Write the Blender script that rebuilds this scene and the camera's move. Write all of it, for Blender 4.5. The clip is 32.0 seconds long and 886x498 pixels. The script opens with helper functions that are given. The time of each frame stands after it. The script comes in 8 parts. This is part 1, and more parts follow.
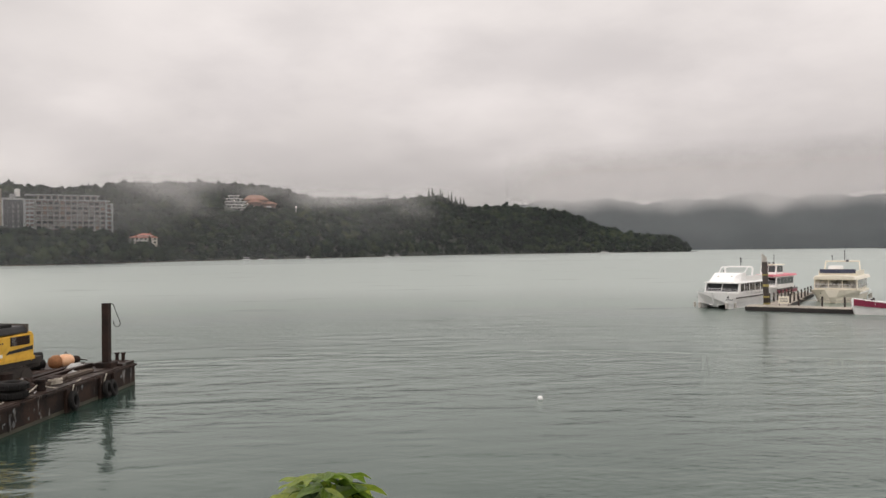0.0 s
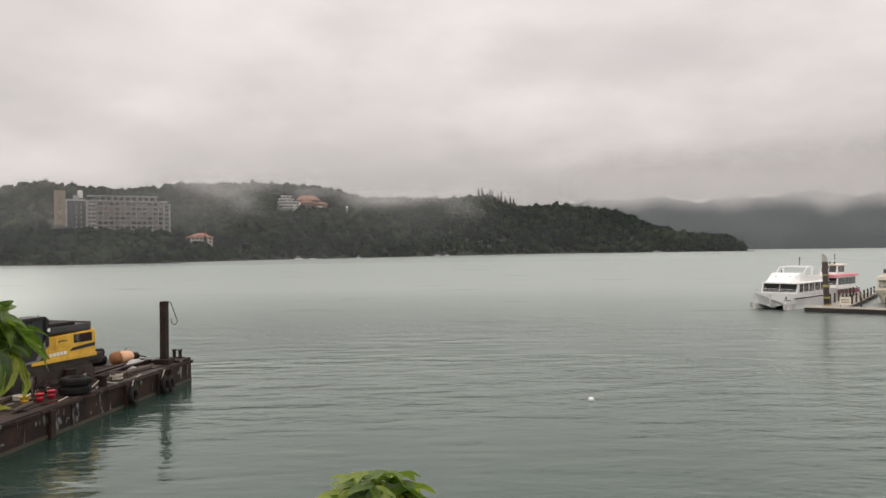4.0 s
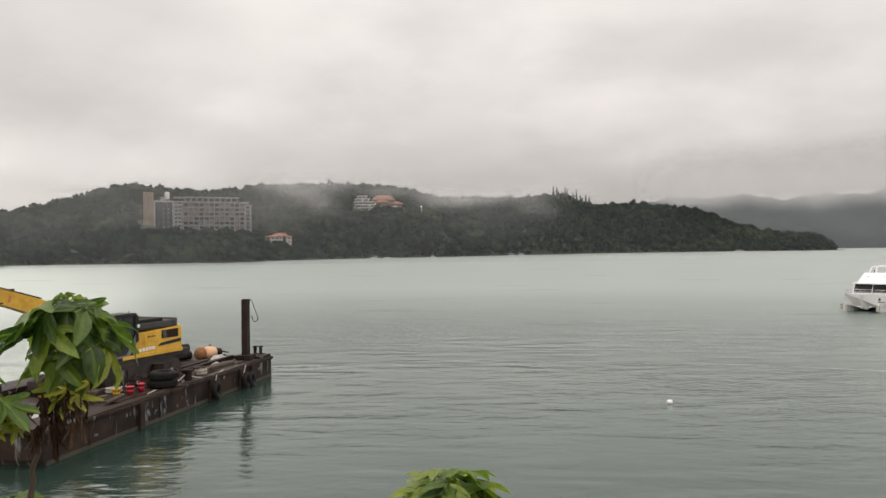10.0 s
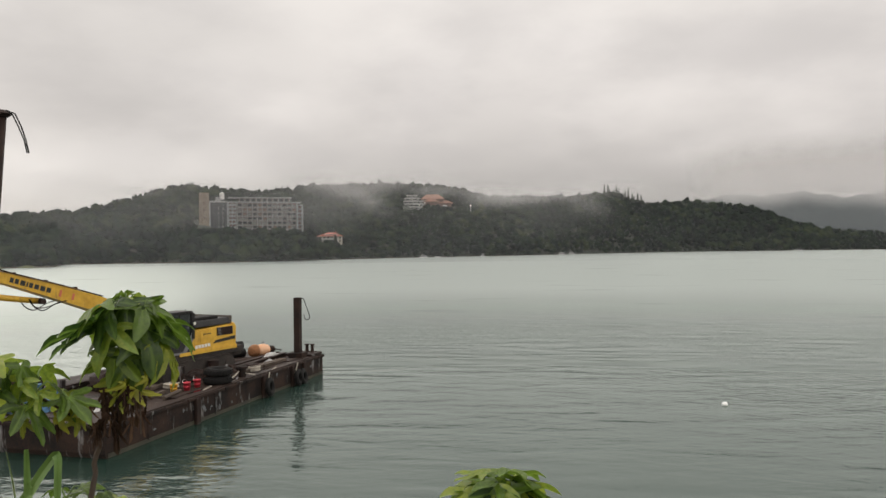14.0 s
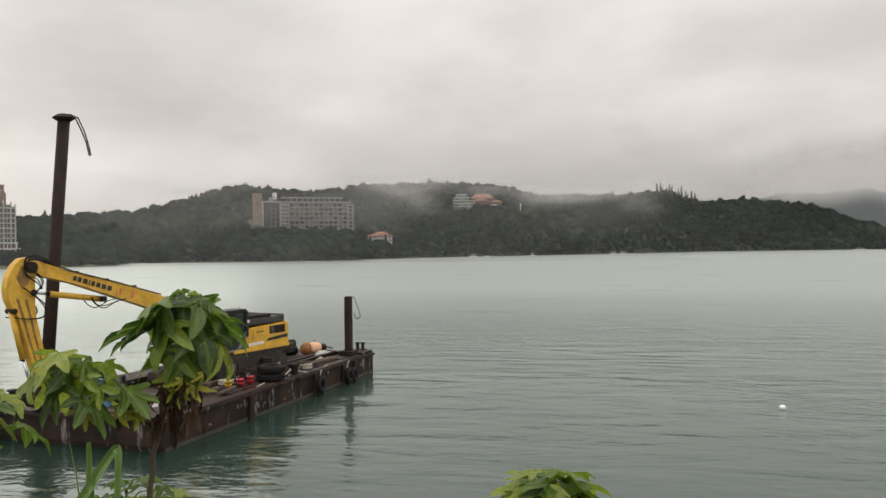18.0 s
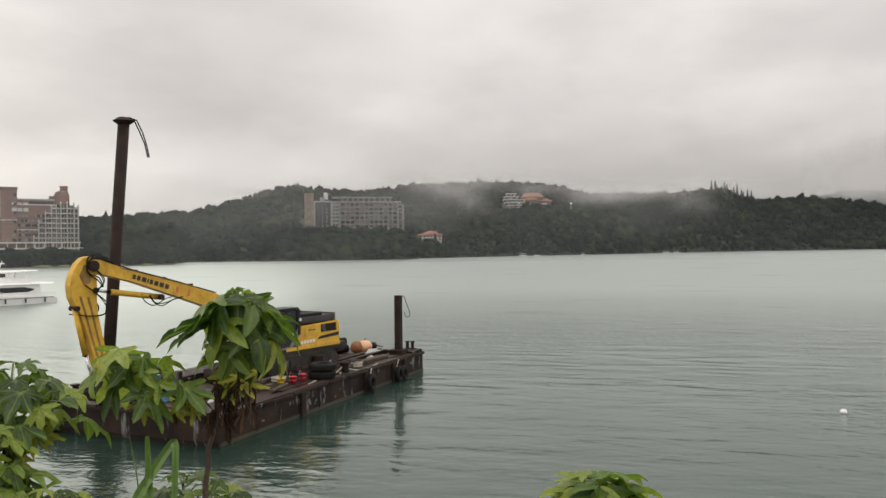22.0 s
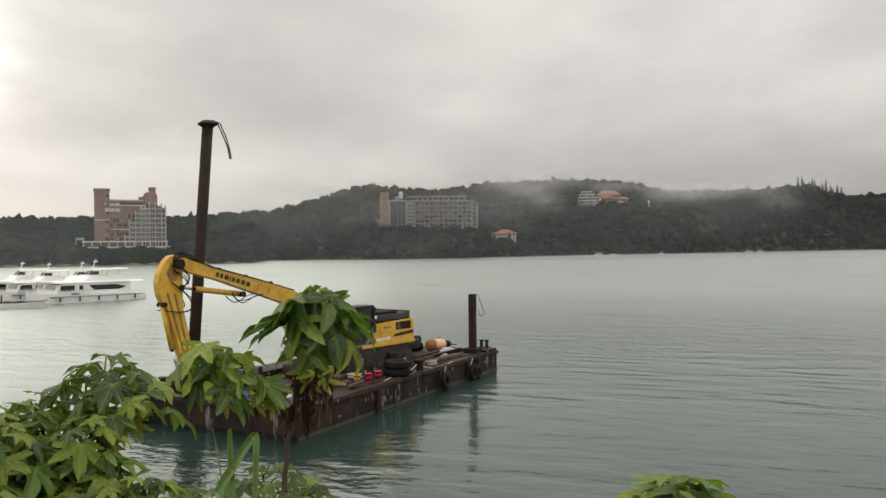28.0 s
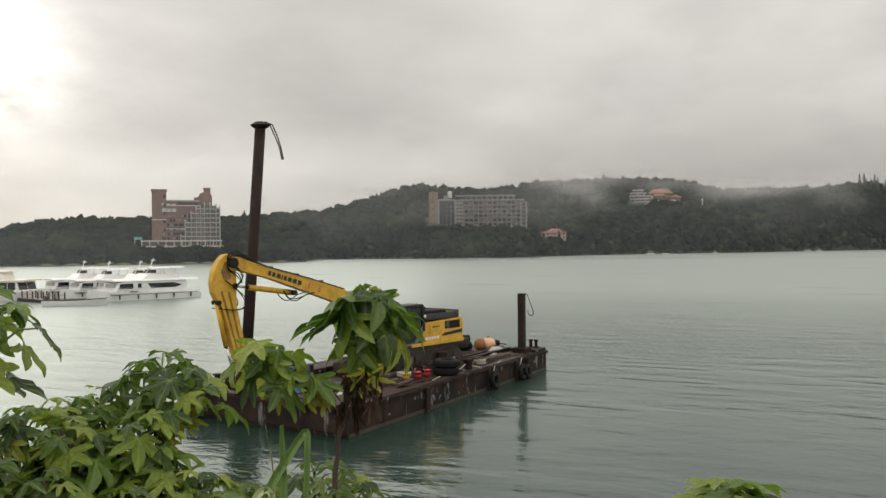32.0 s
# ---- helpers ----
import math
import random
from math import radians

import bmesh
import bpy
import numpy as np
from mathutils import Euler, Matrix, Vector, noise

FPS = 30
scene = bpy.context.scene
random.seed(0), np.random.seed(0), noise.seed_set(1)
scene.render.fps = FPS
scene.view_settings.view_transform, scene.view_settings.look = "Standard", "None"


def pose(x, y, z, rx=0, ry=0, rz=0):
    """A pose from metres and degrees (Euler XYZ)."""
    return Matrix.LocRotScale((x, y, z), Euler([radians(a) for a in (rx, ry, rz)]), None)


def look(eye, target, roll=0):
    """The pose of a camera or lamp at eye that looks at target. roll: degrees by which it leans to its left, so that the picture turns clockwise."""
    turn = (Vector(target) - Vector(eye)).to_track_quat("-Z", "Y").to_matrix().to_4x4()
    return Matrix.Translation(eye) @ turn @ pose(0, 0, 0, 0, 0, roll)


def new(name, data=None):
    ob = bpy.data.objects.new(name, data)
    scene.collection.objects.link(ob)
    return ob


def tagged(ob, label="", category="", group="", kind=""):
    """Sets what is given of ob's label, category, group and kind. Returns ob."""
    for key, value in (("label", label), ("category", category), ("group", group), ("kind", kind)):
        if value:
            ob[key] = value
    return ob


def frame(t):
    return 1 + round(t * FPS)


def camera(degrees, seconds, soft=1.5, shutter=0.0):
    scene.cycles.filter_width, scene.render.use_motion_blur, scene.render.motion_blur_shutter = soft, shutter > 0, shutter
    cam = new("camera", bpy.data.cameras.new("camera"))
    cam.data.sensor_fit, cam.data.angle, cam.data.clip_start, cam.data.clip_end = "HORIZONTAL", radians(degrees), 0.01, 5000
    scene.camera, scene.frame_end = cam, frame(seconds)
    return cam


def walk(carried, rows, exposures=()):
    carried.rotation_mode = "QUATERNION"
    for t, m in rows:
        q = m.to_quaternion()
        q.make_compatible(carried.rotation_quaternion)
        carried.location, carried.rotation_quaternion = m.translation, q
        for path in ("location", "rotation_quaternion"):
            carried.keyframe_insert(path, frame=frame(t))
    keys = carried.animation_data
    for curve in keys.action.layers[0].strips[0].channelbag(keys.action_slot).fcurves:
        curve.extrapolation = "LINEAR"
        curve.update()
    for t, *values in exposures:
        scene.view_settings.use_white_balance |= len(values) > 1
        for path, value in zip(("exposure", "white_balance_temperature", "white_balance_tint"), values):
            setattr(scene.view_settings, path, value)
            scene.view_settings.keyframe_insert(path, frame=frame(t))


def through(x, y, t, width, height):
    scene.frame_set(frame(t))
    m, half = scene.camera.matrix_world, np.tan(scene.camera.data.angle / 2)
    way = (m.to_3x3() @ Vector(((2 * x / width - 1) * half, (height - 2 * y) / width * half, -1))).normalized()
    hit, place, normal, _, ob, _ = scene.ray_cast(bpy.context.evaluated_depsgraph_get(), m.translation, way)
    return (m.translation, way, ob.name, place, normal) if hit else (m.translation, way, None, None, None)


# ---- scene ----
# ---------- camera ----------
EYE = (0.0, 0.0, 7.8)
cam = camera(60.46, 32.0)
TURN = [(0, -3.36, 0.12, 0.64), (2, -1.49, 0.12, 0.65), (4, 0.38, 0.12, 0.65), (6, 2.25, 0.12, 0.66), (8, 4.10, 0.13, 0.67),
        (10, 5.96, 0.12, 0.67), (12, 7.82, 0.12, 0.68), (14, 9.69, 0.10, 0.69), (16, 11.56, 0.09, 0.70), (18, 13.42, 0.09, 0.70),
        (20, 15.29, 0.07, 0.70), (22, 17.15, 0.08, 0.70), (24, 19.01, 0.07, 0.70), (26, 20.87, 0.06, 0.68), (28, 22.73, 0.05, 0.67),
        (30, 24.58, 0.04, 0.67), (32, 26.42, 0.03, 0.66)]
walk(cam, [(t, pose(*EYE, 90 + p, r, y)) for t, y, p, r in TURN],
     exposures=[(0, 0.0, 6720, 14), (6, 0.0, 6735, 12.6), (9, 0.1, 6740, 12), (11, 0.04, 6745, 11.5), (13, 0.0, 6750, 11), (24, 0.0, 6720, 10), (28, -0.1, 6740, 9), (32, -0.15, 6760, 8)])


def bearing(az, d, z=0.0):
    """The place at a compass angle (degrees, clockwise from +y), d metres off."""
    return Vector((d * math.sin(radians(az)), d * math.cos(radians(az)), z))


# ---------- world and sun ----------
SUN_AZ, SUN_EL = -58.0, 13.0
world = bpy.data.worlds.new("overcast_sky")
scene.world = world
world.use_nodes = True
wn, wl = world.node_tree.nodes, world.node_tree.links
wn.clear()


def wnode(kind):
    return wn.new(kind)


def wmath(op, a, b=None, clamp=False):
    n = wn.new("ShaderNodeMath")
    n.operation, n.use_clamp = op, clamp
    for i, v in enumerate((a, b)):
        if v is None:
            continue
        if isinstance(v, (int, float)):
            n.inputs[i].default_value = v
        else:
            wl.new(v, n.inputs[i])
    return n.outputs[0]


def wramp(fac, stops, mode="EASE"):
    n = wn.new("ShaderNodeValToRGB")
    n.color_ramp.interpolation = mode
    e = n.color_ramp.elements
    while len(e) < len(stops):
        e.new(0.5)
    for el, (p, c) in zip(e, stops):
        el.position, el.color = p, (*c, 1)
    wl.new(fac, n.inputs[0])
    return n.outputs[0]


def wmix(fac, a, b, blend="MIX"):
    n = wn.new("ShaderNodeMix")
    n.data_type, n.blend_type = "RGBA", blend
    for i, v in ((0, fac), (6, a), (7, b)):
        if isinstance(v, (int, float)):
            n.inputs[i].default_value = v
        elif isinstance(v, tuple):
            n.inputs[i].default_value = (*v, 1)
        else:
            wl.new(v, n.inputs[i])
    return n.outputs[2]


wco = wnode("ShaderNodeTexCoord")
wsep = wnode("ShaderNodeSeparateXYZ")
wl.new(wco.outputs["Generated"], wsep.inputs[0])
wx, wy, wz = wsep.outputs
flat = wmath("ADD", wmath("MAXIMUM", wz, 0.0), 0.42)
wcomb = wnode("ShaderNodeCombineXYZ")
wl.new(wmath("DIVIDE", wx, flat), wcomb.inputs[0])
wl.new(wmath("DIVIDE", wy, flat), wcomb.inputs[1])
wl.new(wmath("MULTIPLY", wz, 2.0), wcomb.inputs[2])


def wcloud(scale, detail, rough, shift):
    m = wnode("ShaderNodeMapping")
    m.inputs["Location"].default_value = shift
    wl.new(wcomb.outputs[0], m.inputs[0])
    n = wnode("ShaderNodeTexNoise")
    n.inputs["Scale"].default_value, n.inputs["Detail"].default_value, n.inputs["Roughness"].default_value = scale, detail, rough
    wl.new(m.outputs[0], n.inputs["Vector"])
    return n.outputs["Fac"]


# cloud deck: pale above, a darker grey band of low cloud towards the hills
height = wramp(wz, [(0.0, (0.46, 0.445, 0.435)), (0.06, (0.52, 0.505, 0.495)), (0.11, (0.64, 0.62, 0.61)), (0.19, (0.78, 0.755, 0.745)), (0.32, (0.90, 0.875, 0.86)), (0.6, (1.35, 1.31, 1.29)), (1.0, (1.75, 1.70, 1.67))], "LINEAR")
big = wramp(wcloud(0.9, 3, 0.5, (3.1, 1.7, 0)), [(0.36, (0.87, 0.87, 0.87)), (0.64, (1.12, 1.12, 1.12))])
fine = wramp(wcloud(3.0, 6, 0.55, (0.4, 5.2, 0)), [(0.3, (0.93, 0.93, 0.935)), (0.7, (1.07, 1.07, 1.065))])
deck = wmix(1.0, wmix(1.0, height, big, "MULTIPLY"), fine, "MULTIPLY")
# darker and paler drifts in the deck: bearing, elevation, their widths, gain
w_az = wmath("MULTIPLY", wmath("ARCTAN2", wx, wy), 57.2958)
w_el = wmath("MULTIPLY", wmath("ARCSINE", wz), 57.2958)
w_az = wmath("ADD", w_az, wmath("MULTIPLY", wmath("SUBTRACT", wcloud(2.2, 4, 0.55, (9.1, 4.4, 0)), 0.5), 16.0))
w_el = wmath("ADD", w_el, wmath("MULTIPLY", wmath("SUBTRACT", wcloud(2.6, 4, 0.55, (1.4, 6.3, 2)), 0.5), 9.0))
drift = 1.0
for az_, el_, sa_, se_, gain_ in ((22, 3.6, 15, 2.6, -0.13), (4, 8.5, 9, 3.2, -0.07), (14, 13, 7, 3.0, -0.05), (-25, 6.3, 6, 1.8, 0.08), (-36, 5.8, 7, 1.6, 0.12),
                                  (-31, 9.8, 7, 1.8, -0.09), (-12, 12.5, 2.6, 4.5, 0.07), (-42, 11, 5, 2.6, -0.08), (-22, 14, 5, 2.4, -0.06), (2, 16, 6, 3.0, 0.06),
                                  (-4, 6.0, 5, 1.4, -0.05), (-20, 10.5, 3, 1.4, 0.05), (-48, 8.0, 4, 1.4, -0.08), (24, 11, 5, 2.4, 0.06)):
    fall = wmath("ADD", wmath("POWER", wmath("ABSOLUTE", wmath("DIVIDE", wmath("SUBTRACT", w_az, az_), sa_)), 2.0), wmath("POWER", wmath("ABSOLUTE", wmath("DIVIDE", wmath("SUBTRACT", w_el, el_), se_)), 2.0))
    drift = wmath("ADD", wmath("MULTIPLY", wmath("EXPONENT", wmath("MULTIPLY", fall, -1.0)), gain_), drift)
drift_rgb = wnode("ShaderNodeCombineXYZ")
for i in range(3):
    wl.new(drift, drift_rgb.inputs[i])
deck = wmix(1.0, deck, drift_rgb.outputs[0], "MULTIPLY")
# a heavier bank of cloud beside the sun
wbank = wnode("ShaderNodeVectorMath")
wbank.operation = "DOT_PRODUCT"
wl.new(wco.outputs["Generated"], wbank.inputs[0])
wbank.inputs[1].default_value = (math.sin(radians(-34)) * 0.98, math.cos(radians(-34)) * 0.98, 0.21)
bank = wmath("MULTIPLY", wmath("POWER", wmath("MAXIMUM", wbank.outputs["Value"], 0.0), 34.0), wmath("ADD", wcloud(1.6, 4, 0.5, (2.0, 3.0, 0)), 0.5))
deck = wmix(wmath("MULTIPLY", bank, 0.40), deck, (0.36, 0.354, 0.348))
# thinner cloud low down on the sunward side
wlow = wnode("ShaderNodeVectorMath")
wlow.operation = "DOT_PRODUCT"
wl.new(wco.outputs["Generated"], wlow.inputs[0])
wlow.inputs[1].default_value = (math.sin(radians(-52)), math.cos(radians(-52)), 0)
band = wramp(wz, [(0.0, (1.0, 1.0, 1.0)), (0.09, (0.85, 0.85, 0.85)), (0.17, (0.12, 0.12, 0.12)), (0.24, (0.0, 0.0, 0.0))], "EASE")
side = wmath("POWER", wmath("MAXIMUM", wlow.outputs["Value"], 0.0), 9.0)
thin = wmath("MULTIPLY", wmath("MULTIPLY", side, 0.26), wmath("ADD", wcloud(2.0, 5, 0.5, (1.1, 8.0, 0)), 0.5))
deck = wmix(1.0, deck, wmix(1.0, band, wmix(thin, (0.0, 0.0, 0.0), (1.0, 0.985, 0.965)), "MULTIPLY"), "ADD")
# where the sun stands behind the cloud the deck glows
sun_way = Vector((math.sin(radians(SUN_AZ)) * math.cos(radians(SUN_EL)), math.cos(radians(SUN_AZ)) * math.cos(radians(SUN_EL)), math.sin(radians(SUN_EL))))
wdot = wnode("ShaderNodeVectorMath")
wdot.operation = "DOT_PRODUCT"
wl.new(wco.outputs["Generated"], wdot.inputs[0])
wdot.inputs[1].default_value = sun_way
near_sun = wmath("POWER", wmath("MAXIMUM", wdot.outputs["Value"], 0.0), 420.0)
wide_sun = wmath("POWER", wmath("MAXIMUM", wdot.outputs["Value"], 0.0), 16.0)
glow = wmath("ADD", wmath("MULTIPLY", near_sun, 0.9), wmath("MULTIPLY", wide_sun, 0.05))
glow = wmath("MULTIPLY", glow, wmath("MAXIMUM", wmath("SUBTRACT", wmath("MULTIPLY", wcloud(5.0, 5, 0.55, (7.3, 2.2, 0)), 4.2), 1.0), 0.1))
lit = wmix(glow, deck, (1.5, 1.48, 1.45), "ADD")
bg = wnode("ShaderNodeBackground")
wl.new(lit, bg.inputs[0])
bg.inputs[1].default_value = 1.0
sky = wnode("ShaderNodeTexSky")
sky.sky_type, sky.sun_disc, sky.sun_elevation, sky.sun_rotation = "NISHITA", False, radians(SUN_EL), radians(SUN_AZ)
bg2 = wnode("ShaderNodeBackground")
wl.new(sky.outputs[0], bg2.inputs[0])
bg2.inputs[1].default_value = 0.08
wmixs = wnode("ShaderNodeMixShader")
wmixs.inputs[0].default_value = 0.98
wl.new(bg2.outputs[0], wmixs.inputs[1])
wl.new(bg.outputs[0], wmixs.inputs[2])
wout = wnode("ShaderNodeOutputWorld")
wl.new(wmixs.outputs[0], wout.inputs[0])

sun = new("sun", bpy.data.lights.new("sun", "SUN"))
sun.data.energy, sun.data.angle, sun.data.color = 0.5, radians(60), (1.0, 0.95, 0.88)
sun.matrix_basis = look(sun_way * 100, (0, 0, 0))


# ---------- materials ----------
def material(name):
    m = bpy.data.materials.new(name)
    m.use_nodes = True
    m.node_tree.nodes.clear()
    return m, m.node_tree.nodes, m.node_tree.links


def rgb(c):
    return (*c, 1.0)


def surface(name, c1, c2, rough=0.6, metal=0.0, grain=8.0, patch=0.8, bump=0.15, spread=(0.35, 0.65), per_piece=0.0, stain=None, streak=False, coat=0.0, spec=0.5):
    """Two colours mixed by a coarse and a fine noise, with relief; stain: a third colour in patches; streak: stains run down."""
    m, n, l = material(name)
    out, b = n.new("ShaderNodeOutputMaterial"), n.new("ShaderNodeBsdfPrincipled")
    l.new(b.outputs[0], out.inputs[0])
    co = n.new("ShaderNodeTexCoord")
    coarse, fine_ = n.new("ShaderNodeTexNoise"), n.new("ShaderNodeTexNoise")
    for t, s, d in ((coarse, patch, 4), (fine_, grain, 5)):
        t.inputs["Scale"].default_value, t.inputs["Detail"].default_value = s, d
        l.new(co.outputs["Object"], t.inputs["Vector"])
    add = n.new("ShaderNodeMath")
    add.operation = "MULTIPLY_ADD"
    add.inputs[1].default_value, add.inputs[2].default_value = 0.4, 0.0
    l.new(fine_.outputs["Fac"], add.inputs[0])
    sum_ = n.new("ShaderNodeMath")
    sum_.operation = "MULTIPLY_ADD"
    sum_.inputs[1].default_value = 0.6
    l.new(coarse.outputs["Fac"], sum_.inputs[0])
    l.new(add.outputs[0], sum_.inputs[2])
    ramp = n.new("ShaderNodeValToRGB")
    ramp.color_ramp.elements[0].position, ramp.color_ramp.elements[0].color = spread[0], rgb(c1)
    ramp.color_ramp.elements[1].position, ramp.color_ramp.elements[1].color = spread[1], rgb(c2)
    l.new(sum_.outputs[0], ramp.inputs[0])
    colour = ramp.outputs[0]
    if stain:
        st = n.new("ShaderNodeTexNoise")
        st.inputs["Scale"].default_value, st.inputs["Detail"].default_value, st.inputs["Roughness"].default_value = stain[1], 6, 0.65
        mp = n.new("ShaderNodeMapping")
        mp.inputs["Scale"].default_value = (1, 1, 0.18 if streak else 1)
        mp.inputs["Location"].default_value = (4.2, 1.3, 7.7)
        l.new(co.outputs["Object"], mp.inputs[0])
        l.new(mp.outputs[0], st.inputs["Vector"])
        sr = n.new("ShaderNodeValToRGB")
        sr.color_ramp.elements[0].position, sr.color_ramp.elements[1].position = stain[2], stain[2] + 0.1
        l.new(st.outputs["Fac"], sr.inputs[0])
        mx = n.new("ShaderNodeMix")
        mx.data_type = "RGBA"
        l.new(sr.outputs[0], mx.inputs[0])
        l.new(colour, mx.inputs[6])
        mx.inputs[7].default_value = rgb(stain[0])
        colour = mx.outputs[2]
    if per_piece:
        inf = n.new("ShaderNodeObjectInfo")
        hs = n.new("ShaderNodeHueSaturation")
        mr = n.new("ShaderNodeMapRange")
        mr.inputs["To Min"].default_value, mr.inputs["To Max"].default_value = 1 - per_piece, 1 + per_piece
        l.new(inf.outputs["Random"], mr.inputs["Value"])
        l.new(mr.outputs[0], hs.inputs["Value"])
        l.new(colour, hs.inputs["Color"])
        colour = hs.outputs[0]
    l.new(colour, b.inputs["Base Color"])
    b.inputs["Metallic"].default_value = metal
    b.inputs["Coat Weight"].default_value, b.inputs["Specular IOR Level"].default_value = coat, spec
    rr = n.new("ShaderNodeMapRange")
    rr.inputs["To Min"].default_value, rr.inputs["To Max"].default_value = max(0.02, rough - 0.12), min(1, rough + 0.12)
    l.new(fine_.outputs["Fac"], rr.inputs["Value"])
    l.new(rr.outputs[0], b.inputs["Roughness"])
    if bump:
        bp = n.new("ShaderNodeBump")
        bp.inputs["Strength"].default_value, bp.inputs["Distance"].default_value = bump, 0.3 / grain
        l.new(fine_.outputs["Fac"], bp.inputs["Height"])
        l.new(bp.outputs[0], b.inputs["Normal"])
    return m


def foliage(name, dark, light, yellow, scale, random_island=0.5, bump=0.0, bump_scale=1.0, through_light=0.0, rough=0.6, gloss=0.3, stops=(0.22, 0.62, 0.86)):
    """Leaves: colour varies from piece to piece and within a piece; thin leaves let some light through."""
    m, n, l = material(name)
    out, b = n.new("ShaderNodeOutputMaterial"), n.new("ShaderNodeBsdfPrincipled")
    co = n.new("ShaderNodeTexCoord")
    t = n.new("ShaderNodeTexNoise")
    t.inputs["Scale"].default_value, t.inputs["Detail"].default_value = scale, 5
    l.new(co.outputs["Object"], t.inputs["Vector"])
    geo = n.new("ShaderNodeNewGeometry")
    mixv = n.new("ShaderNodeMath")
    mixv.operation = "MULTIPLY_ADD"
    mixv.inputs[1].default_value = random_island
    l.new(geo.outputs["Random Per Island"], mixv.inputs[0])
    half = n.new("ShaderNodeMath")
    half.operation = "MULTIPLY"
    half.inputs[1].default_value = 1.0 - random_island
    l.new(t.outputs["Fac"], half.inputs[0])
    l.new(half.outputs[0], mixv.inputs[2])
    r = n.new("ShaderNodeValToRGB")
    e = r.color_ramp.elements
    e[0].position, e[0].color = stops[0], rgb(dark)
    e[1].position, e[1].color = stops[1], rgb(light)
    e.new(stops[2]).color = rgb(yellow)
    l.new(mixv.outputs[0], r.inputs[0])
    colour = r.outputs[0]
    l.new(colour, b.inputs["Base Color"])
    b.inputs["Roughness"].default_value = rough
    b.inputs["Specular IOR Level"].default_value = gloss
    if bump:
        bt = n.new("ShaderNodeTexNoise")
        bt.inputs["Scale"].default_value, bt.inputs["Detail"].default_value = bump_scale, 4
        l.new(co.outputs["Object"], bt.inputs["Vector"])
        bp = n.new("ShaderNodeBump")
        bp.inputs["Strength"].default_value, bp.inputs["Distance"].default_value = bump, 1.0 / bump_scale
        l.new(bt.outputs["Fac"], bp.inputs["Height"])
        l.new(bp.outputs[0], b.inputs["Normal"])
    if through_light:
        tr = n.new("ShaderNodeBsdfTranslucent")
        l.new(colour, tr.inputs[0])
        mx = n.new("ShaderNodeMixShader")
        mx.inputs[0].default_value = through_light
        l.new(b.outputs[0], mx.inputs[1])
        l.new(tr.outputs[0], mx.inputs[2])
        l.new(mx.outputs[0], out.inputs[0])
    else:
        l.new(b.outputs[0], out.inputs[0])
    return m


def glass(name, tint, rough=0.08):
    m, n, l = material(name)
    out, b = n.new("ShaderNodeOutputMaterial"), n.new("ShaderNodeBsdfPrincipled")
    b.inputs["Base Color"].default_value = rgb(tint)
    b.inputs["Roughness"].default_value, b.inputs["Metallic"].default_value = rough, 0.0
    b.inputs["Specular IOR Level"].default_value = 0.7
    l.new(b.outputs[0], out.inputs[0])
    return m


def glowing(name, c, strength):
    m, n, l = material(name)
    out, e = n.new("ShaderNodeOutputMaterial"), n.new("ShaderNodeEmission")
    e.inputs[0].default_value, e.inputs[1].default_value = rgb(c), strength
    l.new(e.outputs[0], out.inputs[0])
    return m


def mist_material(name, noise_scale, contrast, seed, white=0.74, most=0.235, tint=(1.0, 0.985, 0.98)):
    """Thin cloud: white droplets that let much light through. The mesh says how thick it lies; noise tears it."""
    m, n, l = material(name)
    out = n.new("ShaderNodeOutputMaterial")
    dif, tra, clear = n.new("ShaderNodeBsdfDiffuse"), n.new("ShaderNodeBsdfTranslucent"), n.new("ShaderNodeBsdfTransparent")
    for s in (dif, tra):
        s.inputs[0].default_value = (*(white * c for c in tint), 1)
    both, mx = n.new("ShaderNodeMixShader"), n.new("ShaderNodeMixShader")
    l.new(dif.outputs[0], both.inputs[1])
    l.new(tra.outputs[0], both.inputs[2])
    co = n.new("ShaderNodeTexCoord")
    mp = n.new("ShaderNodeMapping")
    mp.inputs["Location"].default_value = (seed, seed * 1.7, seed * 0.3)
    mp.inputs["Scale"].default_value = (1, 1, 1.6)
    l.new(co.outputs["Object"], mp.inputs[0])
    t = n.new("ShaderNodeTexNoise")
    t.inputs["Scale"].default_value, t.inputs["Detail"].default_value, t.inputs["Roughness"].default_value = noise_scale, 6, 0.55
    l.new(mp.outputs[0], t.inputs["Vector"])
    at = n.new("ShaderNodeAttribute")
    at.attribute_name = "thick"
    mr = n.new("ShaderNodeMapRange")
    mr.inputs["From Min"].default_value, mr.inputs["From Max"].default_value = 0.3, 0.7
    mr.inputs["To Min"].default_value, mr.inputs["To Max"].default_value = 1 - contrast, 1 + contrast
    l.new(t.outputs["Fac"], mr.inputs["Value"])
    mul = n.new("ShaderNodeMath")
    mul.operation, mul.use_clamp = "MULTIPLY", True
    l.new(at.outputs["Fac"], mul.inputs[0])
    l.new(mr.outputs[0], mul.inputs[1])
    cap = n.new("ShaderNodeMath")
    cap.operation = "MINIMUM"
    cap.inputs[1].default_value = most
    l.new(mul.outputs[0], cap.inputs[0])
    l.new(cap.outputs[0], mx.inputs[0])
    l.new(clear.outputs[0], mx.inputs[1])
    l.new(both.outputs[0], mx.inputs[2])
    l.new(mx.outputs[0], out.inputs[0])
    return m


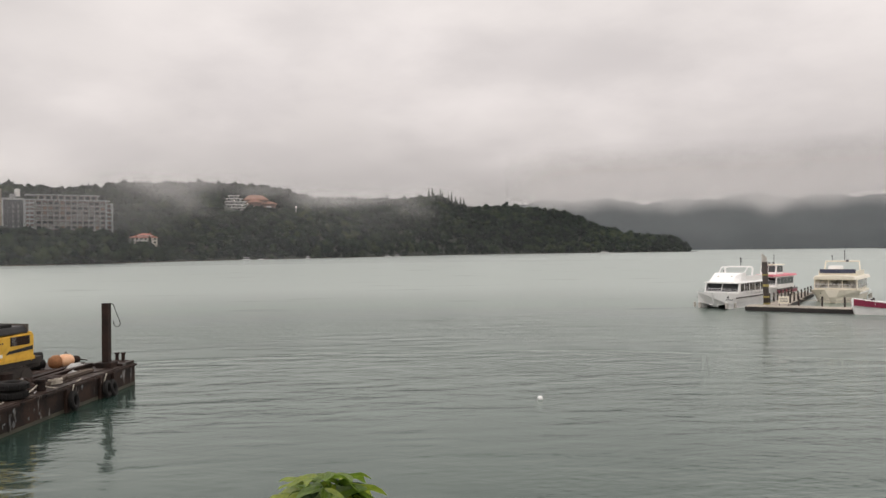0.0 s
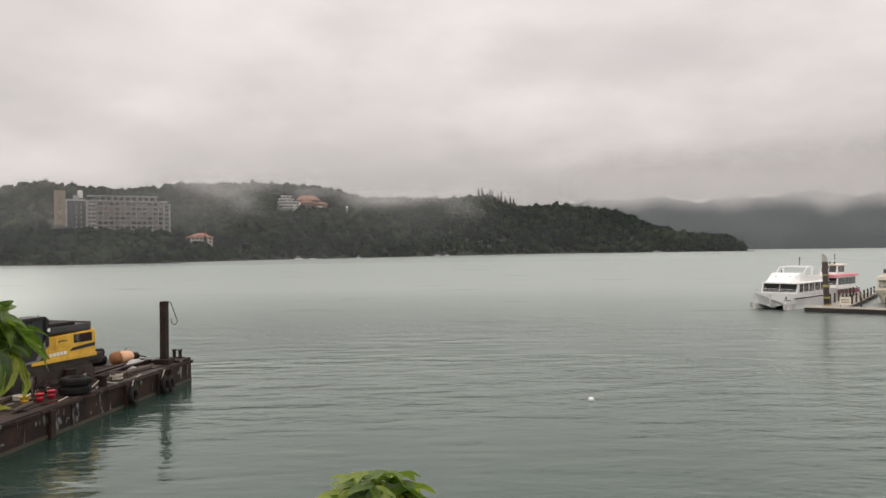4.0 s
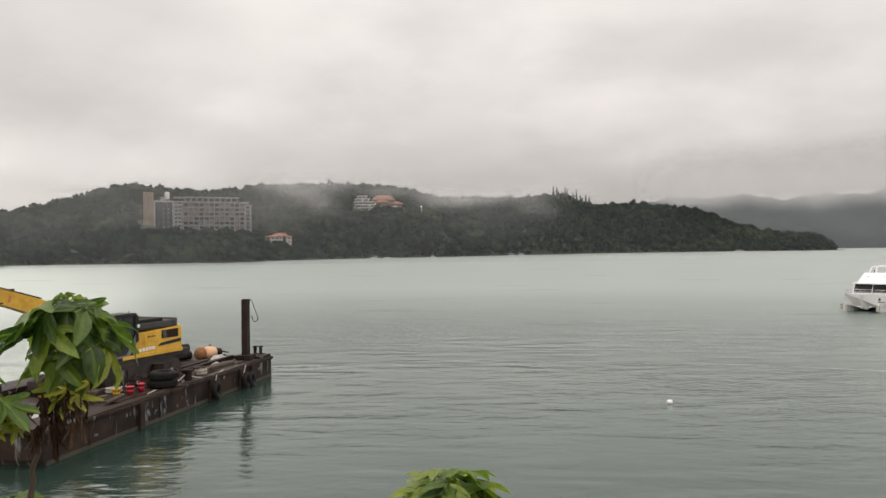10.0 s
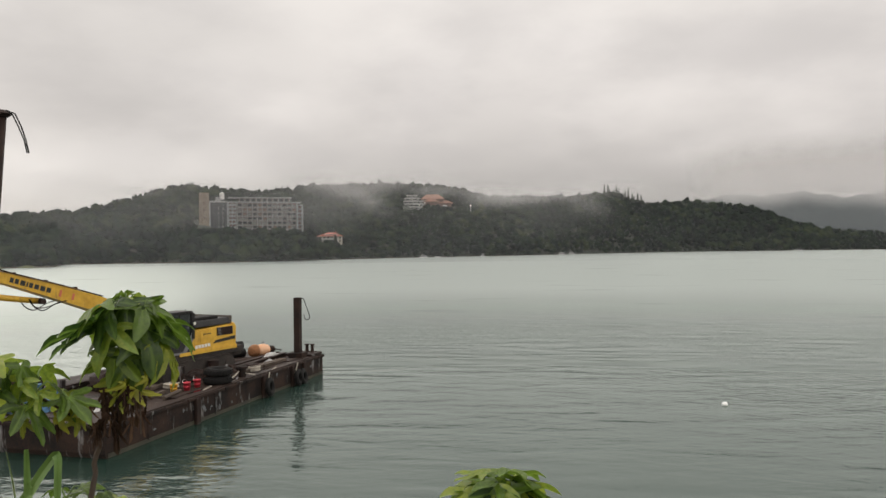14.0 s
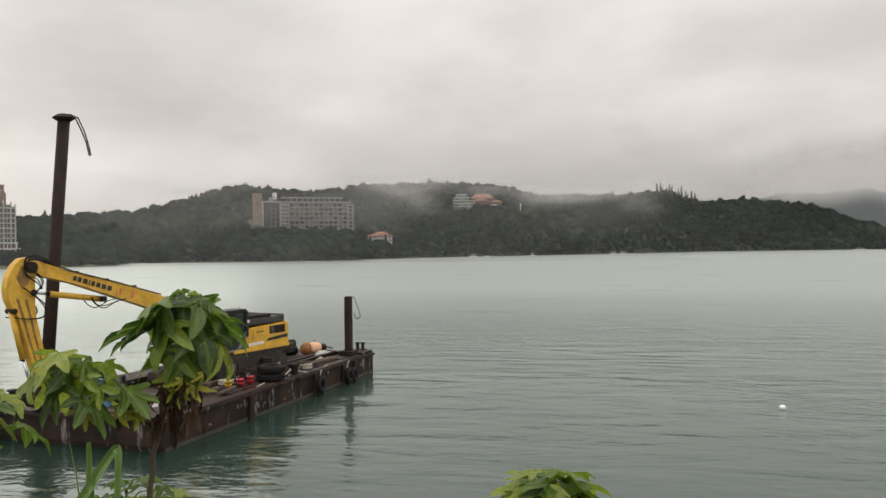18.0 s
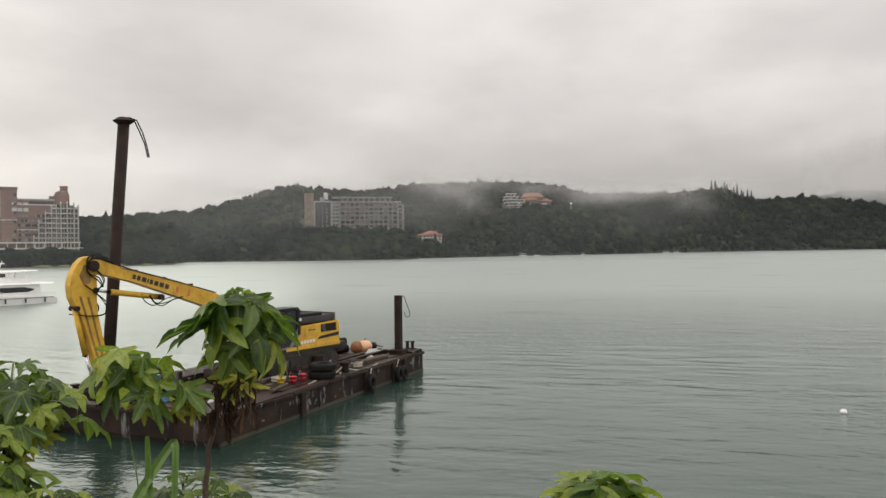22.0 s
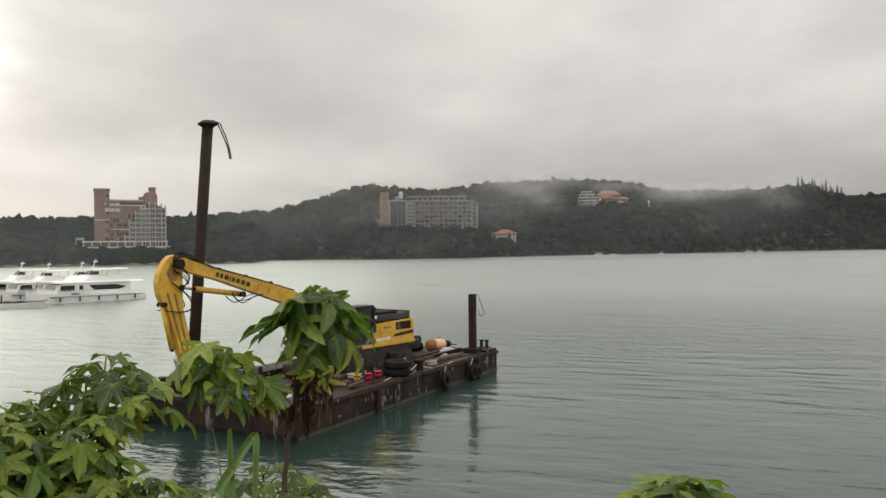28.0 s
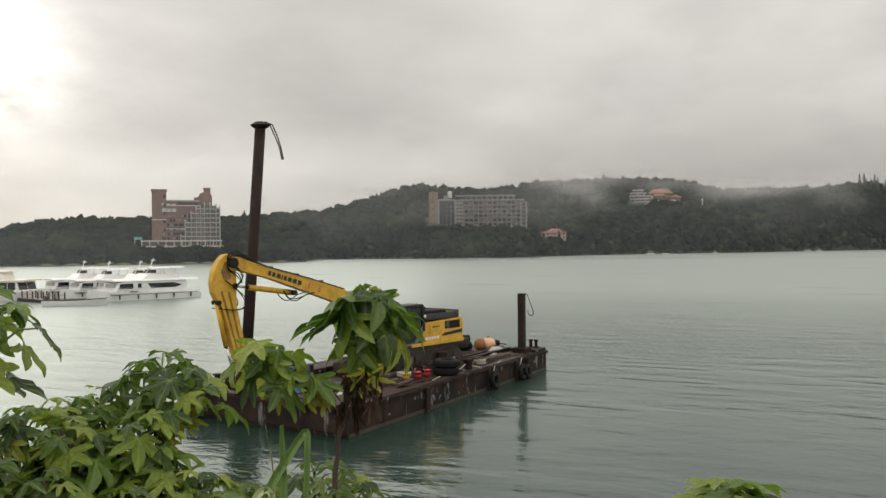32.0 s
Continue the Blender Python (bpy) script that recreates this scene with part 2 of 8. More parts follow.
def water_material():
    m, n, l = material("lake_water")
    out, mx = n.new("ShaderNodeOutputMaterial"), n.new("ShaderNodeMixShader")
    body, sharp, soft = n.new("ShaderNodeBsdfDiffuse"), n.new("ShaderNodeBsdfGlossy"), n.new("ShaderNodeBsdfGlossy")
    gloss = n.new("ShaderNodeMixShader")
    l.new(mx.outputs[0], out.inputs[0])
    co = n.new("ShaderNodeTexCoord")

    def tex(scale, stretch, turn, detail, rough=0.5, kind="ShaderNodeTexNoise"):
        mp = n.new("ShaderNodeMapping")
        mp.inputs["Scale"].default_value = (stretch[0], stretch[1], 1)
        mp.inputs["Rotation"].default_value = (0, 0, radians(turn))
        l.new(co.outputs["Object"], mp.inputs[0])
        t = n.new(kind)
        t.inputs["Scale"].default_value, t.inputs["Detail"].default_value = scale, detail
        l.new(mp.outputs[0], t.inputs["Vector"])
        return t

    swell = tex(0.5, (0.7, 1.0), 20, 3)          # low uneven swell
    long_ = tex(0.30, (0.32, 1.0), -9, 2)           # long thin crests
    mid = n.new("ShaderNodeMath")
    mid.operation = "MULTIPLY_ADD"
    mid.inputs[1].default_value, mid.inputs[2].default_value = 2.0, -1.0
    l.new(long_.outputs["Fac"], mid.inputs[0])
    fold = n.new("ShaderNodeMath")
    fold.operation = "ABSOLUTE"
    l.new(mid.outputs[0], fold.inputs[0])
    edge = n.new("ShaderNodeMapRange")
    edge.interpolation_type = "SMOOTHSTEP"
    edge.inputs["From Min"].default_value, edge.inputs["From Max"].default_value = 0.0, 0.3
    edge.inputs["To Min"].default_value, edge.inputs["To Max"].default_value = 0.20, 0.0
    l.new(fold.outputs[0], edge.inputs["Value"])
    ripple = tex(2.7, (0.62, 1.0), -16, 2)         # small ripples
    slick = tex(0.035, (0.5, 1.0), 10, 3)         # calm and ruffled patches
    sr = n.new("ShaderNodeMapRange")
    sr.inputs["From Min"].default_value, sr.inputs["From Max"].default_value = 0.42, 0.62
    sr.inputs["To Min"].default_value, sr.inputs["To Max"].default_value = 0.22, 1.0
    l.new(slick.outputs["Fac"], sr.inputs["Value"])
    hr = n.new("ShaderNodeMath")
    hr.operation = "MULTIPLY"
    l.new(ripple.outputs["Fac"], hr.inputs[0])
    l.new(sr.outputs[0], hr.inputs[1])
    h = n.new("ShaderNodeMath")
    h.operation = "MULTIPLY_ADD"
    h.inputs[1].default_value = 0.55
    l.new(hr.outputs[0], h.inputs[0])
    sw = n.new("ShaderNodeMath")
    sw.operation = "MULTIPLY_ADD"
    sw.inputs[1].default_value = 0.52
    l.new(swell.outputs["Fac"], sw.inputs[0])
    l.new(edge.outputs[0], sw.inputs[2])
    l.new(sw.outputs[0], h.inputs[2])
    bp = n.new("ShaderNodeBump")
    bp.inputs["Strength"].default_value, bp.inputs["Distance"].default_value = 0.9, 0.115
    l.new(h.outputs[0], bp.inputs["Height"])
    tint = tex(0.05, (1, 1), 0, 3)
    r = n.new("ShaderNodeValToRGB")
    r.color_ramp.elements[0].position, r.color_ramp.elements[0].color = 0.35, (0.0105, 0.029, 0.0215, 1)
    r.color_ramp.elements[1].position, r.color_ramp.elements[1].color = 0.7, (0.0150, 0.037, 0.028, 1)
    l.new(tint.outputs["Fac"], r.inputs[0])
    l.new(r.outputs[0], body.inputs["Color"])
    # sheltered and smooth by the near bank, ruffled by the wind further out
    ln = n.new("ShaderNodeVectorMath")
    ln.operation = "LENGTH"
    l.new(co.outputs["Object"], ln.inputs[0])
    ro = n.new("ShaderNodeMapRange")
    ro.interpolation_type = "SMOOTHSTEP"
    ro.inputs["From Min"].default_value, ro.inputs["From Max"].default_value = 28.0, 170.0
    ro.inputs["To Min"].default_value, ro.inputs["To Max"].default_value = 0.13, 0.95
    l.new(ln.outputs["Value"], ro.inputs["Value"])
    # a few calm streaks
    calm = tex(0.08, (0.4, 1.0), 6, 4)
    cr = n.new("ShaderNodeMapRange")
    cr.interpolation_type = "SMOOTHSTEP"
    cr.inputs["From Min"].default_value, cr.inputs["From Max"].default_value = 0.62, 0.70
    cr.inputs["To Min"].default_value, cr.inputs["To Max"].default_value = 1.0, 0.85
    l.new(calm.outputs["Fac"], cr.inputs["Value"])
    rc = n.new("ShaderNodeMath")
    rc.operation = "MULTIPLY"
    l.new(ro.outputs[0], rc.inputs[0])
    l.new(cr.outputs[0], rc.inputs[1])
    l.new(rc.outputs[0], gloss.inputs[0])
    l.new(sharp.outputs[0], gloss.inputs[1])
    l.new(soft.outputs[0], gloss.inputs[2])
    for s, rough in ((sharp, 0.11), (soft, 0.29)):
        s.inputs["Color"].default_value = (0.885, 0.95, 0.915, 1)
        s.inputs["Roughness"].default_value = rough
        l.new(bp.outputs[0], s.inputs["Normal"])
    fr = n.new("ShaderNodeFresnel")
    fr.inputs["IOR"].default_value = 1.72
    # wave faces seen at a grazing angle never lie quite flat: the gloss stays below a mirror's
    dv = n.new("ShaderNodeMath")
    dv.operation = "SMOOTH_MIN"
    dv.inputs[1].default_value, dv.inputs[2].default_value = 0.65, 0.2
    l.new(fr.outputs[0], dv.inputs[0])
    l.new(dv.outputs[0], mx.inputs[0])
    l.new(body.outputs[0], mx.inputs[1])
    l.new(gloss.outputs[0], mx.inputs[2])
    return m


WATER = water_material()


# ---------- mesh helpers ----------
def obj(name, bm, mat, smooth=False, flip=False):
    """A mesh object; flip: an open sheet, whose faces must look up."""
    me = bpy.data.meshes.new(name)
    bmesh.ops.recalc_face_normals(bm, faces=bm.faces[:])
    if flip:
        bm.normal_update()
        bmesh.ops.reverse_faces(bm, faces=[f for f in bm.faces if f.normal.z < 0])
    bm.to_mesh(me)
    bm.free()
    if smooth:
        me.polygons.foreach_set("use_smooth", [True] * len(me.polygons))
    me.materials.append(mat)
    return new(name, me)


def part(name, bm, mat, parent, label="", smooth=False):
    o = obj(name, bm, mat, smooth)
    o.parent = parent
    return tagged(o, label) if label else o


def thing(name, m, label, category, group="", kind=""):
    e = new(name)
    e.empty_display_size = 0.3
    e.matrix_basis = m
    return tagged(e, label, category, group, kind)


def bm_new():
    return bmesh.new()


def box(bm, c, s, m=None, bevel=0.0, taper=None):
    """A box at centre c of size s; m turns it; taper: the top's size in x and y as fractions."""
    v = []
    for z in (-0.5, 0.5):
        for x, y in ((-0.5, -0.5), (0.5, -0.5), (0.5, 0.5), (-0.5, 0.5)):
            kx, ky = taper if taper and z > 0 else (1, 1)
            p = Vector((x * s[0] * kx, y * s[1] * ky, z * s[2]))
            if m:
                p = m @ p
            v.append(bm.verts.new(p + Vector(c)))
    f = [bm.faces.new([v[i] for i in q]) for q in ((3, 2, 1, 0), (4, 5, 6, 7), (0, 1, 5, 4), (1, 2, 6, 5), (2, 3, 7, 6), (3, 0, 4, 7))]
    if bevel:
        e = list({e for q in f for e in q.edges})
        bmesh.ops.bevel(bm, geom=e, offset=bevel, segments=2, affect="EDGES", profile=0.6)
    return bm


def cyl(bm, a, b, r0, r1=None, n=14, caps=True):
    a, b = Vector(a), Vector(b)
    r1 = r0 if r1 is None else r1
    w = (b - a).normalized()
    u = w.orthogonal().normalized()
    k = w.cross(u)
    rings = []
    for p, r in ((a, r0), (b, r1)):
        rings.append([bm.verts.new(p + (u * math.cos(6.28318 * i / n) + k * math.sin(6.28318 * i / n)) * r) for i in range(n)])
    for i in range(n):
        bm.faces.new((rings[0][i], rings[0][(i + 1) % n], rings[1][(i + 1) % n], rings[1][i]))
    if caps:
        bm.faces.new(rings[0][::-1])
        bm.faces.new(rings[1])
    return bm


def tube(bm, pts, r, n=8, r_end=None):
    """A round bar along points; it may taper."""
    pts = [Vector(p) for p in pts]
    rings = []
    u = None
    for i, p in enumerate(pts):
        w = (pts[min(i + 1, len(pts) - 1)] - pts[max(i - 1, 0)]).normalized()
        u = (w.orthogonal() if u is None else u - w * u.dot(w)).normalized()
        k = w.cross(u)
        rr = r if r_end is None else r + (r_end - r) * i / (len(pts) - 1)
        rings.append([bm.verts.new(p + (u * math.cos(6.28318 * j / n) + k * math.sin(6.28318 * j / n)) * rr) for j in range(n)])
    for q, s in zip(rings, rings[1:]):
        for j in range(n):
            bm.faces.new((q[j], q[(j + 1) % n], s[(j + 1) % n], s[j]))
    bm.faces.new(rings[0][::-1])
    bm.faces.new(rings[-1])
    return bm


def slab(bm, outline, y0, y1, m=None):
    """A plate with an outline in x and z, from y0 to y1."""
    m = m or Matrix.Identity(4)
    a = [bm.verts.new(m @ Vector((x, y0, z))) for x, z in outline]
    b = [bm.verts.new(m @ Vector((x, y1, z))) for x, z in outline]
    bm.faces.new(a)
    bm.faces.new(b[::-1])
    k = len(a)
    for i in range(k):
        bm.faces.new((a[(i + 1) % k], a[i], b[i], b[(i + 1) % k]))
    return bm


def ring(bm, c, axis, big, small, n=24, k=10, squash=1.0):
    """A tyre-like ring round an axis."""
    w = Vector(axis).normalized()
    u = w.orthogonal().normalized()
    t = w.cross(u)
    rows = []
    for i in range(n):
        a = 6.28318 * i / n
        o = u * math.cos(a) + t * math.sin(a)
        row = []
        for j in range(k):
            g = 6.28318 * j / k
            row.append(bm.verts.new(Vector(c) + o * (big + small * math.cos(g)) + w * small * squash * math.sin(g)))
        rows.append(row)
    for i in range(n):
        for j in range(k):
            bm.faces.new((rows[i][j], rows[(i + 1) % n][j], rows[(i + 1) % n][(j + 1) % k], rows[i][(j + 1) % k]))
    return bm


def smooth(pts, n=5):
    """More points along a soft curve through the given ones."""
    pts = [Vector(p) for p in pts]
    got = []
    for i in range(len(pts) - 1):
        a, b = pts[max(i - 1, 0)], pts[i]
        c, d = pts[i + 1], pts[min(i + 2, len(pts) - 1)]
        for k in range(n):
            t = k / n
            got.append(0.5 * ((2 * b) + (c - a) * t + (2 * a - 5 * b + 4 * c - d) * t * t + (3 * b - a - 3 * c + d) * t ** 3))
    return got + [pts[-1]]


def arc(a, b, sag, n=8):
    """Points of a hanging line from a to b."""
    a, b = Vector(a), Vector(b)
    return [a.lerp(b, i / n) - Vector((0, 0, sag * 4 * (i / n) * (1 - i / n))) for i in range(n + 1)]


# ---------- water ----------
bm = bm_new()
centre = bm.verts.new((0, 0, 0))
first = [bm.verts.new(bearing(i * 2.5, 10)) for i in range(144)]
for i in range(144):
    bm.faces.new((centre, first[i], first[(i + 1) % 144]))
for k in range(1, 35):
    nxt = [bm.verts.new(bearing(i * 2.5, 10 * 1.2 ** k)) for i in range(144)]
    for i in range(144):
        bm.faces.new((first[i], nxt[i], nxt[(i + 1) % 144], first[(i + 1) % 144]))
    first = nxt
lake = tagged(obj("water", bm, WATER, flip=True), "grey-green lake water with low ripples", "lake", kind="structure")
# ---------- hills ----------
FOREST = foliage("forest_leaves", (0.0062, 0.0125, 0.0098), (0.0135, 0.0280, 0.0142), (0.036, 0.054, 0.021), 0.012, 0.34, rough=0.9, gloss=0.03, through_light=0.45, stops=(0.36, 0.56, 0.74))
FOREST_FLOOR = surface("forest_floor", (0.012, 0.018, 0.011), (0.025, 0.034, 0.02), rough=0.9, grain=0.3, patch=0.03, bump=0.6)
# the blue that distant haze gives the trees is put into this base colour
FAR_FOREST = surface("far_forest_hazed", (0.013, 0.023, 0.027), (0.020, 0.033, 0.037), rough=0.9, grain=0.03, patch=0.006, bump=0.3)
SHORE_EARTH = surface("shore_earth", (0.05, 0.042, 0.03), (0.11, 0.095, 0.065), rough=0.9, grain=2.0, patch=0.2, bump=0.4)

# bearing and distance of the shore; bearing, distance and elevation of the tree tops on the crest
SHORE = [(-80, 600), (-62, 560), (-50, 540), (-42, 524), (-36.8, 545), (-36.2, 684), (-33, 678), (-28, 640), (-25, 640), (-21, 705), (-16, 775),
         (-10, 885), (-6, 940), (-2, 1040), (1, 1160), (5, 1320), (9, 1425), (14, 1505), (18, 1555), (21.2, 1580), (21.6, 1600)]
CREST = [(-80, 900, 1.9), (-62, 900, 1.6), (-56.6, 900, 1.7), (-54.4, 900, 2.2), (-50, 900, 2.4), (-42, 900, 2.5), (-38.3, 920, 2.7), (-35.4, 940, 3.0),
         (-33.3, 950, 3.5), (-30, 980, 4.55), (-28.2, 985, 4.85), (-25.7, 990, 4.6), (-23.6, 1000, 4.4), (-19.3, 1060, 4.95), (-14.4, 1150, 5.1),
         (-10, 1200, 4.9), (-7.8, 1180, 4.4), (-6, 1180, 4.0), (0, 1330, 3.9), (2.8, 1400, 4.1), (5.4, 1500, 3.2), (8.3, 1560, 3.3), (11.7, 1620, 2.95),
         (13.7, 1630, 2.35), (15, 1630, 1.75), (16.6, 1630, 1.2), (18.6, 1630, 1.05), (20.4, 1630, 0.8), (21.2, 1610, 0.25), (21.6, 1605, 0.0)]
S_AZ, S_D = np.array(SHORE).T
C_AZ, C_D, C_EL = np.array(CREST).T


def shore_d(az):
    return np.interp(az, S_AZ, S_D)


def crest(az):
    d = np.interp(az, C_AZ, C_D)
    return d, EYE[2] + d * np.tan(np.radians(np.interp(az, C_AZ, C_EL)))


def lumps(az, d):
    return np.sin(az * 1.9 + d * 0.013) * 0.5 + np.sin(az * 0.83 - d * 0.021 + 1.3) * 0.5


def hill_z(az, d):
    """Height of the ground of the wooded hills."""
    a, (c, z) = shore_d(az), crest(az)
    s = np.clip((d - a) / np.maximum(c - a, 8), 0, 1)
    top = np.maximum(z - 10, 1.0)
    up = top * s ** 0.78 + lumps(az, d) * 4.5 * s * (1 - s) * 4 * np.clip(top / 60, 0, 1)
    level = 11 * np.exp(-((az + 10.7) / 2.5) ** 4) * np.clip((d - 1030) / 40, 0, 1) * np.clip((1150 - d) / 25, 0, 1)
    return up - np.clip(d - c, 0, 400) * 0.25 + 0.3 - level


def polar_mesh(name, az0, az1, step, rows, radius, zed, mat):
    az = np.arange(az0, az1 + step / 2, step)
    pts = []
    for k in range(rows):
        d = radius(az, k / (rows - 1))
        z = zed(az, d, k / (rows - 1))
        pts.append(np.stack([d * np.sin(np.radians(az)), d * np.cos(np.radians(az)), z], 1))
    v = np.concatenate(pts)
    n = len(az)
    f = [(k * n + i, k * n + i + 1, (k + 1) * n + i + 1, (k + 1) * n + i) for k in range(rows - 1) for i in range(n - 1)]
    me = bpy.data.meshes.new(name)
    me.from_pydata(v.tolist(), [], f)
    me.polygons.foreach_set("use_smooth", [True] * len(f))
    me.materials.append(mat)
    return new(name, me)


def main_radius(az, k):
    a, (c, _) = shore_d(az), crest(az)
    return a - 3 + (c + 180 - a) * k ** 1.2


def main_z(az, d, k):
    return np.where(k == 0, -1.5, hill_z(az, d))


tagged(polar_mesh("hill_slope", -80, 21.6, 0.3, 26, main_radius, main_z, FOREST_FLOOR), "wooded hillside rising from the lake shore", "hill", kind="structure")


def far_radius(az, k):
    return 2880 + 900 * k + 0 * az


def far_z(az, d, k):
    ridge = 240 + 10 * np.sin(az * 0.55 + 0.4) + 9 * np.sin(az * 1.3) + 5 * np.sin(az * 3.7)
    fold = 16 * np.sin(az * 0.9 + d * 0.003) * k * (1 - k) * 3
    return np.where(k == 0, -3.0, ridge * k ** 0.7 + fold)


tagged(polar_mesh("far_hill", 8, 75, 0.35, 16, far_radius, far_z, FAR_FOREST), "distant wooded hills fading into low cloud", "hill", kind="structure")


# ---------- forest: crowns joined into one mesh ----------
def crown_base(level):
    b = bm_new()
    bmesh.ops.create_icosphere(b, subdivisions=level, radius=1.0)
    v = np.array([x.co[:] for x in b.verts])
    f = np.array([[x.index for x in q.verts] for q in b.faces])
    b.free()
    return v, f


def crowns(name, places, level, mat, rng, rough=0.30):
    """places: rows of x, y, z, radius, height."""
    bv, bf = crown_base(level)
    k, n = len(places), len(bv)
    ang = rng.uniform(0, 6.283, k)
    ca, sa = np.cos(ang)[:, None], np.sin(ang)[:, None]
    wob = 1 + rng.normal(0, rough, (k, n))
    v = bv[None] * wob[..., None]
    x = (v[..., 0] * ca - v[..., 1] * sa) * places[:, 3:4]
    y = (v[..., 0] * sa + v[..., 1] * ca) * places[:, 3:4]
    z = v[..., 2] * places[:, 4:5]
    co = np.stack([x + places[:, 0:1], y + places[:, 1:2], z + places[:, 2:3]], -1).reshape(-1, 3)
    fa = (bf[None] + (np.arange(k) * n)[:, None, None]).reshape(-1)
    me = bpy.data.meshes.new(name)
    me.vertices.add(len(co))
    me.vertices.foreach_set("co", co.astype(np.float32).ravel())
    me.loops.add(len(fa))
    me.loops.foreach_set("vertex_index", fa.astype(np.int32))
    me.polygons.add(len(fa) // 3)
    me.polygons.foreach_set("loop_start", np.arange(0, len(fa), 3, dtype=np.int32))
    me.update(calc_edges=True)
    me.polygons.foreach_set("use_smooth", [True] * (len(fa) // 3))
    me.materials.append(mat)
    return new(name, me)


# clearings for the buildings: bearings, distances, highest tree top in front (elevation)
CLEAR = [(-28.0, -19.6, 732, 772, 1.75, 600), (-48.8, -42.0, 560, 605, 0.42, 500), (-19.4, -16.8, 770, 792, 0.80, 700), (-13.0, -10.9, 1084, 1125, 3.05, 850), (-10.9, -8.4, 1084, 1125, 3.4, 850)]
rng = np.random.default_rng(7)


def forest_places(count):
    az = rng.uniform(-78, 21.3, count * 2)
    a, (c, _) = shore_d(az), crest(az)
    s = rng.uniform(0, 1, count * 2) ** 0.9
    d = a + s * (c + 12 - a)
    keep = rng.uniform(0, 1, count * 2) < d * (c - a) / 300000
    az, d, s = az[keep][:count], d[keep][:count], s[keep][:count]
    r = 2.2 + 4.4 * rng.uniform(0, 1, len(az)) ** 2.0
    r = r * (0.8 + d / 3600)
    h = r * rng.uniform(0.6, 1.15, len(az))
    z = hill_z(az, d) + h * 0.5 + rng.uniform(0.5, 3.0, len(az))
    return az, d, r, h, z


def shore_places(step):
    az = np.arange(-78, 21.4, step)
    az = az + rng.uniform(-0.1, 0.1, len(az))
    d = shore_d(az) + rng.uniform(0, 12, len(az))
    r = rng.uniform(1.6, 3.6, len(az)) * (0.8 + d / 2500)
    h = r * rng.uniform(0.6, 1.0, len(az))
    return az, d, r, h, np.maximum(hill_z(az, d), 0) + h * 0.5


def crest_places(step):
    az = np.arange(-78, 20.8, step)
    az = az + rng.uniform(-0.2, 0.2, len(az))
    d, z = crest(az)
    r = rng.uniform(1.1, 3.0, len(az)) * (0.8 + d / 3000)
    h = r * rng.uniform(0.9, 2.3, len(az))
    return az, d + rng.uniform(-10, 5, len(az)), r, h, z - h + rng.uniform(-4.0, 2.5, len(az))


rows = []
for az, d, r, h, z in (forest_places(19000), shore_places(0.13), crest_places(0.075)):
    for i in range(len(az)):
        bad = False
        for a0, a1, d0, d1, el, dmin in CLEAR:
            if a0 < az[i] < a1 and d0 < d[i] < d1:
                bad = True
            if a0 < az[i] < a1 and dmin <= d[i] <= d0:
                lim = EYE[2] + d[i] * math.tan(radians(el))
                over = z[i] + h[i] - lim
                if over > 0:
                    z[i] -= over
                    r[i] *= 0.8
        if not bad:
            p = bearing(az[i], d[i], z[i])
            rows.append((p.x, p.y, p.z, r[i], h[i]))
# taller trees close in front of the long hotel
for az in np.arange(-28.4, -19.4, 0.075):
    for drop in (0, 5, 10, 15):
        d, r = rng.uniform(690, 728) - drop * 2, rng.uniform(2.6, 4.6)
        top = EYE[2] + d * math.tan(radians(1.76 + 0.1 * math.sin(az * 5.1) - (0.12 if az > -21.6 else 0.0))) - drop
        q = bearing(az, d, top - r * 0.8 - rng.uniform(0, 2))
        rows.append((q.x, q.y, q.z, r, r * 0.8))
crown_rows = np.array(rows)
tagged(crowns("forest", crown_rows, 2, FOREST, rng, 0.25), "dense dark green broadleaf forest covering the hills", "forest", kind="stuff")

# strip of pale earth where the forest meets the water
bm = bm_new()
la = None
for az in np.arange(-78, 21.5, 0.4):
    d = float(shore_d(az))
    w = 1.2 + 1.0 * math.sin(az * 3.1)
    q = [bm.verts.new(bearing(az, d - 4.5, -0.4)), bm.verts.new(bearing(az, d - 3.2, 0.25 + 0.15 * w)), bm.verts.new(bearing(az, d + 3, 0.7))]
    if la:
        bm.faces.new((la[0], la[1], q[1], q[0]))
        bm.faces.new((la[1], la[2], q[2], q[1]))
    la = q
tagged(obj("shore_bank", bm, SHORE_EARTH), "narrow strip of bare earth along the far shore", "shore", kind="structure")


# ---------- mist and low cloud ----------
def step(x, a, b):
    k = min(1, max(0, (x - a) / (b - a)))
    return k * k * (3 - 2 * k)


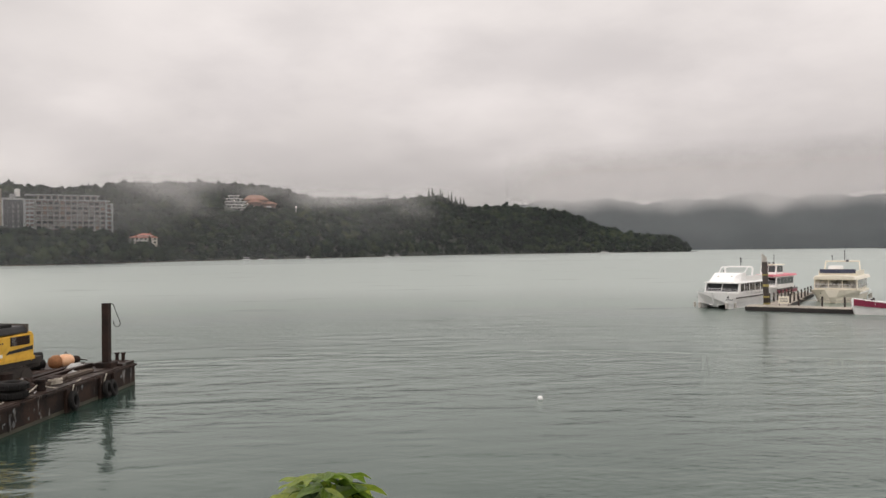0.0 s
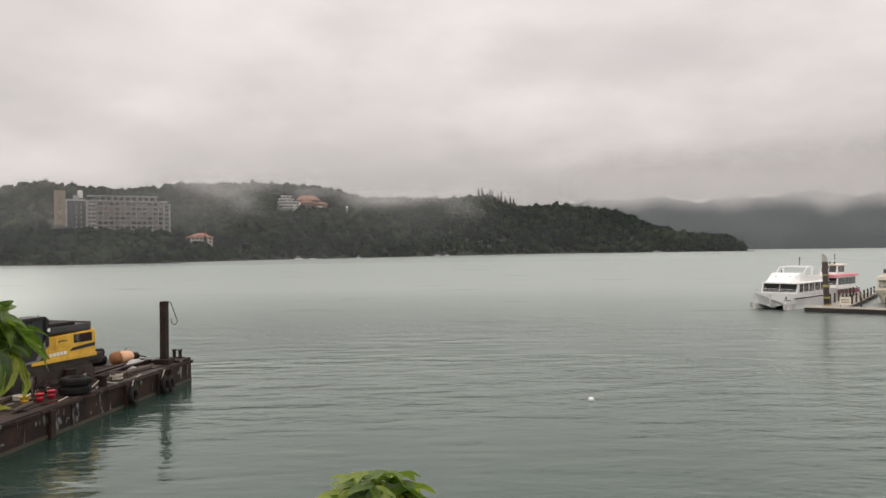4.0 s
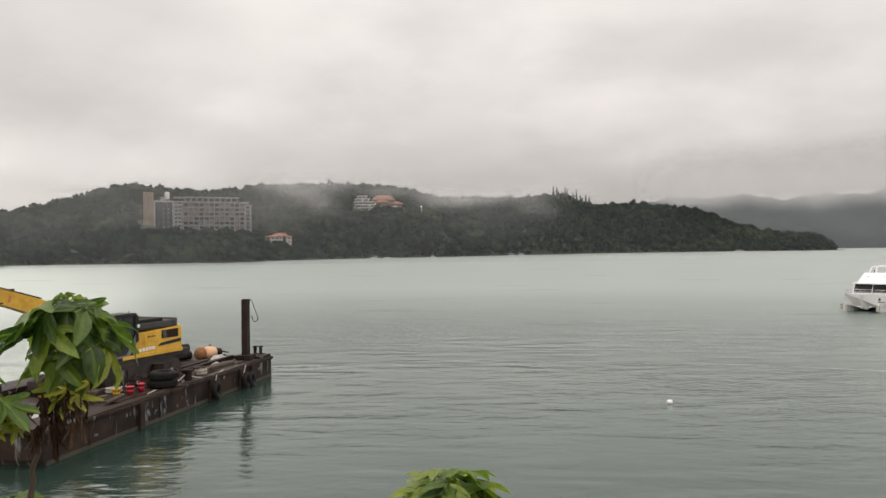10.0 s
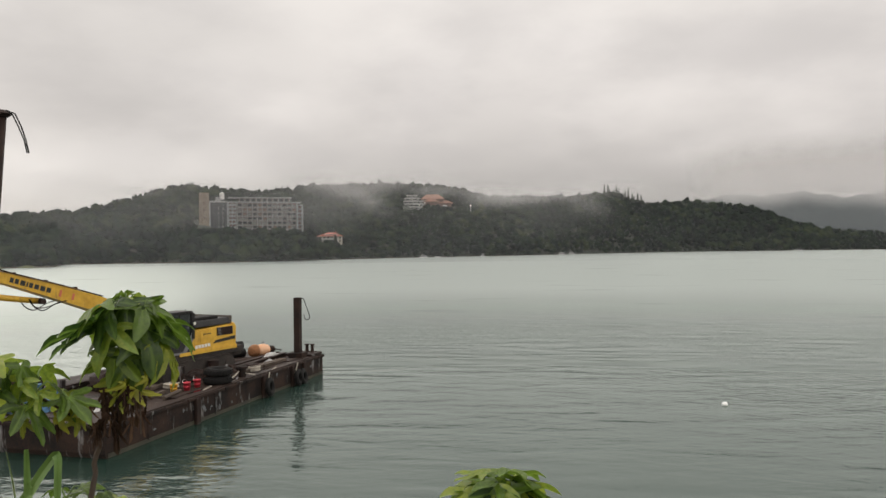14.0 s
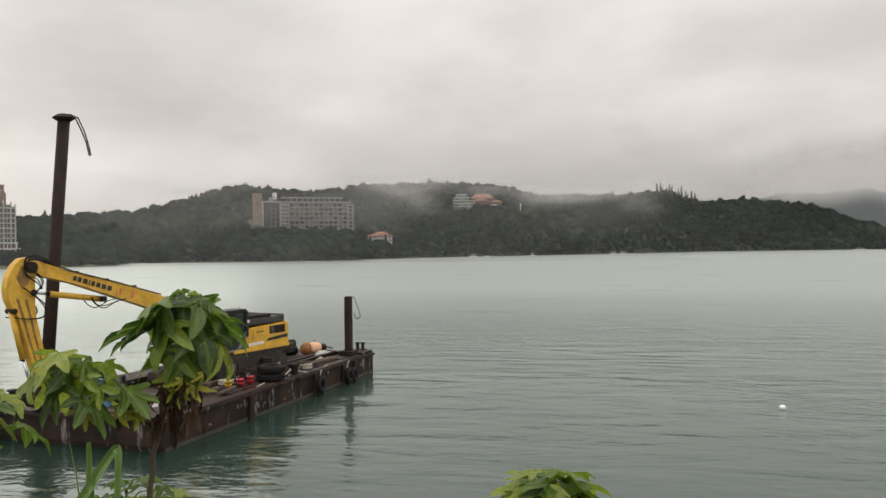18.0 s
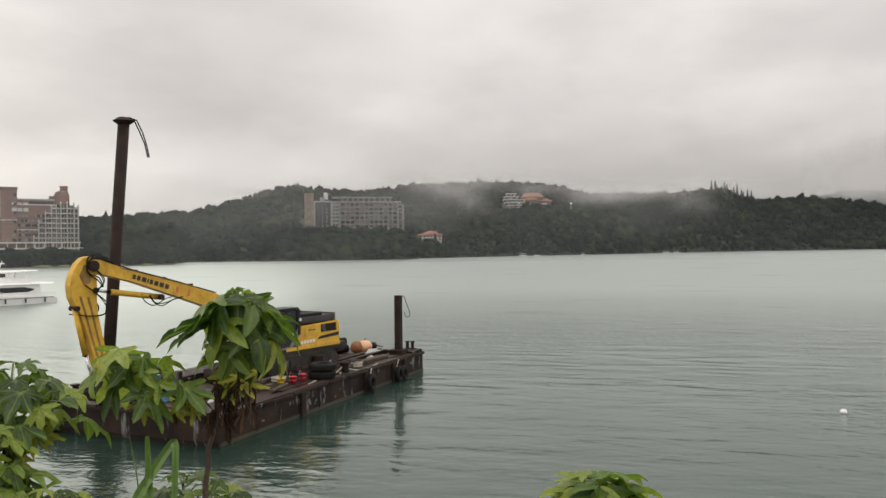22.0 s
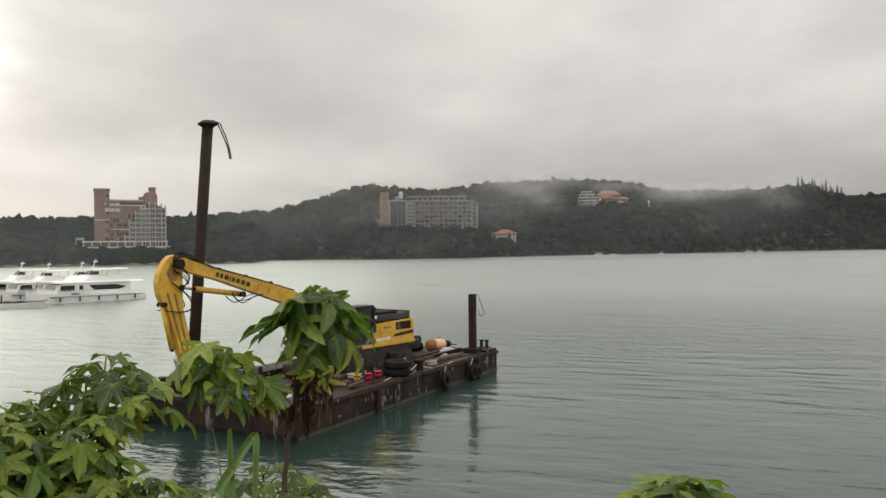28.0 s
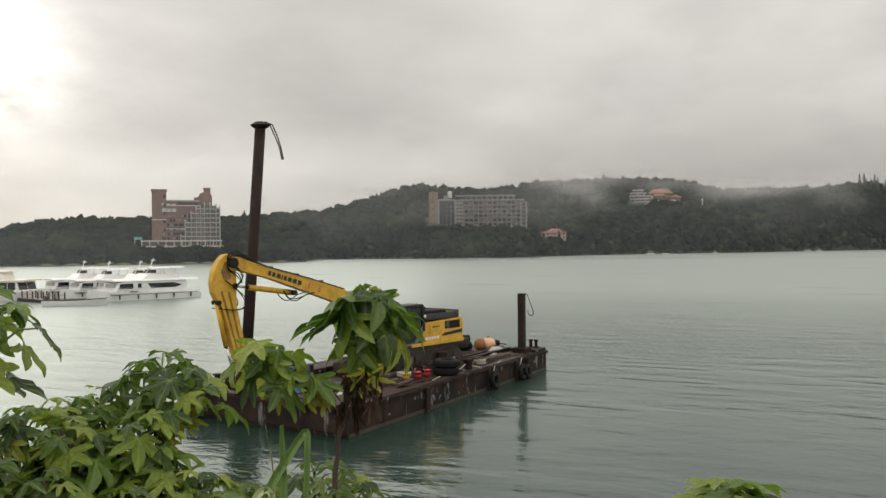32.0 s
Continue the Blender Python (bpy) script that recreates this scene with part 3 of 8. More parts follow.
def curtain(name, az0, az1, d, el1, thick, mat, label):
    """A bank of mist d metres off; thick(az, el) is how much it hides, from 0 to 1."""
    el0 = math.degrees(math.atan(-(EYE[2] + 1) / d))
    bm = bm_new()
    lay = bm.verts.layers.float.new("thick")
    cols, nz = [], 44
    n = int((az1 - az0) / 0.3)
    for i in range(n + 1):
        a = az0 + (az1 - az0) * i / n
        col = []
        for j in range(nz + 1):
            el = el0 + (el1 - el0) * j / nz
            v = bm.verts.new(bearing(a, d, EYE[2] + d * math.tan(radians(el))))
            edge = step((el1 - el) / (el1 * 0.5), 0, 1)
            v[lay] = max(0.0, thick(a, el) * edge)
            col.append(v)
        cols.append(col)
    for p, q in zip(cols, cols[1:]):
        for j in range(nz):
            f = (p[j], q[j], q[j + 1], p[j + 1])
            if max(v[lay] for v in f) > 0.002:
                bm.faces.new(f)
    bmesh.ops.delete(bm, geom=[v for v in bm.verts if not v.link_faces], context="VERTS")
    o = tagged(obj(name, bm, mat, True), label, "mist", kind="stuff")
    o.visible_shadow = False
    return o


def wisps(list_):
    def f(az, el):
        keep = 1.0
        for a, e, sa, se, k in list_:
            keep *= 1 - k * math.exp(-((az - a) / sa) ** 2 - ((el - e) / se) ** 2)
        return 1 - keep
    return f


RIDGE = wisps([(-18.0, 5.3, 3.0, 0.7, 0.7), (-14.6, 5.2, 2.2, 0.7, 0.6), (-16.2, 4.4, 1.3, 0.6, 0.6), (-15.0, 3.6, 1.0, 0.6, 0.4), (-14.2, 2.9, 0.8, 0.4, 0.2), (-10.2, 4.5, 1.5, 0.4, 0.5), (-11.6, 5.5, 2.6, 0.5, 0.6), (-9.0, 4.7, 1.4, 0.35, 0.3), (-27.6, 4.9, 1.6, 0.4, 0.3),
               (-5.6, 4.4, 2.4, 0.4, 0.55), (-0.6, 4.1, 2.0, 0.42, 0.55), (1.0, 3.4, 1.2, 0.6, 0.26), (2.0, 2.9, 0.9, 0.5, 0.14), (-5.6, 3.8, 2.4, 0.55, 0.5), (-3.0, 3.8, 2.2, 0.4, 0.4), (-31.5, 4.4, 2.0, 0.35, 0.25), (5.0, 4.4, 3.0, 0.5, 0.45), (-23.0, 3.4, 9.0, 1.8, 0.20), (-36.0, 2.4, 6.0, 1.2, 0.10), (-4.0, 2.8, 8.0, 1.4, 0.10)])
curtain("haze", -95, 80, 508, 9, lambda a, e: (0.106 - 0.02 * step(e, 0.8, 2.5) - 0.05 * step(e, 3, 7)) * (1 - 0.35 * step(a, -16, 2) + 0.30 * step(-a, 36, 54)), mist_material("haze_thin", 0.01, 0.3, 3.0, tint=(0.96, 1.0, 1.01)), "thin rain haze over the lake")


def layered(name, az0, az1, d, layers, gap, el1, thick, mat, label):
    """The same bank of mist in several thin layers, one behind the other."""
    for k in range(layers):
        curtain(name, az0, az1, d + gap * k, el1, lambda a, e: (1 - (1 - min(0.97, max(0.0, thick(a, e)))) ** (1 / layers)) * min(1, (a - az0) / 4, (az1 - a) / 4), mat, label)


layered("ridge_mist", -44, 7.5, 690, 4, 9, 8, lambda a, e: RIDGE(a, e) * 0.72, mist_material("mist_ridge", 0.016, 0.7, 5.0, 0.82), "torn white mist drifting over the wooded ridge")
layered("low_cloud", 8, 82, 2250, 7, 40, 7.8, lambda a, e: 0.05 + 0.92 * step(e + 0.15 * math.sin(a * 0.7) + 0.07 * math.sin(a * 1.9) + 0.6 * math.exp(-((a - 26.4) / 1.2) ** 2), 2.3, 4.1),
        mist_material("cloud_low", 0.007, 0.25, 2.0, 0.70), "low grey cloud hiding the tops of the far hills")


# ---------- floating reed beds along the sunward shore ----------
REED = surface("pale_reed", (0.075, 0.09, 0.045), (0.17, 0.18, 0.095), rough=0.9, grain=1.2, patch=0.15, bump=0.5)
for i, (az, w) in enumerate(((-54.0, 9), (-52.4, 12), (-50.6, 10), (-49.2, 11), (-48.0, 9), (-44.9, 12), (-43.6, 10), (-40.4, 12), (-38.4, 9))):
    r = random.Random(60 + i)
    bm = bm_new()
    bmesh.ops.create_icosphere(bm, subdivisions=3, radius=1.0)
    for v in bm.verts:
        k = 1 + r.uniform(-0.16, 0.16)
        v.co = Vector((v.co.x * w / 2 * k, v.co.y * 2.4 * k, max(v.co.z, -0.3) * 1.5 * k))
    for j in range(90):
        x, y = r.uniform(-w * 0.46, w * 0.46), r.uniform(-1.6, 1.6)
        z = 1.3 * max(0.1, 1 - (2 * x / w) ** 2)
        q = [bm.verts.new((x + a, y, z + b)) for a, b in ((-0.12, -0.4), (0.12, -0.4), (r.uniform(-0.3, 0.3), r.uniform(0.4, 1.1)))]
        bm.faces.new(q)
    o = obj("reed_bed", bm, REED, True)
    pos_ = bearing(az, float(shore_d(az)) - 9, 0)
    o.matrix_basis = pose(pos_.x, pos_.y, 0, 0, 0, -az)
    tagged(o, "low pale green reed bed floating off the shore", "reeds", "reed beds along the shore")
# ---------- buildings on the far shore ----------
BROWN_TILE = surface("brown_facade_tile", (0.175, 0.108, 0.088), (0.25, 0.158, 0.13), rough=0.7, grain=1.2, patch=0.12, bump=0.1, stain=((0.16, 0.09, 0.07), 0.25, 0.6), streak=True)
WHITE_CONC = surface("white_painted_concrete", (0.56, 0.55, 0.52), (0.72, 0.71, 0.68), rough=0.75, grain=1.5, patch=0.15, bump=0.08, stain=((0.40, 0.39, 0.36), 0.3, 0.62), streak=True)
GREY_CONC = surface("grey_concrete", (0.30, 0.30, 0.30), (0.46, 0.46, 0.45), rough=0.8, grain=1.5, patch=0.15, bump=0.1, stain=((0.2, 0.2, 0.19), 0.3, 0.6), streak=True)
TAN_WALL = surface("tan_stone_cladding", (0.20, 0.155, 0.11), (0.28, 0.22, 0.16), rough=0.8, grain=1.0, patch=0.15, bump=0.1)
RED_BROWN = surface("red_brown_wall", (0.13, 0.085, 0.072), (0.20, 0.13, 0.11), rough=0.8, grain=1.2, patch=0.2, bump=0.1)
WINDOW_DARK = glass("window_glass", (0.03, 0.035, 0.04), 0.15)
WINDOW_PALE = surface("pale_curtained_window", (0.45, 0.45, 0.44), (0.62, 0.62, 0.6), rough=0.4, grain=2, patch=0.5, bump=0.0)
HALL_GLASS = glass("dull_hall_glass", (0.050, 0.056, 0.062), 0.2)
ROOF_RED = surface("red_roof_tile", (0.30, 0.105, 0.075), (0.42, 0.165, 0.115), rough=0.75, grain=2, patch=0.3, bump=0.3)
ROOF_ORANGE = surface("orange_roof_tile", (0.21, 0.105, 0.07), (0.29, 0.145, 0.10), rough=0.75, grain=2, patch=0.3, bump=0.3)
LAMP_WARM = glowing("warm_room_light", (1.0, 0.60, 0.38), 0.2)
LAMP_WHITE = glowing("white_lamp", (1.0, 0.95, 0.85), 1.6)

WINDOW_GREY = surface("grey_balustrade", (0.16, 0.15, 0.145), (0.26, 0.25, 0.24), rough=0.4, grain=3, patch=0.4, bump=0.0)


def facing(az, d, z):
    """A pose at a bearing whose x runs to the right and y away, seen from the lake."""
    p = bearing(az, d, z)
    return pose(p.x, p.y, p.z, 0, 0, -az)


def shared(name, bm, mat):
    me = bpy.data.meshes.new(name)
    bmesh.ops.recalc_face_normals(bm, faces=bm.faces[:])
    bm.to_mesh(me)
    bm.free()
    me.materials.append(mat)
    return me


def piece(name, me, parent, x, y, z, turn=0.0):
    o = new(name, me)
    o.parent = parent
    o.matrix_basis = pose(x, y, z, 0, 0, turn)
    return o


def block(name, parent, x0, x1, y0, y1, z0, z1, mat, label="", bevel=0.0):
    bm = bm_new()
    box(bm, ((x0 + x1) / 2, (y0 + y1) / 2, (z0 + z1) / 2), (x1 - x0, y1 - y0, z1 - z0), bevel=bevel)
    return part(name, bm, mat, parent, label)


def window_mesh(w, h, mat):
    bm = bm_new()
    box(bm, (0, 0, 0), (w, 0.16, h))
    return shared("window", bm, mat)


WING_RECESS = surface("grey_green_recess", (0.10, 0.105, 0.10), (0.19, 0.195, 0.185), rough=0.5, grain=1.0, patch=0.3, bump=0.0)


WING_PARAPET = surface("pale_balcony_parapet", (0.36, 0.34, 0.315), (0.50, 0.475, 0.45), rough=0.7, grain=1.5, patch=0.2, bump=0.05)
TURQUOISE = surface("faded_turquoise_canopy", (0.16, 0.34, 0.33), (0.24, 0.44, 0.42), rough=0.6, grain=2, patch=0.4, bump=0.05)


def build_tower_hotel():
    h = thing("tower_hotel", facing(-47.35, 575, 5.0) @ Matrix.Diagonal((0.8, 1, 0.97, 1)), "brown tiled hotel tower with a stepped white balcony wing", "hotel")
    block("left_tower", h, 0, 12.2, -1, 15, 0, 48.2, BROWN_TILE, "brown tiled stair tower")
    block("tower_cap", h, -0.6, 12.8, -1.6, 15.6, 48.2, 49.2, BROWN_TILE)
    main = block("main_block", h, 12.2, 40, 1, 15, 0, 40.6, BROWN_TILE, "brown tiled main block")
    block("roof_edge", h, 12.2, 40.4, 0.6, 15.4, 40.6, 41.6, GREY_CONC)
    block("roof_band", h, 12.2, 40.2, 0.8, 1.0, 37.2, 37.8, WHITE_CONC)
    block("floor_band", h, 0.2, 40, 0.7, 1.0, 20.0, 20.5, WHITE_CONC)
    block("floor_band", h, -0.05, 12.1, -1.15, -1.0, 26.6, 27.1, WHITE_CONC)
    rt = block("right_tower", h, 40, 51.2, 1, 14, 0, 45.5, BROWN_TILE, "round brown corner tower")
    bm = bm_new()
    cyl(bm, (45.5, 3.0, 38), (45.5, 3.0, 46.5), 5.2, n=20)
    cyl(bm, (45.5, 3.0, 46.5), (45.5, 3.0, 47.4), 4.0, 3.4, n=20)
    part("rotunda", bm, BROWN_TILE, h)
    block("chimney", h, 44.6, 50.2, 5, 10, 45.5, 50.6, BROWN_TILE)
    block("chimney_cap", h, 44.2, 50.6, 4.6, 10.4, 50.6, 51.3, BROWN_TILE)
    block("roof_house", h, 36.0, 41.0, 4, 10, 41.6, 44.0, BROWN_TILE)
    # windows of the brown block
    dark, pale = window_mesh(1.8, 1.8, WINDOW_DARK), window_mesh(1.7, 1.6, WINDOW_GREY)
    big = window_mesh(3.6, 2.4, WINDOW_PALE)
    rnd = random.Random(4)
    for x in (10.2, 14.2, 18.6):
        piece("window", big, h, x, 0.94 if x > 12 else -1.06, 34.0)
    for x in (9.8, 14.0, 18.4):
        piece("window", window_mesh(3.2, 1.4, WINDOW_PALE), h, x, 0.94 if x > 12 else -1.06, 38.2)
    for i in range(8):
        piece("window", window_mesh(1.6, 2.0, WINDOW_DARK), h, 22.0 + i * 2.3, 0.94, 38.9)
    for row in range(6):
        block("shade_band", h, 12.3, 36.0, 0.80, 0.98, 11.6 + row * 3.3, 12.1 + row * 3.3, RED_BROWN)
        for x in (9.5, 13.8, 16.2, 18.8, 21.2, 23.6, 25.6, 27.6, 29.6, 31.4, 34.0):
            if rnd.random() < 0.84:
                piece("window", dark if rnd.random() < 0.6 else pale, h, x + rnd.uniform(-0.3, 0.3), 0.94 if x > 12 else -1.06, 13.4 + row * 3.3)
    for row in range(13):
        block("tile_course", h, 0.1, 12.1, -1.07, -1.0, 8.4 + row * 3.1, 8.62 + row * 3.1, RED_BROWN)
        if row % 2:
            piece("window", dark, h, 10.6, -1.06, 9.9 + row * 3.1)
    block("side_canopy", h, -14.5, -8.0, -7.5, -2, 12.4, 14.2, TURQUOISE, "faded turquoise canopy beside the terrace")
    block("canopy_post", h, -14.2, -13.8, -7.2, -6.8, 2.0, 12.4, WHITE_CONC)
    block("canopy_post", h, -8.6, -8.2, -7.2, -6.8, 2.0, 12.4, WHITE_CONC)
    for x in (41.6, 49.5):
        for row in range(4):
            piece("window", dark, h, x, 0.94, 30 + row * 3.4)
    # stepped white wing: floors, fins, glass behind
    steps = [(23.8, 27.6, 15.0), (27.6, 32.5, 25.0), (32.5, 37.0, 31.4), (37.0, 44.0, 35.0), (44.0, 54.2, 37.8), (54.2, 57.0, 36.2)]
    for x0, x1, top in steps:
        block("wing_glass", h, x0, x1 - 0.02, -3.5, 1, 4, top - 0.6, WING_RECESS, "dark recessed balcony glazing")
        z = 7.4
        while z < top + 0.1:
            block("balcony_slab", h, x0 - 0.1, x1, -6.2, -3.5, z, z + 0.45, WHITE_CONC)
            block("balcony_parapet", h, x0 - 0.1, x1 - 0.04, -6.0, -5.85, z + 0.45, z + 1.15, WINDOW_GREY)
            z += 3.4
    for x, top in ((23.8, 15.6), (27.6, 26.0), (32.6, 32.4), (37.0, 36.0), (40.6, 36.8), (44.0, 39.0), (48.8, 39.0), (54.0, 38.8), (57.2, 37.4)):
        block("fin", h, x - 0.45, x + 0.45, -6.9, -3.4, 3.5, top, WING_PARAPET)
        bm = bm_new()
        box(bm, (x, -5.2, top + 0.3), (1.0, 2.2, 0.6), taper=(0.5, 0.5))
        part("finial", bm, WHITE_CONC, h)
    for x, top in ((30.0, 25.0), (34.8, 31.0), (38.8, 35.0), (42.3, 35.0), (46.4, 37.6), (51.4, 37.6)):
        block("slim_fin", h, x - 0.16, x + 0.16, -6.3, -3.4, 7.0, top, WING_PARAPET)
    # podium terraces
    for z0, x0, x1, y in ((0.0, -2, 60, -9.0), (4.2, -5, 60.5, -8.6), (8.2, -9.5, 58.8, -8.2)):
        block("terrace_slab", h, x0, x1, y, 2, z0 + 2.6, z0 + 3.5, WHITE_CONC)
        block("terrace_wall", h, x0 + 1.5, x1 - 1, y + 2.2, 2, z0 - 0.6, z0 + 2.6, RED_BROWN)
        n = int((x1 - x0) / 6.5)
        me = shared("terrace_post", box(bm_new(), (0, 0, 0), (0.7, 0.7, 3.4)), WHITE_CONC)
        for i in range(n + 1):
            piece("terrace_post", me, h, x0 + 1.0 + (x1 - x0 - 2) * i / n, y + 0.7, z0 + 0.9)
    return h


HOTEL_CONC = surface("weathered_grey_concrete", (0.25, 0.252, 0.25), (0.40, 0.402, 0.395), rough=0.8, grain=1.5, patch=0.15, bump=0.1, stain=((0.10, 0.10, 0.095), 0.3, 0.6), streak=True)
HOTEL_PANE = surface("dim_curtained_window", (0.13, 0.125, 0.12), (0.24, 0.235, 0.225), rough=0.4, grain=2, patch=0.5, bump=0.0)


def build_long_hotel():
    h = thing("lakeside_hotel", facing(-27.45, 742, 28.6), "long grey concrete hotel with stacked balconies on the wooded slope", "hotel")
    # metres from the left edge
    block("tan_tower", h, 0, 9.0, 0, 18, -4, 35.6, TAN_WALL, "tan stone-clad stair tower")
    wt = window_mesh(0.9, 1.2, WINDOW_DARK)
    for z in (5, 12, 19, 26):
        piece("window", wt, h, 4.4, -0.06, z)
    block("glass_block", h, 9.0, 26.0, 1.0, 17, -2, 28.0, HALL_GLASS, "blue-grey glazed stair hall")
    for x0, x1, z0, z1 in ((9.0, 10.2, -2, 28.0), (25.0, 26.2, -2, 28.0), (10.2, 25.0, 26.6, 28.2), (10.2, 25.0, -2, 1.4)):
        block("light_frame", h, x0, x1, 0.2, 1.6, z0, z1, HOTEL_CONC)
    me = window_mesh(1.0, 1.6, HOTEL_PANE)
    for i in range(5):
        for x in (17.5, 21.5):
            piece("window", me, h, x, 0.92, 4.0 + i * 4.2)
    for i in range(3):
        block("glass_mullion", h, 13 + i * 3.8, 13.35 + i * 3.8, 0.7, 1.0, 1.4, 26.6, DARK_GREY)
    bm = bm_new()
    cyl(bm, (20.8, 8, 30), (20.8, 8, 36), 2.2, n=18)
    cyl(bm, (20.8, 8, 36), (20.8, 8, 36.6), 2.2, 0.8, n=18)
    part("water_tank", bm, WHITE_CONC, h, "white rooftop water tank")
    block("roof_house", h, 15, 19.4, 6, 12, 28, 32, HOTEL_CONC)
    # narrow balcony stack
    block("core", h, 26.2, 33.5, 1.5, 17, -2, 27, RED_BROWN)
    for i in range(8):
        block("balcony_slab", h, 26.8, 33.2, -0.6, 1.5, -1 + i * 3.5, -0.55 + i * 3.5, HOTEL_CONC)
        block("balcony_rail", h, 27.0, 33.0, -0.6, -0.5, -0.55 + i * 3.5, 0.5 + i * 3.5, HOTEL_CONC)
    for x in (26.6, 29.8, 33.2):
        block("balcony_fin", h, x - 0.3, x + 0.3, -0.9, 1.5, -6 if x < 27 else -1, 27, HOTEL_CONC)
    # main block
    block("main_block", h, 33.6, 92, 3.0, 18, -3, 27, RED_BROWN, "red-brown wall behind the balconies")
    block("roof_slab", h, 27, 93.5, -0.5, 18.6, 26.6, 27.6, HOTEL_CONC, "grey roof slab")
    block("penthouse", h, 36, 84, 5, 16, 27.6, 31.2, RED_BROWN)
    block("penthouse_slab", h, 26.5, 85.4, 1.0, 17, 31.2, 32.0, HOTEL_CONC, "grey penthouse roof slab")
    post = shared("penthouse_post", box(bm_new(), (0, 0, 0), (0.6, 0.6, 3.6)), HOTEL_CONC)
    for i in range(10):
        piece("penthouse_post", post, h, 36.5 + i * 5.2, 1.8, 29.4)
    glassp = window_mesh(3.2, 2.4, WINDOW_DARK)
    glow = window_mesh(1.6, 1.3, LAMP_WARM)
    pale = window_mesh(2.6, 2.0, HOTEL_PANE)
    for i in range(9):
        piece("window", glassp, h, 39 + i * 5.2, 4.94, 29.4)
    rnd = random.Random(9)
    bays = 12
    for row in range(6):
        z = 1.2 + row * 4.2
        block("balcony_slab", h, 34.5, 90, -0.8, 3.0, z - 0.5, z, HOTEL_CONC)
        block("balcony_rail", h, 34.7, 89.8, -0.8, -0.68, z + 0.75, z + 1.0, HOTEL_CONC)
        for i in range(bays):
            x = 36.8 + i * 4.62
            r = rnd.random()
            piece("window", glow if r < 0.10 else (pale if r < 0.42 else glassp), h, x, 2.93, z + 1.9)
            block("rail_panel", h, x - 1.7, x + 1.7, -0.74, -0.70, z, z + 0.75, RED_BROWN)
    fin = shared("balcony_fin", box(bm_new(), (0, 0, 0), (0.42, 3.6, 25)), HOTEL_CONC)
    for i in range(bays + 1):
        piece("balcony_fin", fin, h, 34.5 + i * 4.62, 1.15, 13.9)
    # open ground storey with lit columns
    block("ground_slab", h, 33.8, 91.5, -1.2, 4, 0.2, 0.9, HOTEL_CONC)
    block("plinth", h, 30, 95, -2.0, 18, -14, -4.0, HOTEL_CONC)
    block("terrace", h, 74, 95.6, -4.0, -2.0, -9, -5.0, HOTEL_CONC)
    col = shared("ground_column", box(bm_new(), (0, 0, 0), (0.9, 0.9, 4.4)), HOTEL_CONC)
    lamp = shared("wall_lamp", box(bm_new(), (0, 0, 0), (0.7, 0.3, 1.6)), LAMP_WHITE)
    for i, x in enumerate((35, 39, 43.1, 50.5, 58.5, 66, 74.5, 82, 90.5)):
        piece("ground_column", col, h, x, -0.6, -1.9)
        if i in (2, 3, 4, 6, 7, 8):
            piece("wall_lamp", lamp, h, x, -1.2, -1.6)
    # ladder-like frame at the right end
    for x in (90.4, 95.4):
        block("end_frame", h, x - 0.5, x + 0.5, -1.0, 6, -6, 24.6, HOTEL_CONC)
    for i in range(8):
        block("end_slab", h, 90.9, 94.9, -0.8, 5, -2.4 + i * 3.8, -1.7 + i * 3.8, HOTEL_CONC)
    block("end_wall", h, 90.9, 94.9, 5, 16, -6, 24, RED_BROWN)
    return h


DARK_GREY = surface("dark_grey_metal", (0.05, 0.05, 0.055), (0.10, 0.10, 0.105), rough=0.5, grain=3, patch=0.5, bump=0.0)


def hip_roof(bm, x0, x1, y0, y1, z, rise, eave=0.8):
    """A hipped roof with an overhang and a thin eaves edge."""
    x0, x1, y0, y1 = x0 - eave, x1 + eave, y0 - eave, y1 + eave
    half = min(x1 - x0, y1 - y0) / 2
    lo = [bm.verts.new(p) for p in ((x0, y0, z - 0.25), (x1, y0, z - 0.25), (x1, y1, z - 0.25), (x0, y1, z - 0.25))]
    a = [bm.verts.new(p) for p in ((x0, y0, z), (x1, y0, z), (x1, y1, z), (x0, y1, z))]
    if x1 - x0 > y1 - y0:
        r = [bm.verts.new((x0 + half, (y0 + y1) / 2, z + rise)), bm.verts.new((x1 - half, (y0 + y1) / 2, z + rise))]
        fs = ((a[0], a[1], r[1], r[0]), (a[1], a[2], r[1]), (a[2], a[3], r[0], r[1]), (a[3], a[0], r[0]))
    else:
        r = [bm.verts.new(((x0 + x1) / 2, y0 + half, z + rise)), bm.verts.new(((x0 + x1) / 2, y1 - half, z + rise))]
        fs = ((a[0], a[1], r[0]), (a[1], a[2], r[1], r[0]), (a[2], a[3], r[1]), (a[3], a[0], r[0], r[1]))
    for f in fs:
        bm.faces.new(f)
    bm.faces.new(lo[::-1])
    for i in range(4):
        bm.faces.new((lo[i], lo[(i + 1) % 4], a[(i + 1) % 4], a[i]))
    return bm


OLD_PLASTER = surface("stained_plaster", (0.42, 0.38, 0.32), (0.62, 0.58, 0.5), rough=0.8, grain=1.5, patch=0.2, bump=0.1)


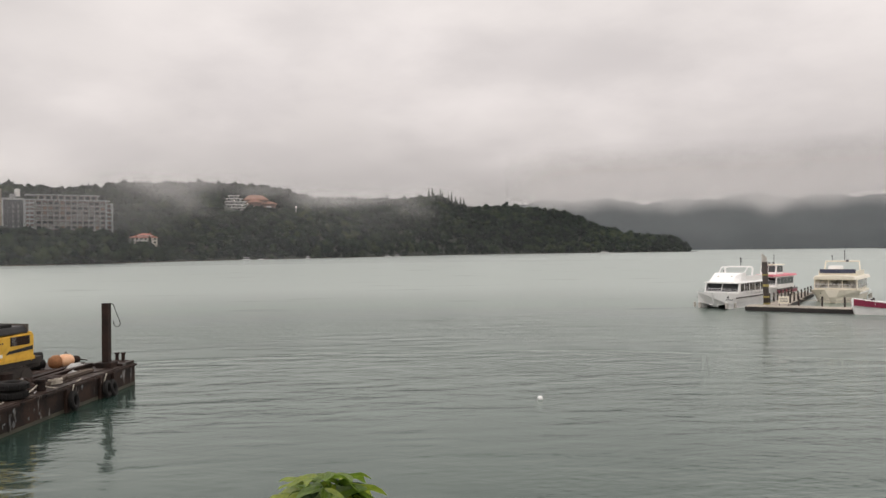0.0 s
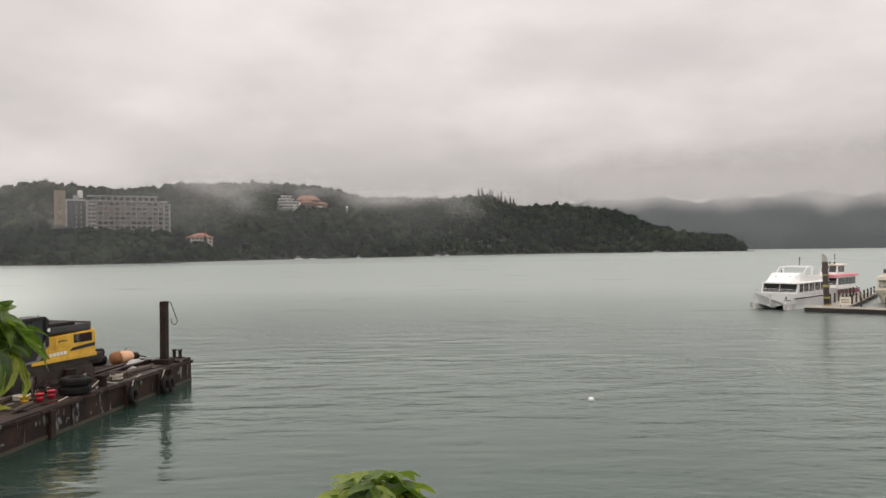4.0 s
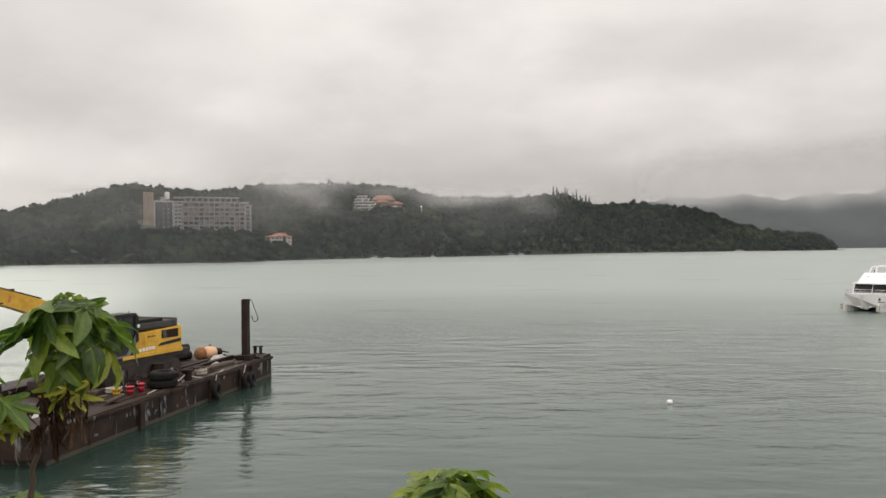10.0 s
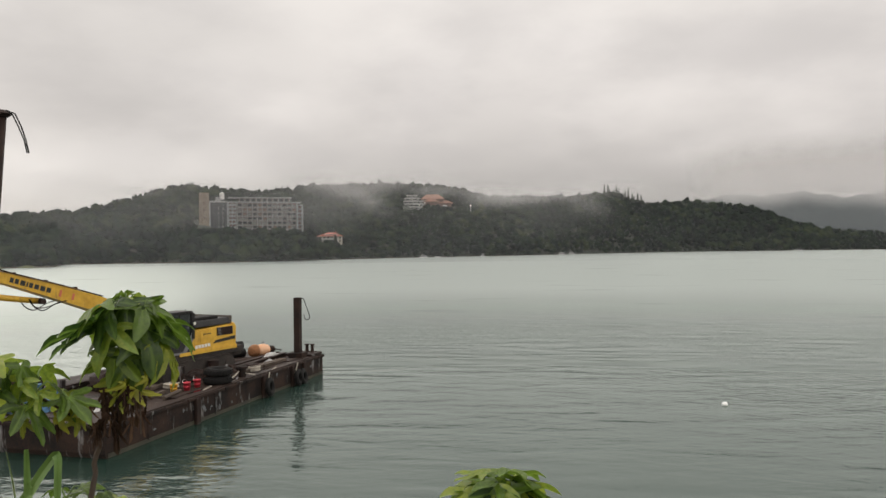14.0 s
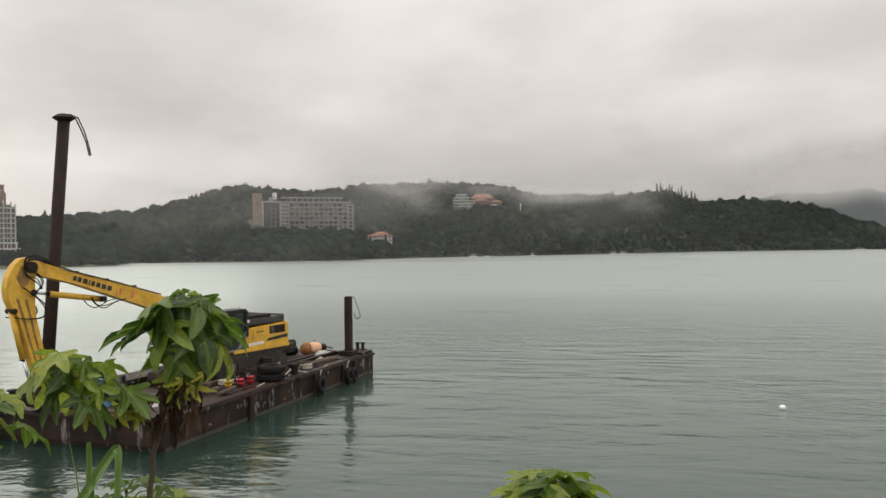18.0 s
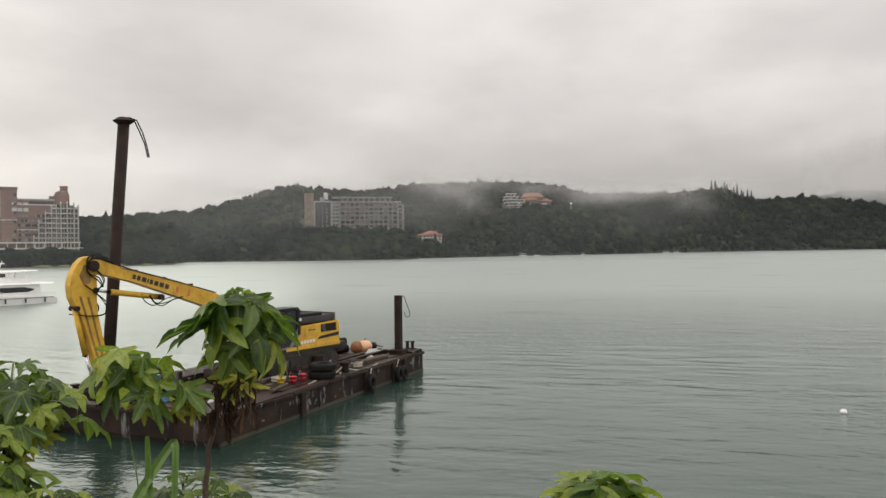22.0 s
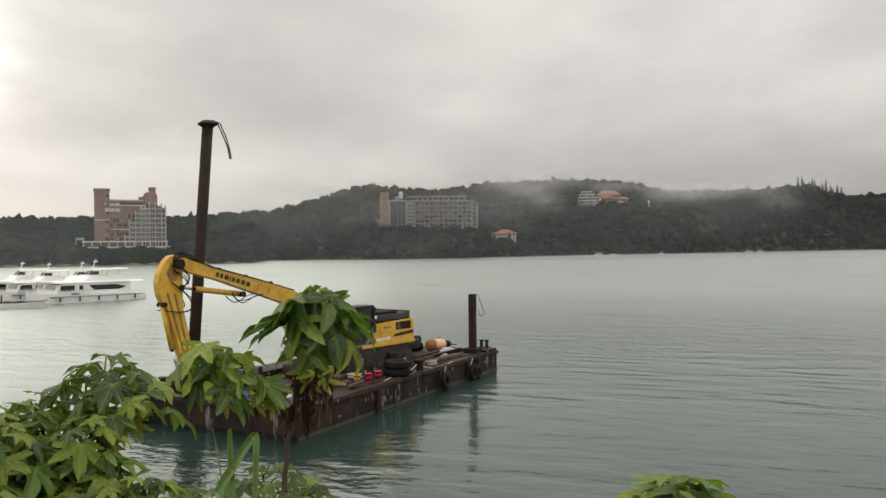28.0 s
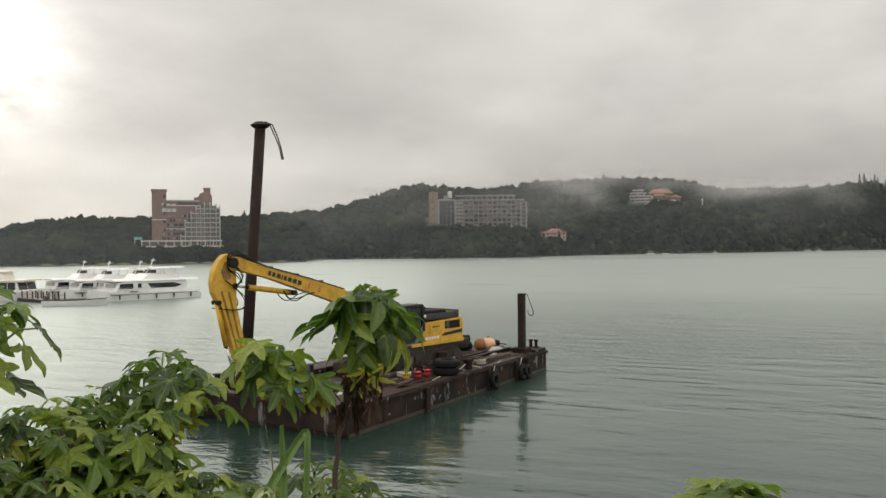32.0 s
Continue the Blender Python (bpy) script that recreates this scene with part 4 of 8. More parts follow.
def build_villa():
    v = thing("lakeside_villa", facing(-18.1, 776, 17.4) @ Matrix.Diagonal((0.92, 0.92, 0.85, 1)), "white lakeside villa with red hipped roofs among trees", "villa")
    block("wall", v, -13, 13, 0, 12, -4, 7.2, OLD_PLASTER, "stained pale plaster walls")
    block("upper_wall", v, -6.5, 8, 2, 11, 7.2, 9.4, WHITE_CONC)
    part("roof", hip_roof(bm_new(), -13, 13, 0, 12, 7.2, 2.6, 1.4), ROOF_RED, v, "red tiled hipped roof")
    part("upper_roof", hip_roof(bm_new(), -6.5, 8, 2, 11, 9.6, 2.4, 1.2), ROOF_RED, v)
    block("balcony", v, -13.5, 4, -1.6, 0, 3.2, 3.7, WHITE_CONC)
    block("balcony_rail", v, -13.5, 4, -1.6, -1.5, 3.7, 4.6, WHITE_CONC)
    me, lit = window_mesh(2.2, 1.7, WINDOW_DARK), window_mesh(1.4, 0.9, LAMP_WHITE)
    for x in (-10.5, -6.5, -2.5, 1.5, 6, 10.5):
        for z in (1.6, 5.4):
            piece("window", me, v, x, -0.05, z)
    block("chimney", v, 5.4, 6.4, 6, 7, 10.5, 13.2, ROOF_RED)
    return v


def build_hill_hotel():
    h = thing("hilltop_hotel", facing(-12.6, 1092, 71.0), "white terraced hotel with orange roofs half hidden by mist", "hotel")
    for i, (x0, x1, z0) in enumerate(((6, 22, -8.4), (3, 27, -4.2), (2, 30, 0), (0, 28, 4.2), (2, 22, 8.4), (5, 18, 12.6))):
        block("storey", h, x0 + 1, x1 - 1, 2, 16, z0, z0 + 3.6, GREY_CONC)
        block("floor_slab", h, x0 - 1, x1 + 1.5, -0.5, 16.5, z0 + 3.6, z0 + 4.2, WHITE_CONC)
        me = window_mesh(1.9, 2.0, WINDOW_DARK)
        for k in range(int((x1 - x0 - 2) / 3.2)):
            piece("window", me, h, x0 + 2.6 + k * 3.2, 1.94, z0 + 1.8)
        for k in range(int((x1 - x0) / 6.4) + 1):
            block("post", h, x0 + k * 6.2, x0 + 0.5 + k * 6.2, -0.3, 0.2, z0, z0 + 3.6, WHITE_CONC)
    for x0, x1, y0, z, rise in ((26, 58, 10, 11.5, 7.0), (30, 50, 4, 7.5, 4.5), (48, 70, 8, 5.5, 4.0)):
        block("wing", h, x0 + 1, x1 - 1, y0, y0 + 14, -4, z, RED_BROWN)
        part("roof", hip_roof(bm_new(), x0, x1, y0, y0 + 14, z, rise, 1.5), ROOF_ORANGE, h, "orange tiled hipped roof")
    block("annex", h, 34, 44, -4, 6, -4, 1.0, WHITE_CONC)
    block("annex", h, 56, 62, 0, 6, -3, 1.5, WHITE_CONC)
    lamp = shared("terrace_lamp", box(bm_new(), (0, 0, 0), (1.2, 0.5, 1.2)), LAMP_WHITE)
    for x, z in ((23, 2), (12, 10.0), (30.2, 5.8)):
        piece("terrace_lamp", lamp, h, x, -0.7, z)
    return h


build_tower_hotel()
build_long_hotel()
build_villa()
build_hill_hotel()


# lamp on a mast beside the hill hotel
def build_mast():
    m = thing("lamp_mast", facing(-7.55, 1070, 60), "white lamp mast on the wooded ridge", "lamp post")
    part("pole", cyl(bm_new(), (0, 0, -6), (0, 0, 10), 0.35, 0.25), WHITE_CONC, m)
    part("lamp_head", box(bm_new(), (0, 0, 10.4), (1.6, 0.8, 1.0), bevel=0.1), LAMP_WHITE, m)


build_mast()

# ---------- single trees on the skyline ----------
PINE = foliage("conifer_needles", (0.016, 0.026, 0.018), (0.038, 0.052, 0.030), (0.05, 0.06, 0.035), 0.3, bump=0.6, bump_scale=1.5, rough=0.8, gloss=0.1)
BARK = surface("bark", (0.05, 0.042, 0.034), (0.11, 0.09, 0.07), rough=0.9, grain=8, patch=1, bump=0.4)


def conifer(m, height, seed, group):
    t = thing("conifer", m, "slender dark conifer standing above the ridge" if "ridge" in group else "dark conifer standing before the villa", "tree", group)
    r = random.Random(seed)
    part("trunk", cyl(bm_new(), (0, 0, -3), (0, 0, height * 0.97), 0.4, 0.06, 8), BARK, t)
    bm = bm_new()
    n = int(height * 1.6)
    for i in range(n):
        k = i / n
        z = height * (0.22 + 0.76 * k)
        for j in range(6):
            if r.random() < 0.2:
                continue
            a = r.uniform(0, 6.283)
            ln = (3.3 * (1 - k) ** 0.7 + 0.7) * r.uniform(0.6, 1.25)
            w = Vector((math.cos(a), math.sin(a), -0.25)) * ln
            s = Vector((-math.sin(a), math.cos(a), 0)) * 0.42 * ln
            b = Vector((0, 0, z))
            q = [bm.verts.new(p) for p in (b, b + w * 0.6 + s, b + w, b + w * 0.6 - s, b + w * 0.5 + Vector((0, 0, 0.45)))]
            bm.faces.new((q[0], q[1], q[4]))
            bm.faces.new((q[1], q[2], q[4]))
            bm.faces.new((q[2], q[3], q[4]))
            bm.faces.new((q[3], q[0], q[4]))
    part("crown", bm, PINE, t)


for i in range(15):
    az = 2.35 + i * 0.215 + 0.05 * math.sin(i * 2.3)
    d, z = crest(az)
    d, z = float(d) - 15, float(hill_z(az, float(d) - 15))
    conifer(pose(*bearing(az, d, z)), (28 + 6 * math.sin(i * 1.7 + 0.6)) - (3 if i > 11 else 0), i, "row of tall conifers on the ridge")


for az, d, hh in ((-17.75, 768, 15), (-18.9, 765, 9), (-17.2, 766, 11)):
    conifer(pose(*bearing(az, d, float(hill_z(az, d)))), hh, 80 + int(hh), "conifers by the villa")


def broad_tree(m, height, spread, seed, label, name="broadleaf_tree", group=""):
    t = thing(name, m, label, "tree", group)
    r = random.Random(seed)
    bm = bm_new()
    cyl(bm, (0, 0, -2), (0.1, 0, height * 0.6), 0.35, 0.18, 8)
    for j in range(5):
        a = j * 1.257 + r.uniform(-0.3, 0.3)
        tube(bm, [(0, 0, height * 0.42), (math.cos(a) * spread * 0.4, math.sin(a) * spread * 0.4, height * 0.66), (math.cos(a) * spread * 0.75, math.sin(a) * spread * 0.75, height * 0.8)], 0.16, 5, 0.05)
    part("trunk", bm, BARK, t)
    rg = np.random.default_rng(seed)
    rows = []
    for j in range(34):
        a, q = r.uniform(0, 6.283), spread * math.sqrt(r.random())
        rows.append((math.cos(a) * q, math.sin(a) * q, height * (0.62 + 0.33 * (1 - (q / spread) ** 2) * r.uniform(0.5, 1.1)), r.uniform(0.6, 1.3), r.uniform(0.45, 0.9)))
    c = crowns("crown", np.array(rows), 2, FOREST, rg, 0.3)
    c.parent = t


for i, (az, dd, hh, sp) in enumerate(((-8.1, 30, 22, 3.6), (-7.6, 18, 15, 4.2), (-14.4, 4, 17, 3.0), (-52.4, 0, 15, 3.4), (-51.4, 0, 13, 2.6), (-53.6, 0, 14, 3.0), (-28.6, 2, 14, 4), (-29.3, 2, 12, 3.4), (-25.2, 4, 15, 3.2), (-20.4, 6, 15, 3.6),
                                    (0.6, 4, 15, 4.0), (6.4, 4, 14, 3.5), (8.6, 4, 14, 5.0), (11.4, 4, 12, 4.6), (-5.2, 4, 14, 3.6), (-45.0, 0, 13, 4), (-40.6, 0, 13, 3.5), (-33.8, 2, 12, 3))):
    d, z = crest(az)
    d = float(d) - dd
    broad_tree(pose(*bearing(az, d, float(hill_z(az, d)) - 1)), hh, sp, 40 + i, "broadleaf tree rising over the wooded skyline", group="single trees on the skyline")


# ---------- small craft and floats along the far shore ----------
BOAT_WHITE = surface("white_boat_paint", (0.78, 0.78, 0.76), (0.90, 0.90, 0.88), rough=0.35, grain=3, patch=0.4, bump=0.03, stain=((0.55, 0.53, 0.48), 1.0, 0.68), streak=True, coat=0.2)
BOAT_DARK = surface("dark_boat_paint", (0.03, 0.035, 0.04), (0.07, 0.075, 0.08), rough=0.5, grain=4, patch=0.5, bump=0.03)
for i, (az, off, w, roof) in enumerate(((-11.15, 6, 9, 1), (-10.1, 14, 7, 0), (-6.72, 8, 5, 1), (-0.8, 7, 10, 1), (-0.1, 9, 8, 1), (15.36, 12, 16, 1), (21.6, 40, 14, 0), (-9.2, 22, 6, 0))):
    d = float(shore_d(az)) - off - 4
    t = thing("moored_boat", facing(az, d, 0), "small white covered boat moored by the far shore" if roof else "low open boat lying off the far shore", "boat", "boats along the far shore")
    bm = bm_new()
    slab(bm, [(-w / 2, 1.0), (-w / 2 + 0.7, -0.3), (w / 2 - 0.4, -0.3), (w / 2, 0.9)], -1.4, 1.4)
    part("hull", bm, BOAT_WHITE if roof or i == 1 else BOAT_DARK, t)
    if roof:
        part("cabin", box(bm_new(), (0.3, 0, 1.7), (w * 0.62, 2.2, 1.5), bevel=0.1), DARK_GREY, t)
        part("canopy", box(bm_new(), (0.3, 0, 2.65), (w * 0.8, 2.8, 0.3), bevel=0.08), BOAT_WHITE, t)
far = thing("moored_boat", facing(33.4, 2500, 0), "low open boat lying off the far shore", "boat", "boats along the far shore")
part("hull", slab(bm_new(), [(-14, 2.6), (-11, -0.3), (13, -0.3), (14, 2.2)], -2, 2), BOAT_DARK, far)
# ---------- barge ----------
RUST = surface("rusty_hull", (0.009, 0.007, 0.0065), (0.040, 0.022, 0.015), rough=0.8, spec=0.25, grain=9, patch=0.9, bump=0.4, spread=(0.4, 0.62), stain=((0.26, 0.25, 0.24), 1.7, 0.585), streak=True)
RUST_DARK = surface("rusty_iron", (0.013, 0.009, 0.008), (0.040, 0.022, 0.016), rough=0.75, spec=0.25, grain=14, patch=1.5, bump=0.3)
DECK = surface("wet_deck_plate", (0.014, 0.009, 0.007), (0.048, 0.030, 0.023), spec=0.2, rough=0.6, grain=6, patch=0.6, bump=0.3, spread=(0.38, 0.64), stain=((0.17, 0.15, 0.13), 1.6, 0.60), per_piece=0.2)
ALGAE = surface("waterline_growth", (0.025, 0.024, 0.016), (0.06, 0.055, 0.034), rough=0.7, grain=10, patch=1.0, bump=0.4)
RUBBER = surface("black_rubber", (0.007, 0.007, 0.007), (0.018, 0.017, 0.016), rough=0.75, spec=0.2, grain=20, patch=2, bump=0.25)
YELLOW = surface("yellow_machine_paint", (0.52, 0.285, 0.022), (0.74, 0.44, 0.045), rough=0.42, grain=5, patch=1.2, bump=0.05, stain=((0.17, 0.09, 0.035), 1.6, 0.585), streak=True)
DIRTY_YELLOW = surface("oily_yellow_paint", (0.16, 0.085, 0.03), (0.34, 0.19, 0.05), rough=0.6, grain=6, patch=1.5, bump=0.1)
DARK_PAINT = surface("charcoal_machine_paint", (0.012, 0.012, 0.013), (0.030, 0.029, 0.028), rough=0.55, spec=0.3, grain=10, patch=1.2, bump=0.08)
STEEL = surface("bright_cylinder_rod", (0.5, 0.5, 0.5), (0.68, 0.68, 0.67), rough=0.25, metal=1.0, grain=20, patch=2, bump=0.02)
TRACK_STEEL = surface("muddy_track_steel", (0.016, 0.013, 0.011), (0.050, 0.040, 0.033), rough=0.8, grain=12, patch=1.2, bump=0.4)
CAB_GLASS = glass("dark_cab_glass", (0.012, 0.016, 0.018))
ROPE = surface("weathered_rope", (0.30, 0.27, 0.22), (0.5, 0.46, 0.39), rough=0.9, grain=40, patch=4, bump=0.5)
WOOD_OLD = surface("weathered_timber", (0.038, 0.028, 0.021), (0.11, 0.082, 0.06), rough=0.85, grain=12, patch=1.5, bump=0.3)
ORANGE = surface("faded_orange_buoy", (0.66, 0.30, 0.13), (0.82, 0.52, 0.33), rough=0.55, grain=7, patch=1.4, bump=0.08)
RED_PLASTIC = surface("red_plastic", (0.50, 0.03, 0.05), (0.66, 0.07, 0.09), rough=0.45, grain=12, patch=3, bump=0.04)
YELLOW_PLASTIC = surface("yellow_plastic", (0.72, 0.36, 0.02), (0.82, 0.47, 0.05), rough=0.45, grain=12, patch=3, bump=0.04)
WHITE_NET = surface("pale_tarpaulin", (0.28, 0.28, 0.27), (0.52, 0.52, 0.50), rough=0.8, grain=10, patch=2, bump=0.5)
BLUE_TARP = surface("blue_tarpaulin", (0.02, 0.07, 0.14), (0.05, 0.15, 0.26), rough=0.6, grain=10, patch=2, bump=0.4)
LETTER = surface("black_lettering", (0.012, 0.012, 0.012), (0.03, 0.03, 0.03), rough=0.5, grain=30, patch=4, bump=0.0)
PALE_LETTER = surface("pale_lettering", (0.7, 0.68, 0.62), (0.8, 0.78, 0.72), rough=0.5, grain=30, patch=4, bump=0.0)
WARN_RED = surface("faded_red_mark", (0.55, 0.12, 0.06), (0.62, 0.18, 0.1), rough=0.5, grain=20, patch=4, bump=0.0)

PUDDLE = glass("rain_puddle", (0.018, 0.014, 0.012), 0.05)
SCRAPE = surface("scraped_primer", (0.028, 0.023, 0.020), (0.17, 0.18, 0.185), rough=0.7, grain=14, patch=4, bump=0.2, spread=(0.44, 0.6))

DECK_Z = 1.3
BARGE = pose(-17.6, 26.3, 0, 0, 0, 85.12)
BL, BW = 20.4, 9.7


def on_deck(x, y, z=DECK_Z, turn=0.0):
    return BARGE @ pose(x, y, z, 0, 0, turn)


def build_barge():
    b = thing("barge", BARGE, "rusty brown steel work barge moored on the lake", "barge")
    bm = bm_new()
    # hull with raked end at the low-x side
    slab(bm, [(0.35, -0.7), (BL, -0.7), (BL, 1.22), (0, 1.22), (0, 0.2)], 0, BW)
    part("hull", bm, RUST, b, "rust-brown hull with pale scrapes")
    bm = bm_new()
    box(bm, (BL / 2 + 0.1, BW / 2, 0.09), (BL - 0.12, BW + 0.012, 0.17))
    part("waterline_growth", bm, ALGAE, b, "olive-brown growth along the waterline")
    # deck plates
    for i in range(8):
        for j in range(3):
            bm = bm_new()
            w, d = BL / 8, BW / 3
            box(bm, ((i + 0.5) * w, (j + 0.5) * d, 1.26), (w - 0.03, d - 0.03, 0.08 + 0.006 * ((i * 5 + j * 3) % 3)))
            part("deck_plate", bm, DECK, b)
    # rubbing strakes and end frames
    rk = random.Random(77)
    for y in (-0.05, BW + 0.05):
        x = 0.0
        while x < BL - 0.3:
            ln = min(BL - x, rk.uniform(0.9, 2.4))
            bm = bm_new()
            box(bm, (x + ln / 2, y + rk.uniform(-0.02, 0.025), 1.18 + rk.uniform(-0.025, 0.02)), (ln - 0.02, 0.1, 0.14), m=Euler((0, rk.uniform(-0.012, 0.012), 0)).to_matrix(), bevel=0.025)
            part("rubbing_strake", bm, RUST_DARK if rk.random() < 0.6 else RUST, b)
            x += ln
    # upright fender posts and a ledge of weed
    for x in (6.1, 12.45, 15.95, 17.5):
        bm = bm_new()
        box(bm, (x, -0.09, 0.55), (0.34, 0.16, 1.25), bevel=0.03)
        part("fender_post", bm, RUST_DARK, b)
    # rain water standing on the plates
    for x, y, w, d in ((5.2, 0.7, 1.1, 0.5), (7.0, 0.55, 1.6, 0.35), (10.4, 0.6, 1.3, 0.4), (13.9, 0.55, 1.9, 0.3), (17.0, 1.5, 1.2, 0.6), (15.0, 3.9, 1.6, 0.9), (2.0, 2.4, 1.5, 1.0), (1.0, 5.2, 0.8, 1.2), (3.6, 1.3, 1.0, 0.6)):
        bm = bm_new()
        n = 14
        k = [rk.uniform(0.6, 1.05) for _ in range(n)]
        lo = [bm.verts.new((x + w * 0.5 * k[i] * math.cos(6.2832 * i / n), y + d * 0.5 * k[i] * math.sin(6.2832 * i / n), 1.30)) for i in range(n)]
        up = [bm.verts.new((v.co.x, v.co.y, 1.312)) for v in lo]
        bm.faces.new(up)
        for i in range(n):
            bm.faces.new((lo[i], lo[(i + 1) % n], up[(i + 1) % n], up[i]))
        part("puddle", bm, PUDDLE, b, "shallow rain puddle")
    for x in (-0.05, BL + 0.05):
        bm = bm_new()
        box(bm, (x, BW / 2, 1.18), (0.1, BW + 0.2, 0.14), bevel=0.02)
        part("end_strake", bm, RUST_DARK, b)
    for i in range(4):
        bm = bm_new()
        box(bm, (2.6 + i * 5.1, -0.012, 0.62), (0.05, 0.024, 1.0))
        part("weld_seam", bm, RUST, b)
    # raised block at the far end
    bm = bm_new()
    box(bm, (19.6, 0.95, 1.37), (1.5, 1.9, 0.14), bevel=0.02)
    part("end_block", bm, RUST, b)
    # long rails on deck
    for y, x0, x1 in ((1.75, 10.6, 18.6), (2.35, 11.5, 18.8), (6.9, 3.5, 18.0)):
        bm = bm_new()
        box(bm, ((x0 + x1) / 2, y, 1.42), (x1 - x0, 0.16, 0.24))
        box(bm, ((x0 + x1) / 2, y, 1.55), (x1 - x0, 0.3, 0.04))
        part("deck_rail", bm, RUST_DARK, b)
    # twin bollards
    for y in (0.95, 0.58):
        bm = bm_new()
        cyl(bm, (20.15, y, 1.4), (20.15, y, 1.86), 0.1)
        cyl(bm, (20.15, y, 1.86), (20.15, y, 1.93), 0.15)
        part("bollard", bm, RUST_DARK, b, smooth=False)
    bm = bm_new()
    box(bm, (20.1, 0.76, 1.45), (0.4, 0.8, 0.06))
    part("bollard_plate", bm, RUST_DARK, b)
    bm = bm_new()
    cyl(bm, (1.0, 8.7, 1.3), (1.0, 8.7, 1.85), 0.14)
    cyl(bm, (1.0, 8.7, 1.85), (1.0, 8.7, 1.92), 0.23)
    part("bollard", bm, RUST_DARK, b)
    for x, y in ((11.2, 0.5), (3.6, 6.6)):
        bm = bm_new()
        cyl(bm, (x, y, 1.3), (x, y, 1.75), 0.2, 0.18)
        cyl(bm, (x, y, 1.75), (x, y, 1.85), 0.26, 0.24)
        part("bollard", bm, RUST, b)
    # short spud: a box column near the end
    bm = bm_new()
    m = Matrix.Translation((18.55, 0.82, 1.2)) @ Euler((radians(-0.4), radians(1.2), 0)).to_matrix().to_4x4()
    s = 0.19
    for x0, x1, y0, y1 in ((-s, s, -s, -s + 0.04), (-s, s, s - 0.04, s), (-s, -s + 0.04, -s + 0.04, s - 0.04), (s - 0.04, s, -s + 0.04, s - 0.04)):
        vs = [Vector((x, y, z)) for z in (0, 3.78) for x, y in ((x0, y0), (x1, y0), (x1, y1), (x0, y1))]
        vv = [bm.verts.new(m @ v) for v in vs]
        for q in ((3, 2, 1, 0), (4, 5, 6, 7), (0, 1, 5, 4), (1, 2, 6, 5), (2, 3, 7, 6), (3, 0, 4, 7)):
            bm.faces.new([vv[k] for k in q])
    part("short_spud", bm, RUST_DARK, b, "square rusty iron spud post")
    bm = bm_new()
    box(bm, (18.55, 0.82, 1.45), (0.9, 0.9, 0.3), bevel=0.03)
    part("spud_collar", bm, RUST, b)
    bm = bm_new()
    hook = [m @ Vector(p) for p in ((0.19, -0.05, 3.72), (0.36, -0.22, 3.7), (0.42, -0.35, 3.3), (0.46, -0.55, 2.75), (0.42, -0.6, 2.5), (0.36, -0.45, 2.38), (0.34, -0.3, 2.5), (0.33, -0.27, 2.75))]
    tube(bm, smooth(hook), 0.022, 6)
    part("hanging_cable", bm, RUBBER, b)
    # tall spud: a leaning round pile with a cap
    bm = bm_new()
    base, top = Vector((4.35, 10.7, -3)), Vector((4.55, 9.2, 14.3))
    cyl(bm, base, top, 0.31, 0.28, 18)
    part("tall_spud", bm, RUST_DARK, b, "tall leaning rusty iron pile", smooth=True)
    bm = bm_new()
    cyl(bm, top, top + Vector((0, 0, 0.14)), 0.34, 0.52, 14)
    cyl(bm, top + Vector((0, 0, 0.14)), top + Vector((0, 0, 0.32)), 0.52, 0.26, 14)
    part("spud_cap", bm, RUST_DARK, b)
    bm = bm_new()
    for k, w in ((0.0, 0.0), (0.16, 0.1)):
        tube(bm, [top + Vector(p) for p in ((0.1, -0.1 - k, 0.32), (0.1, -0.6 - k, 0.12), (0.1, -0.95 - k, -0.5), (0.1, -1.25 - k * 0.6, -1.1), (0.1, -1.42 - w, -1.75))], 0.032, 6)
    part("strap", bm, RUBBER, b, "frayed black strap hanging from the cap")
    bm = bm_new()
    box(bm, (4.38, 10.2, 1.2), (1.4, 1.2, 0.5), bevel=0.03)
    part("spud_guide", bm, RUST, b)
    # worn places on the hull where the paint is scraped to pale primer
    rs = random.Random(12)
    for x, z in [(rs.gauss(7.0, 1.3), rs.uniform(0.35, 1.05)) for _ in range(22)] + [(rs.uniform(1, 19), rs.uniform(0.3, 1.0)) for _ in range(6)]:
        bm = bm_new()
        n, w, hh = 9, rs.uniform(0.04, 0.17), rs.uniform(0.06, 0.22)
        out_ = [(x + w * math.cos(6.2832 * i / n) * rs.uniform(0.4, 1.1), z + hh * math.sin(6.2832 * i / n) * rs.uniform(0.4, 1.1)) for i in range(n)]
        slab(bm, out_, -0.006, 0.01)
        part("scrape", bm, SCRAPE, b)
    # ropes lying and hanging
    for pts in (arc((11.2, 0.3, 1.5), (14.2, 0.1, 1.36), 0.2), arc((8.2, 0.5, 1.34), (7.2, 0.3, 1.34), 0.0), arc((16.4, -0.2, 1.3), (16.0, -0.2, 0.75), 0.0), arc((12.9, -0.2, 1.3), (12.7, -0.2, 0.9), 0.0),
                arc((2.6, 7.0, 1.36), (0.3, 5.2, 1.36), 0.02), arc((0.4, 8.6, 1.4), (1.9, 6.4, 1.36), 0.03), arc((11.0, 0.6, 1.6), (8.9, 0.4, 1.36), 0.1)):
        bm = bm_new()
        tube(bm, pts, 0.03, 6)
        part("rope", bm, ROPE, b)
    return b


barge = build_barge()


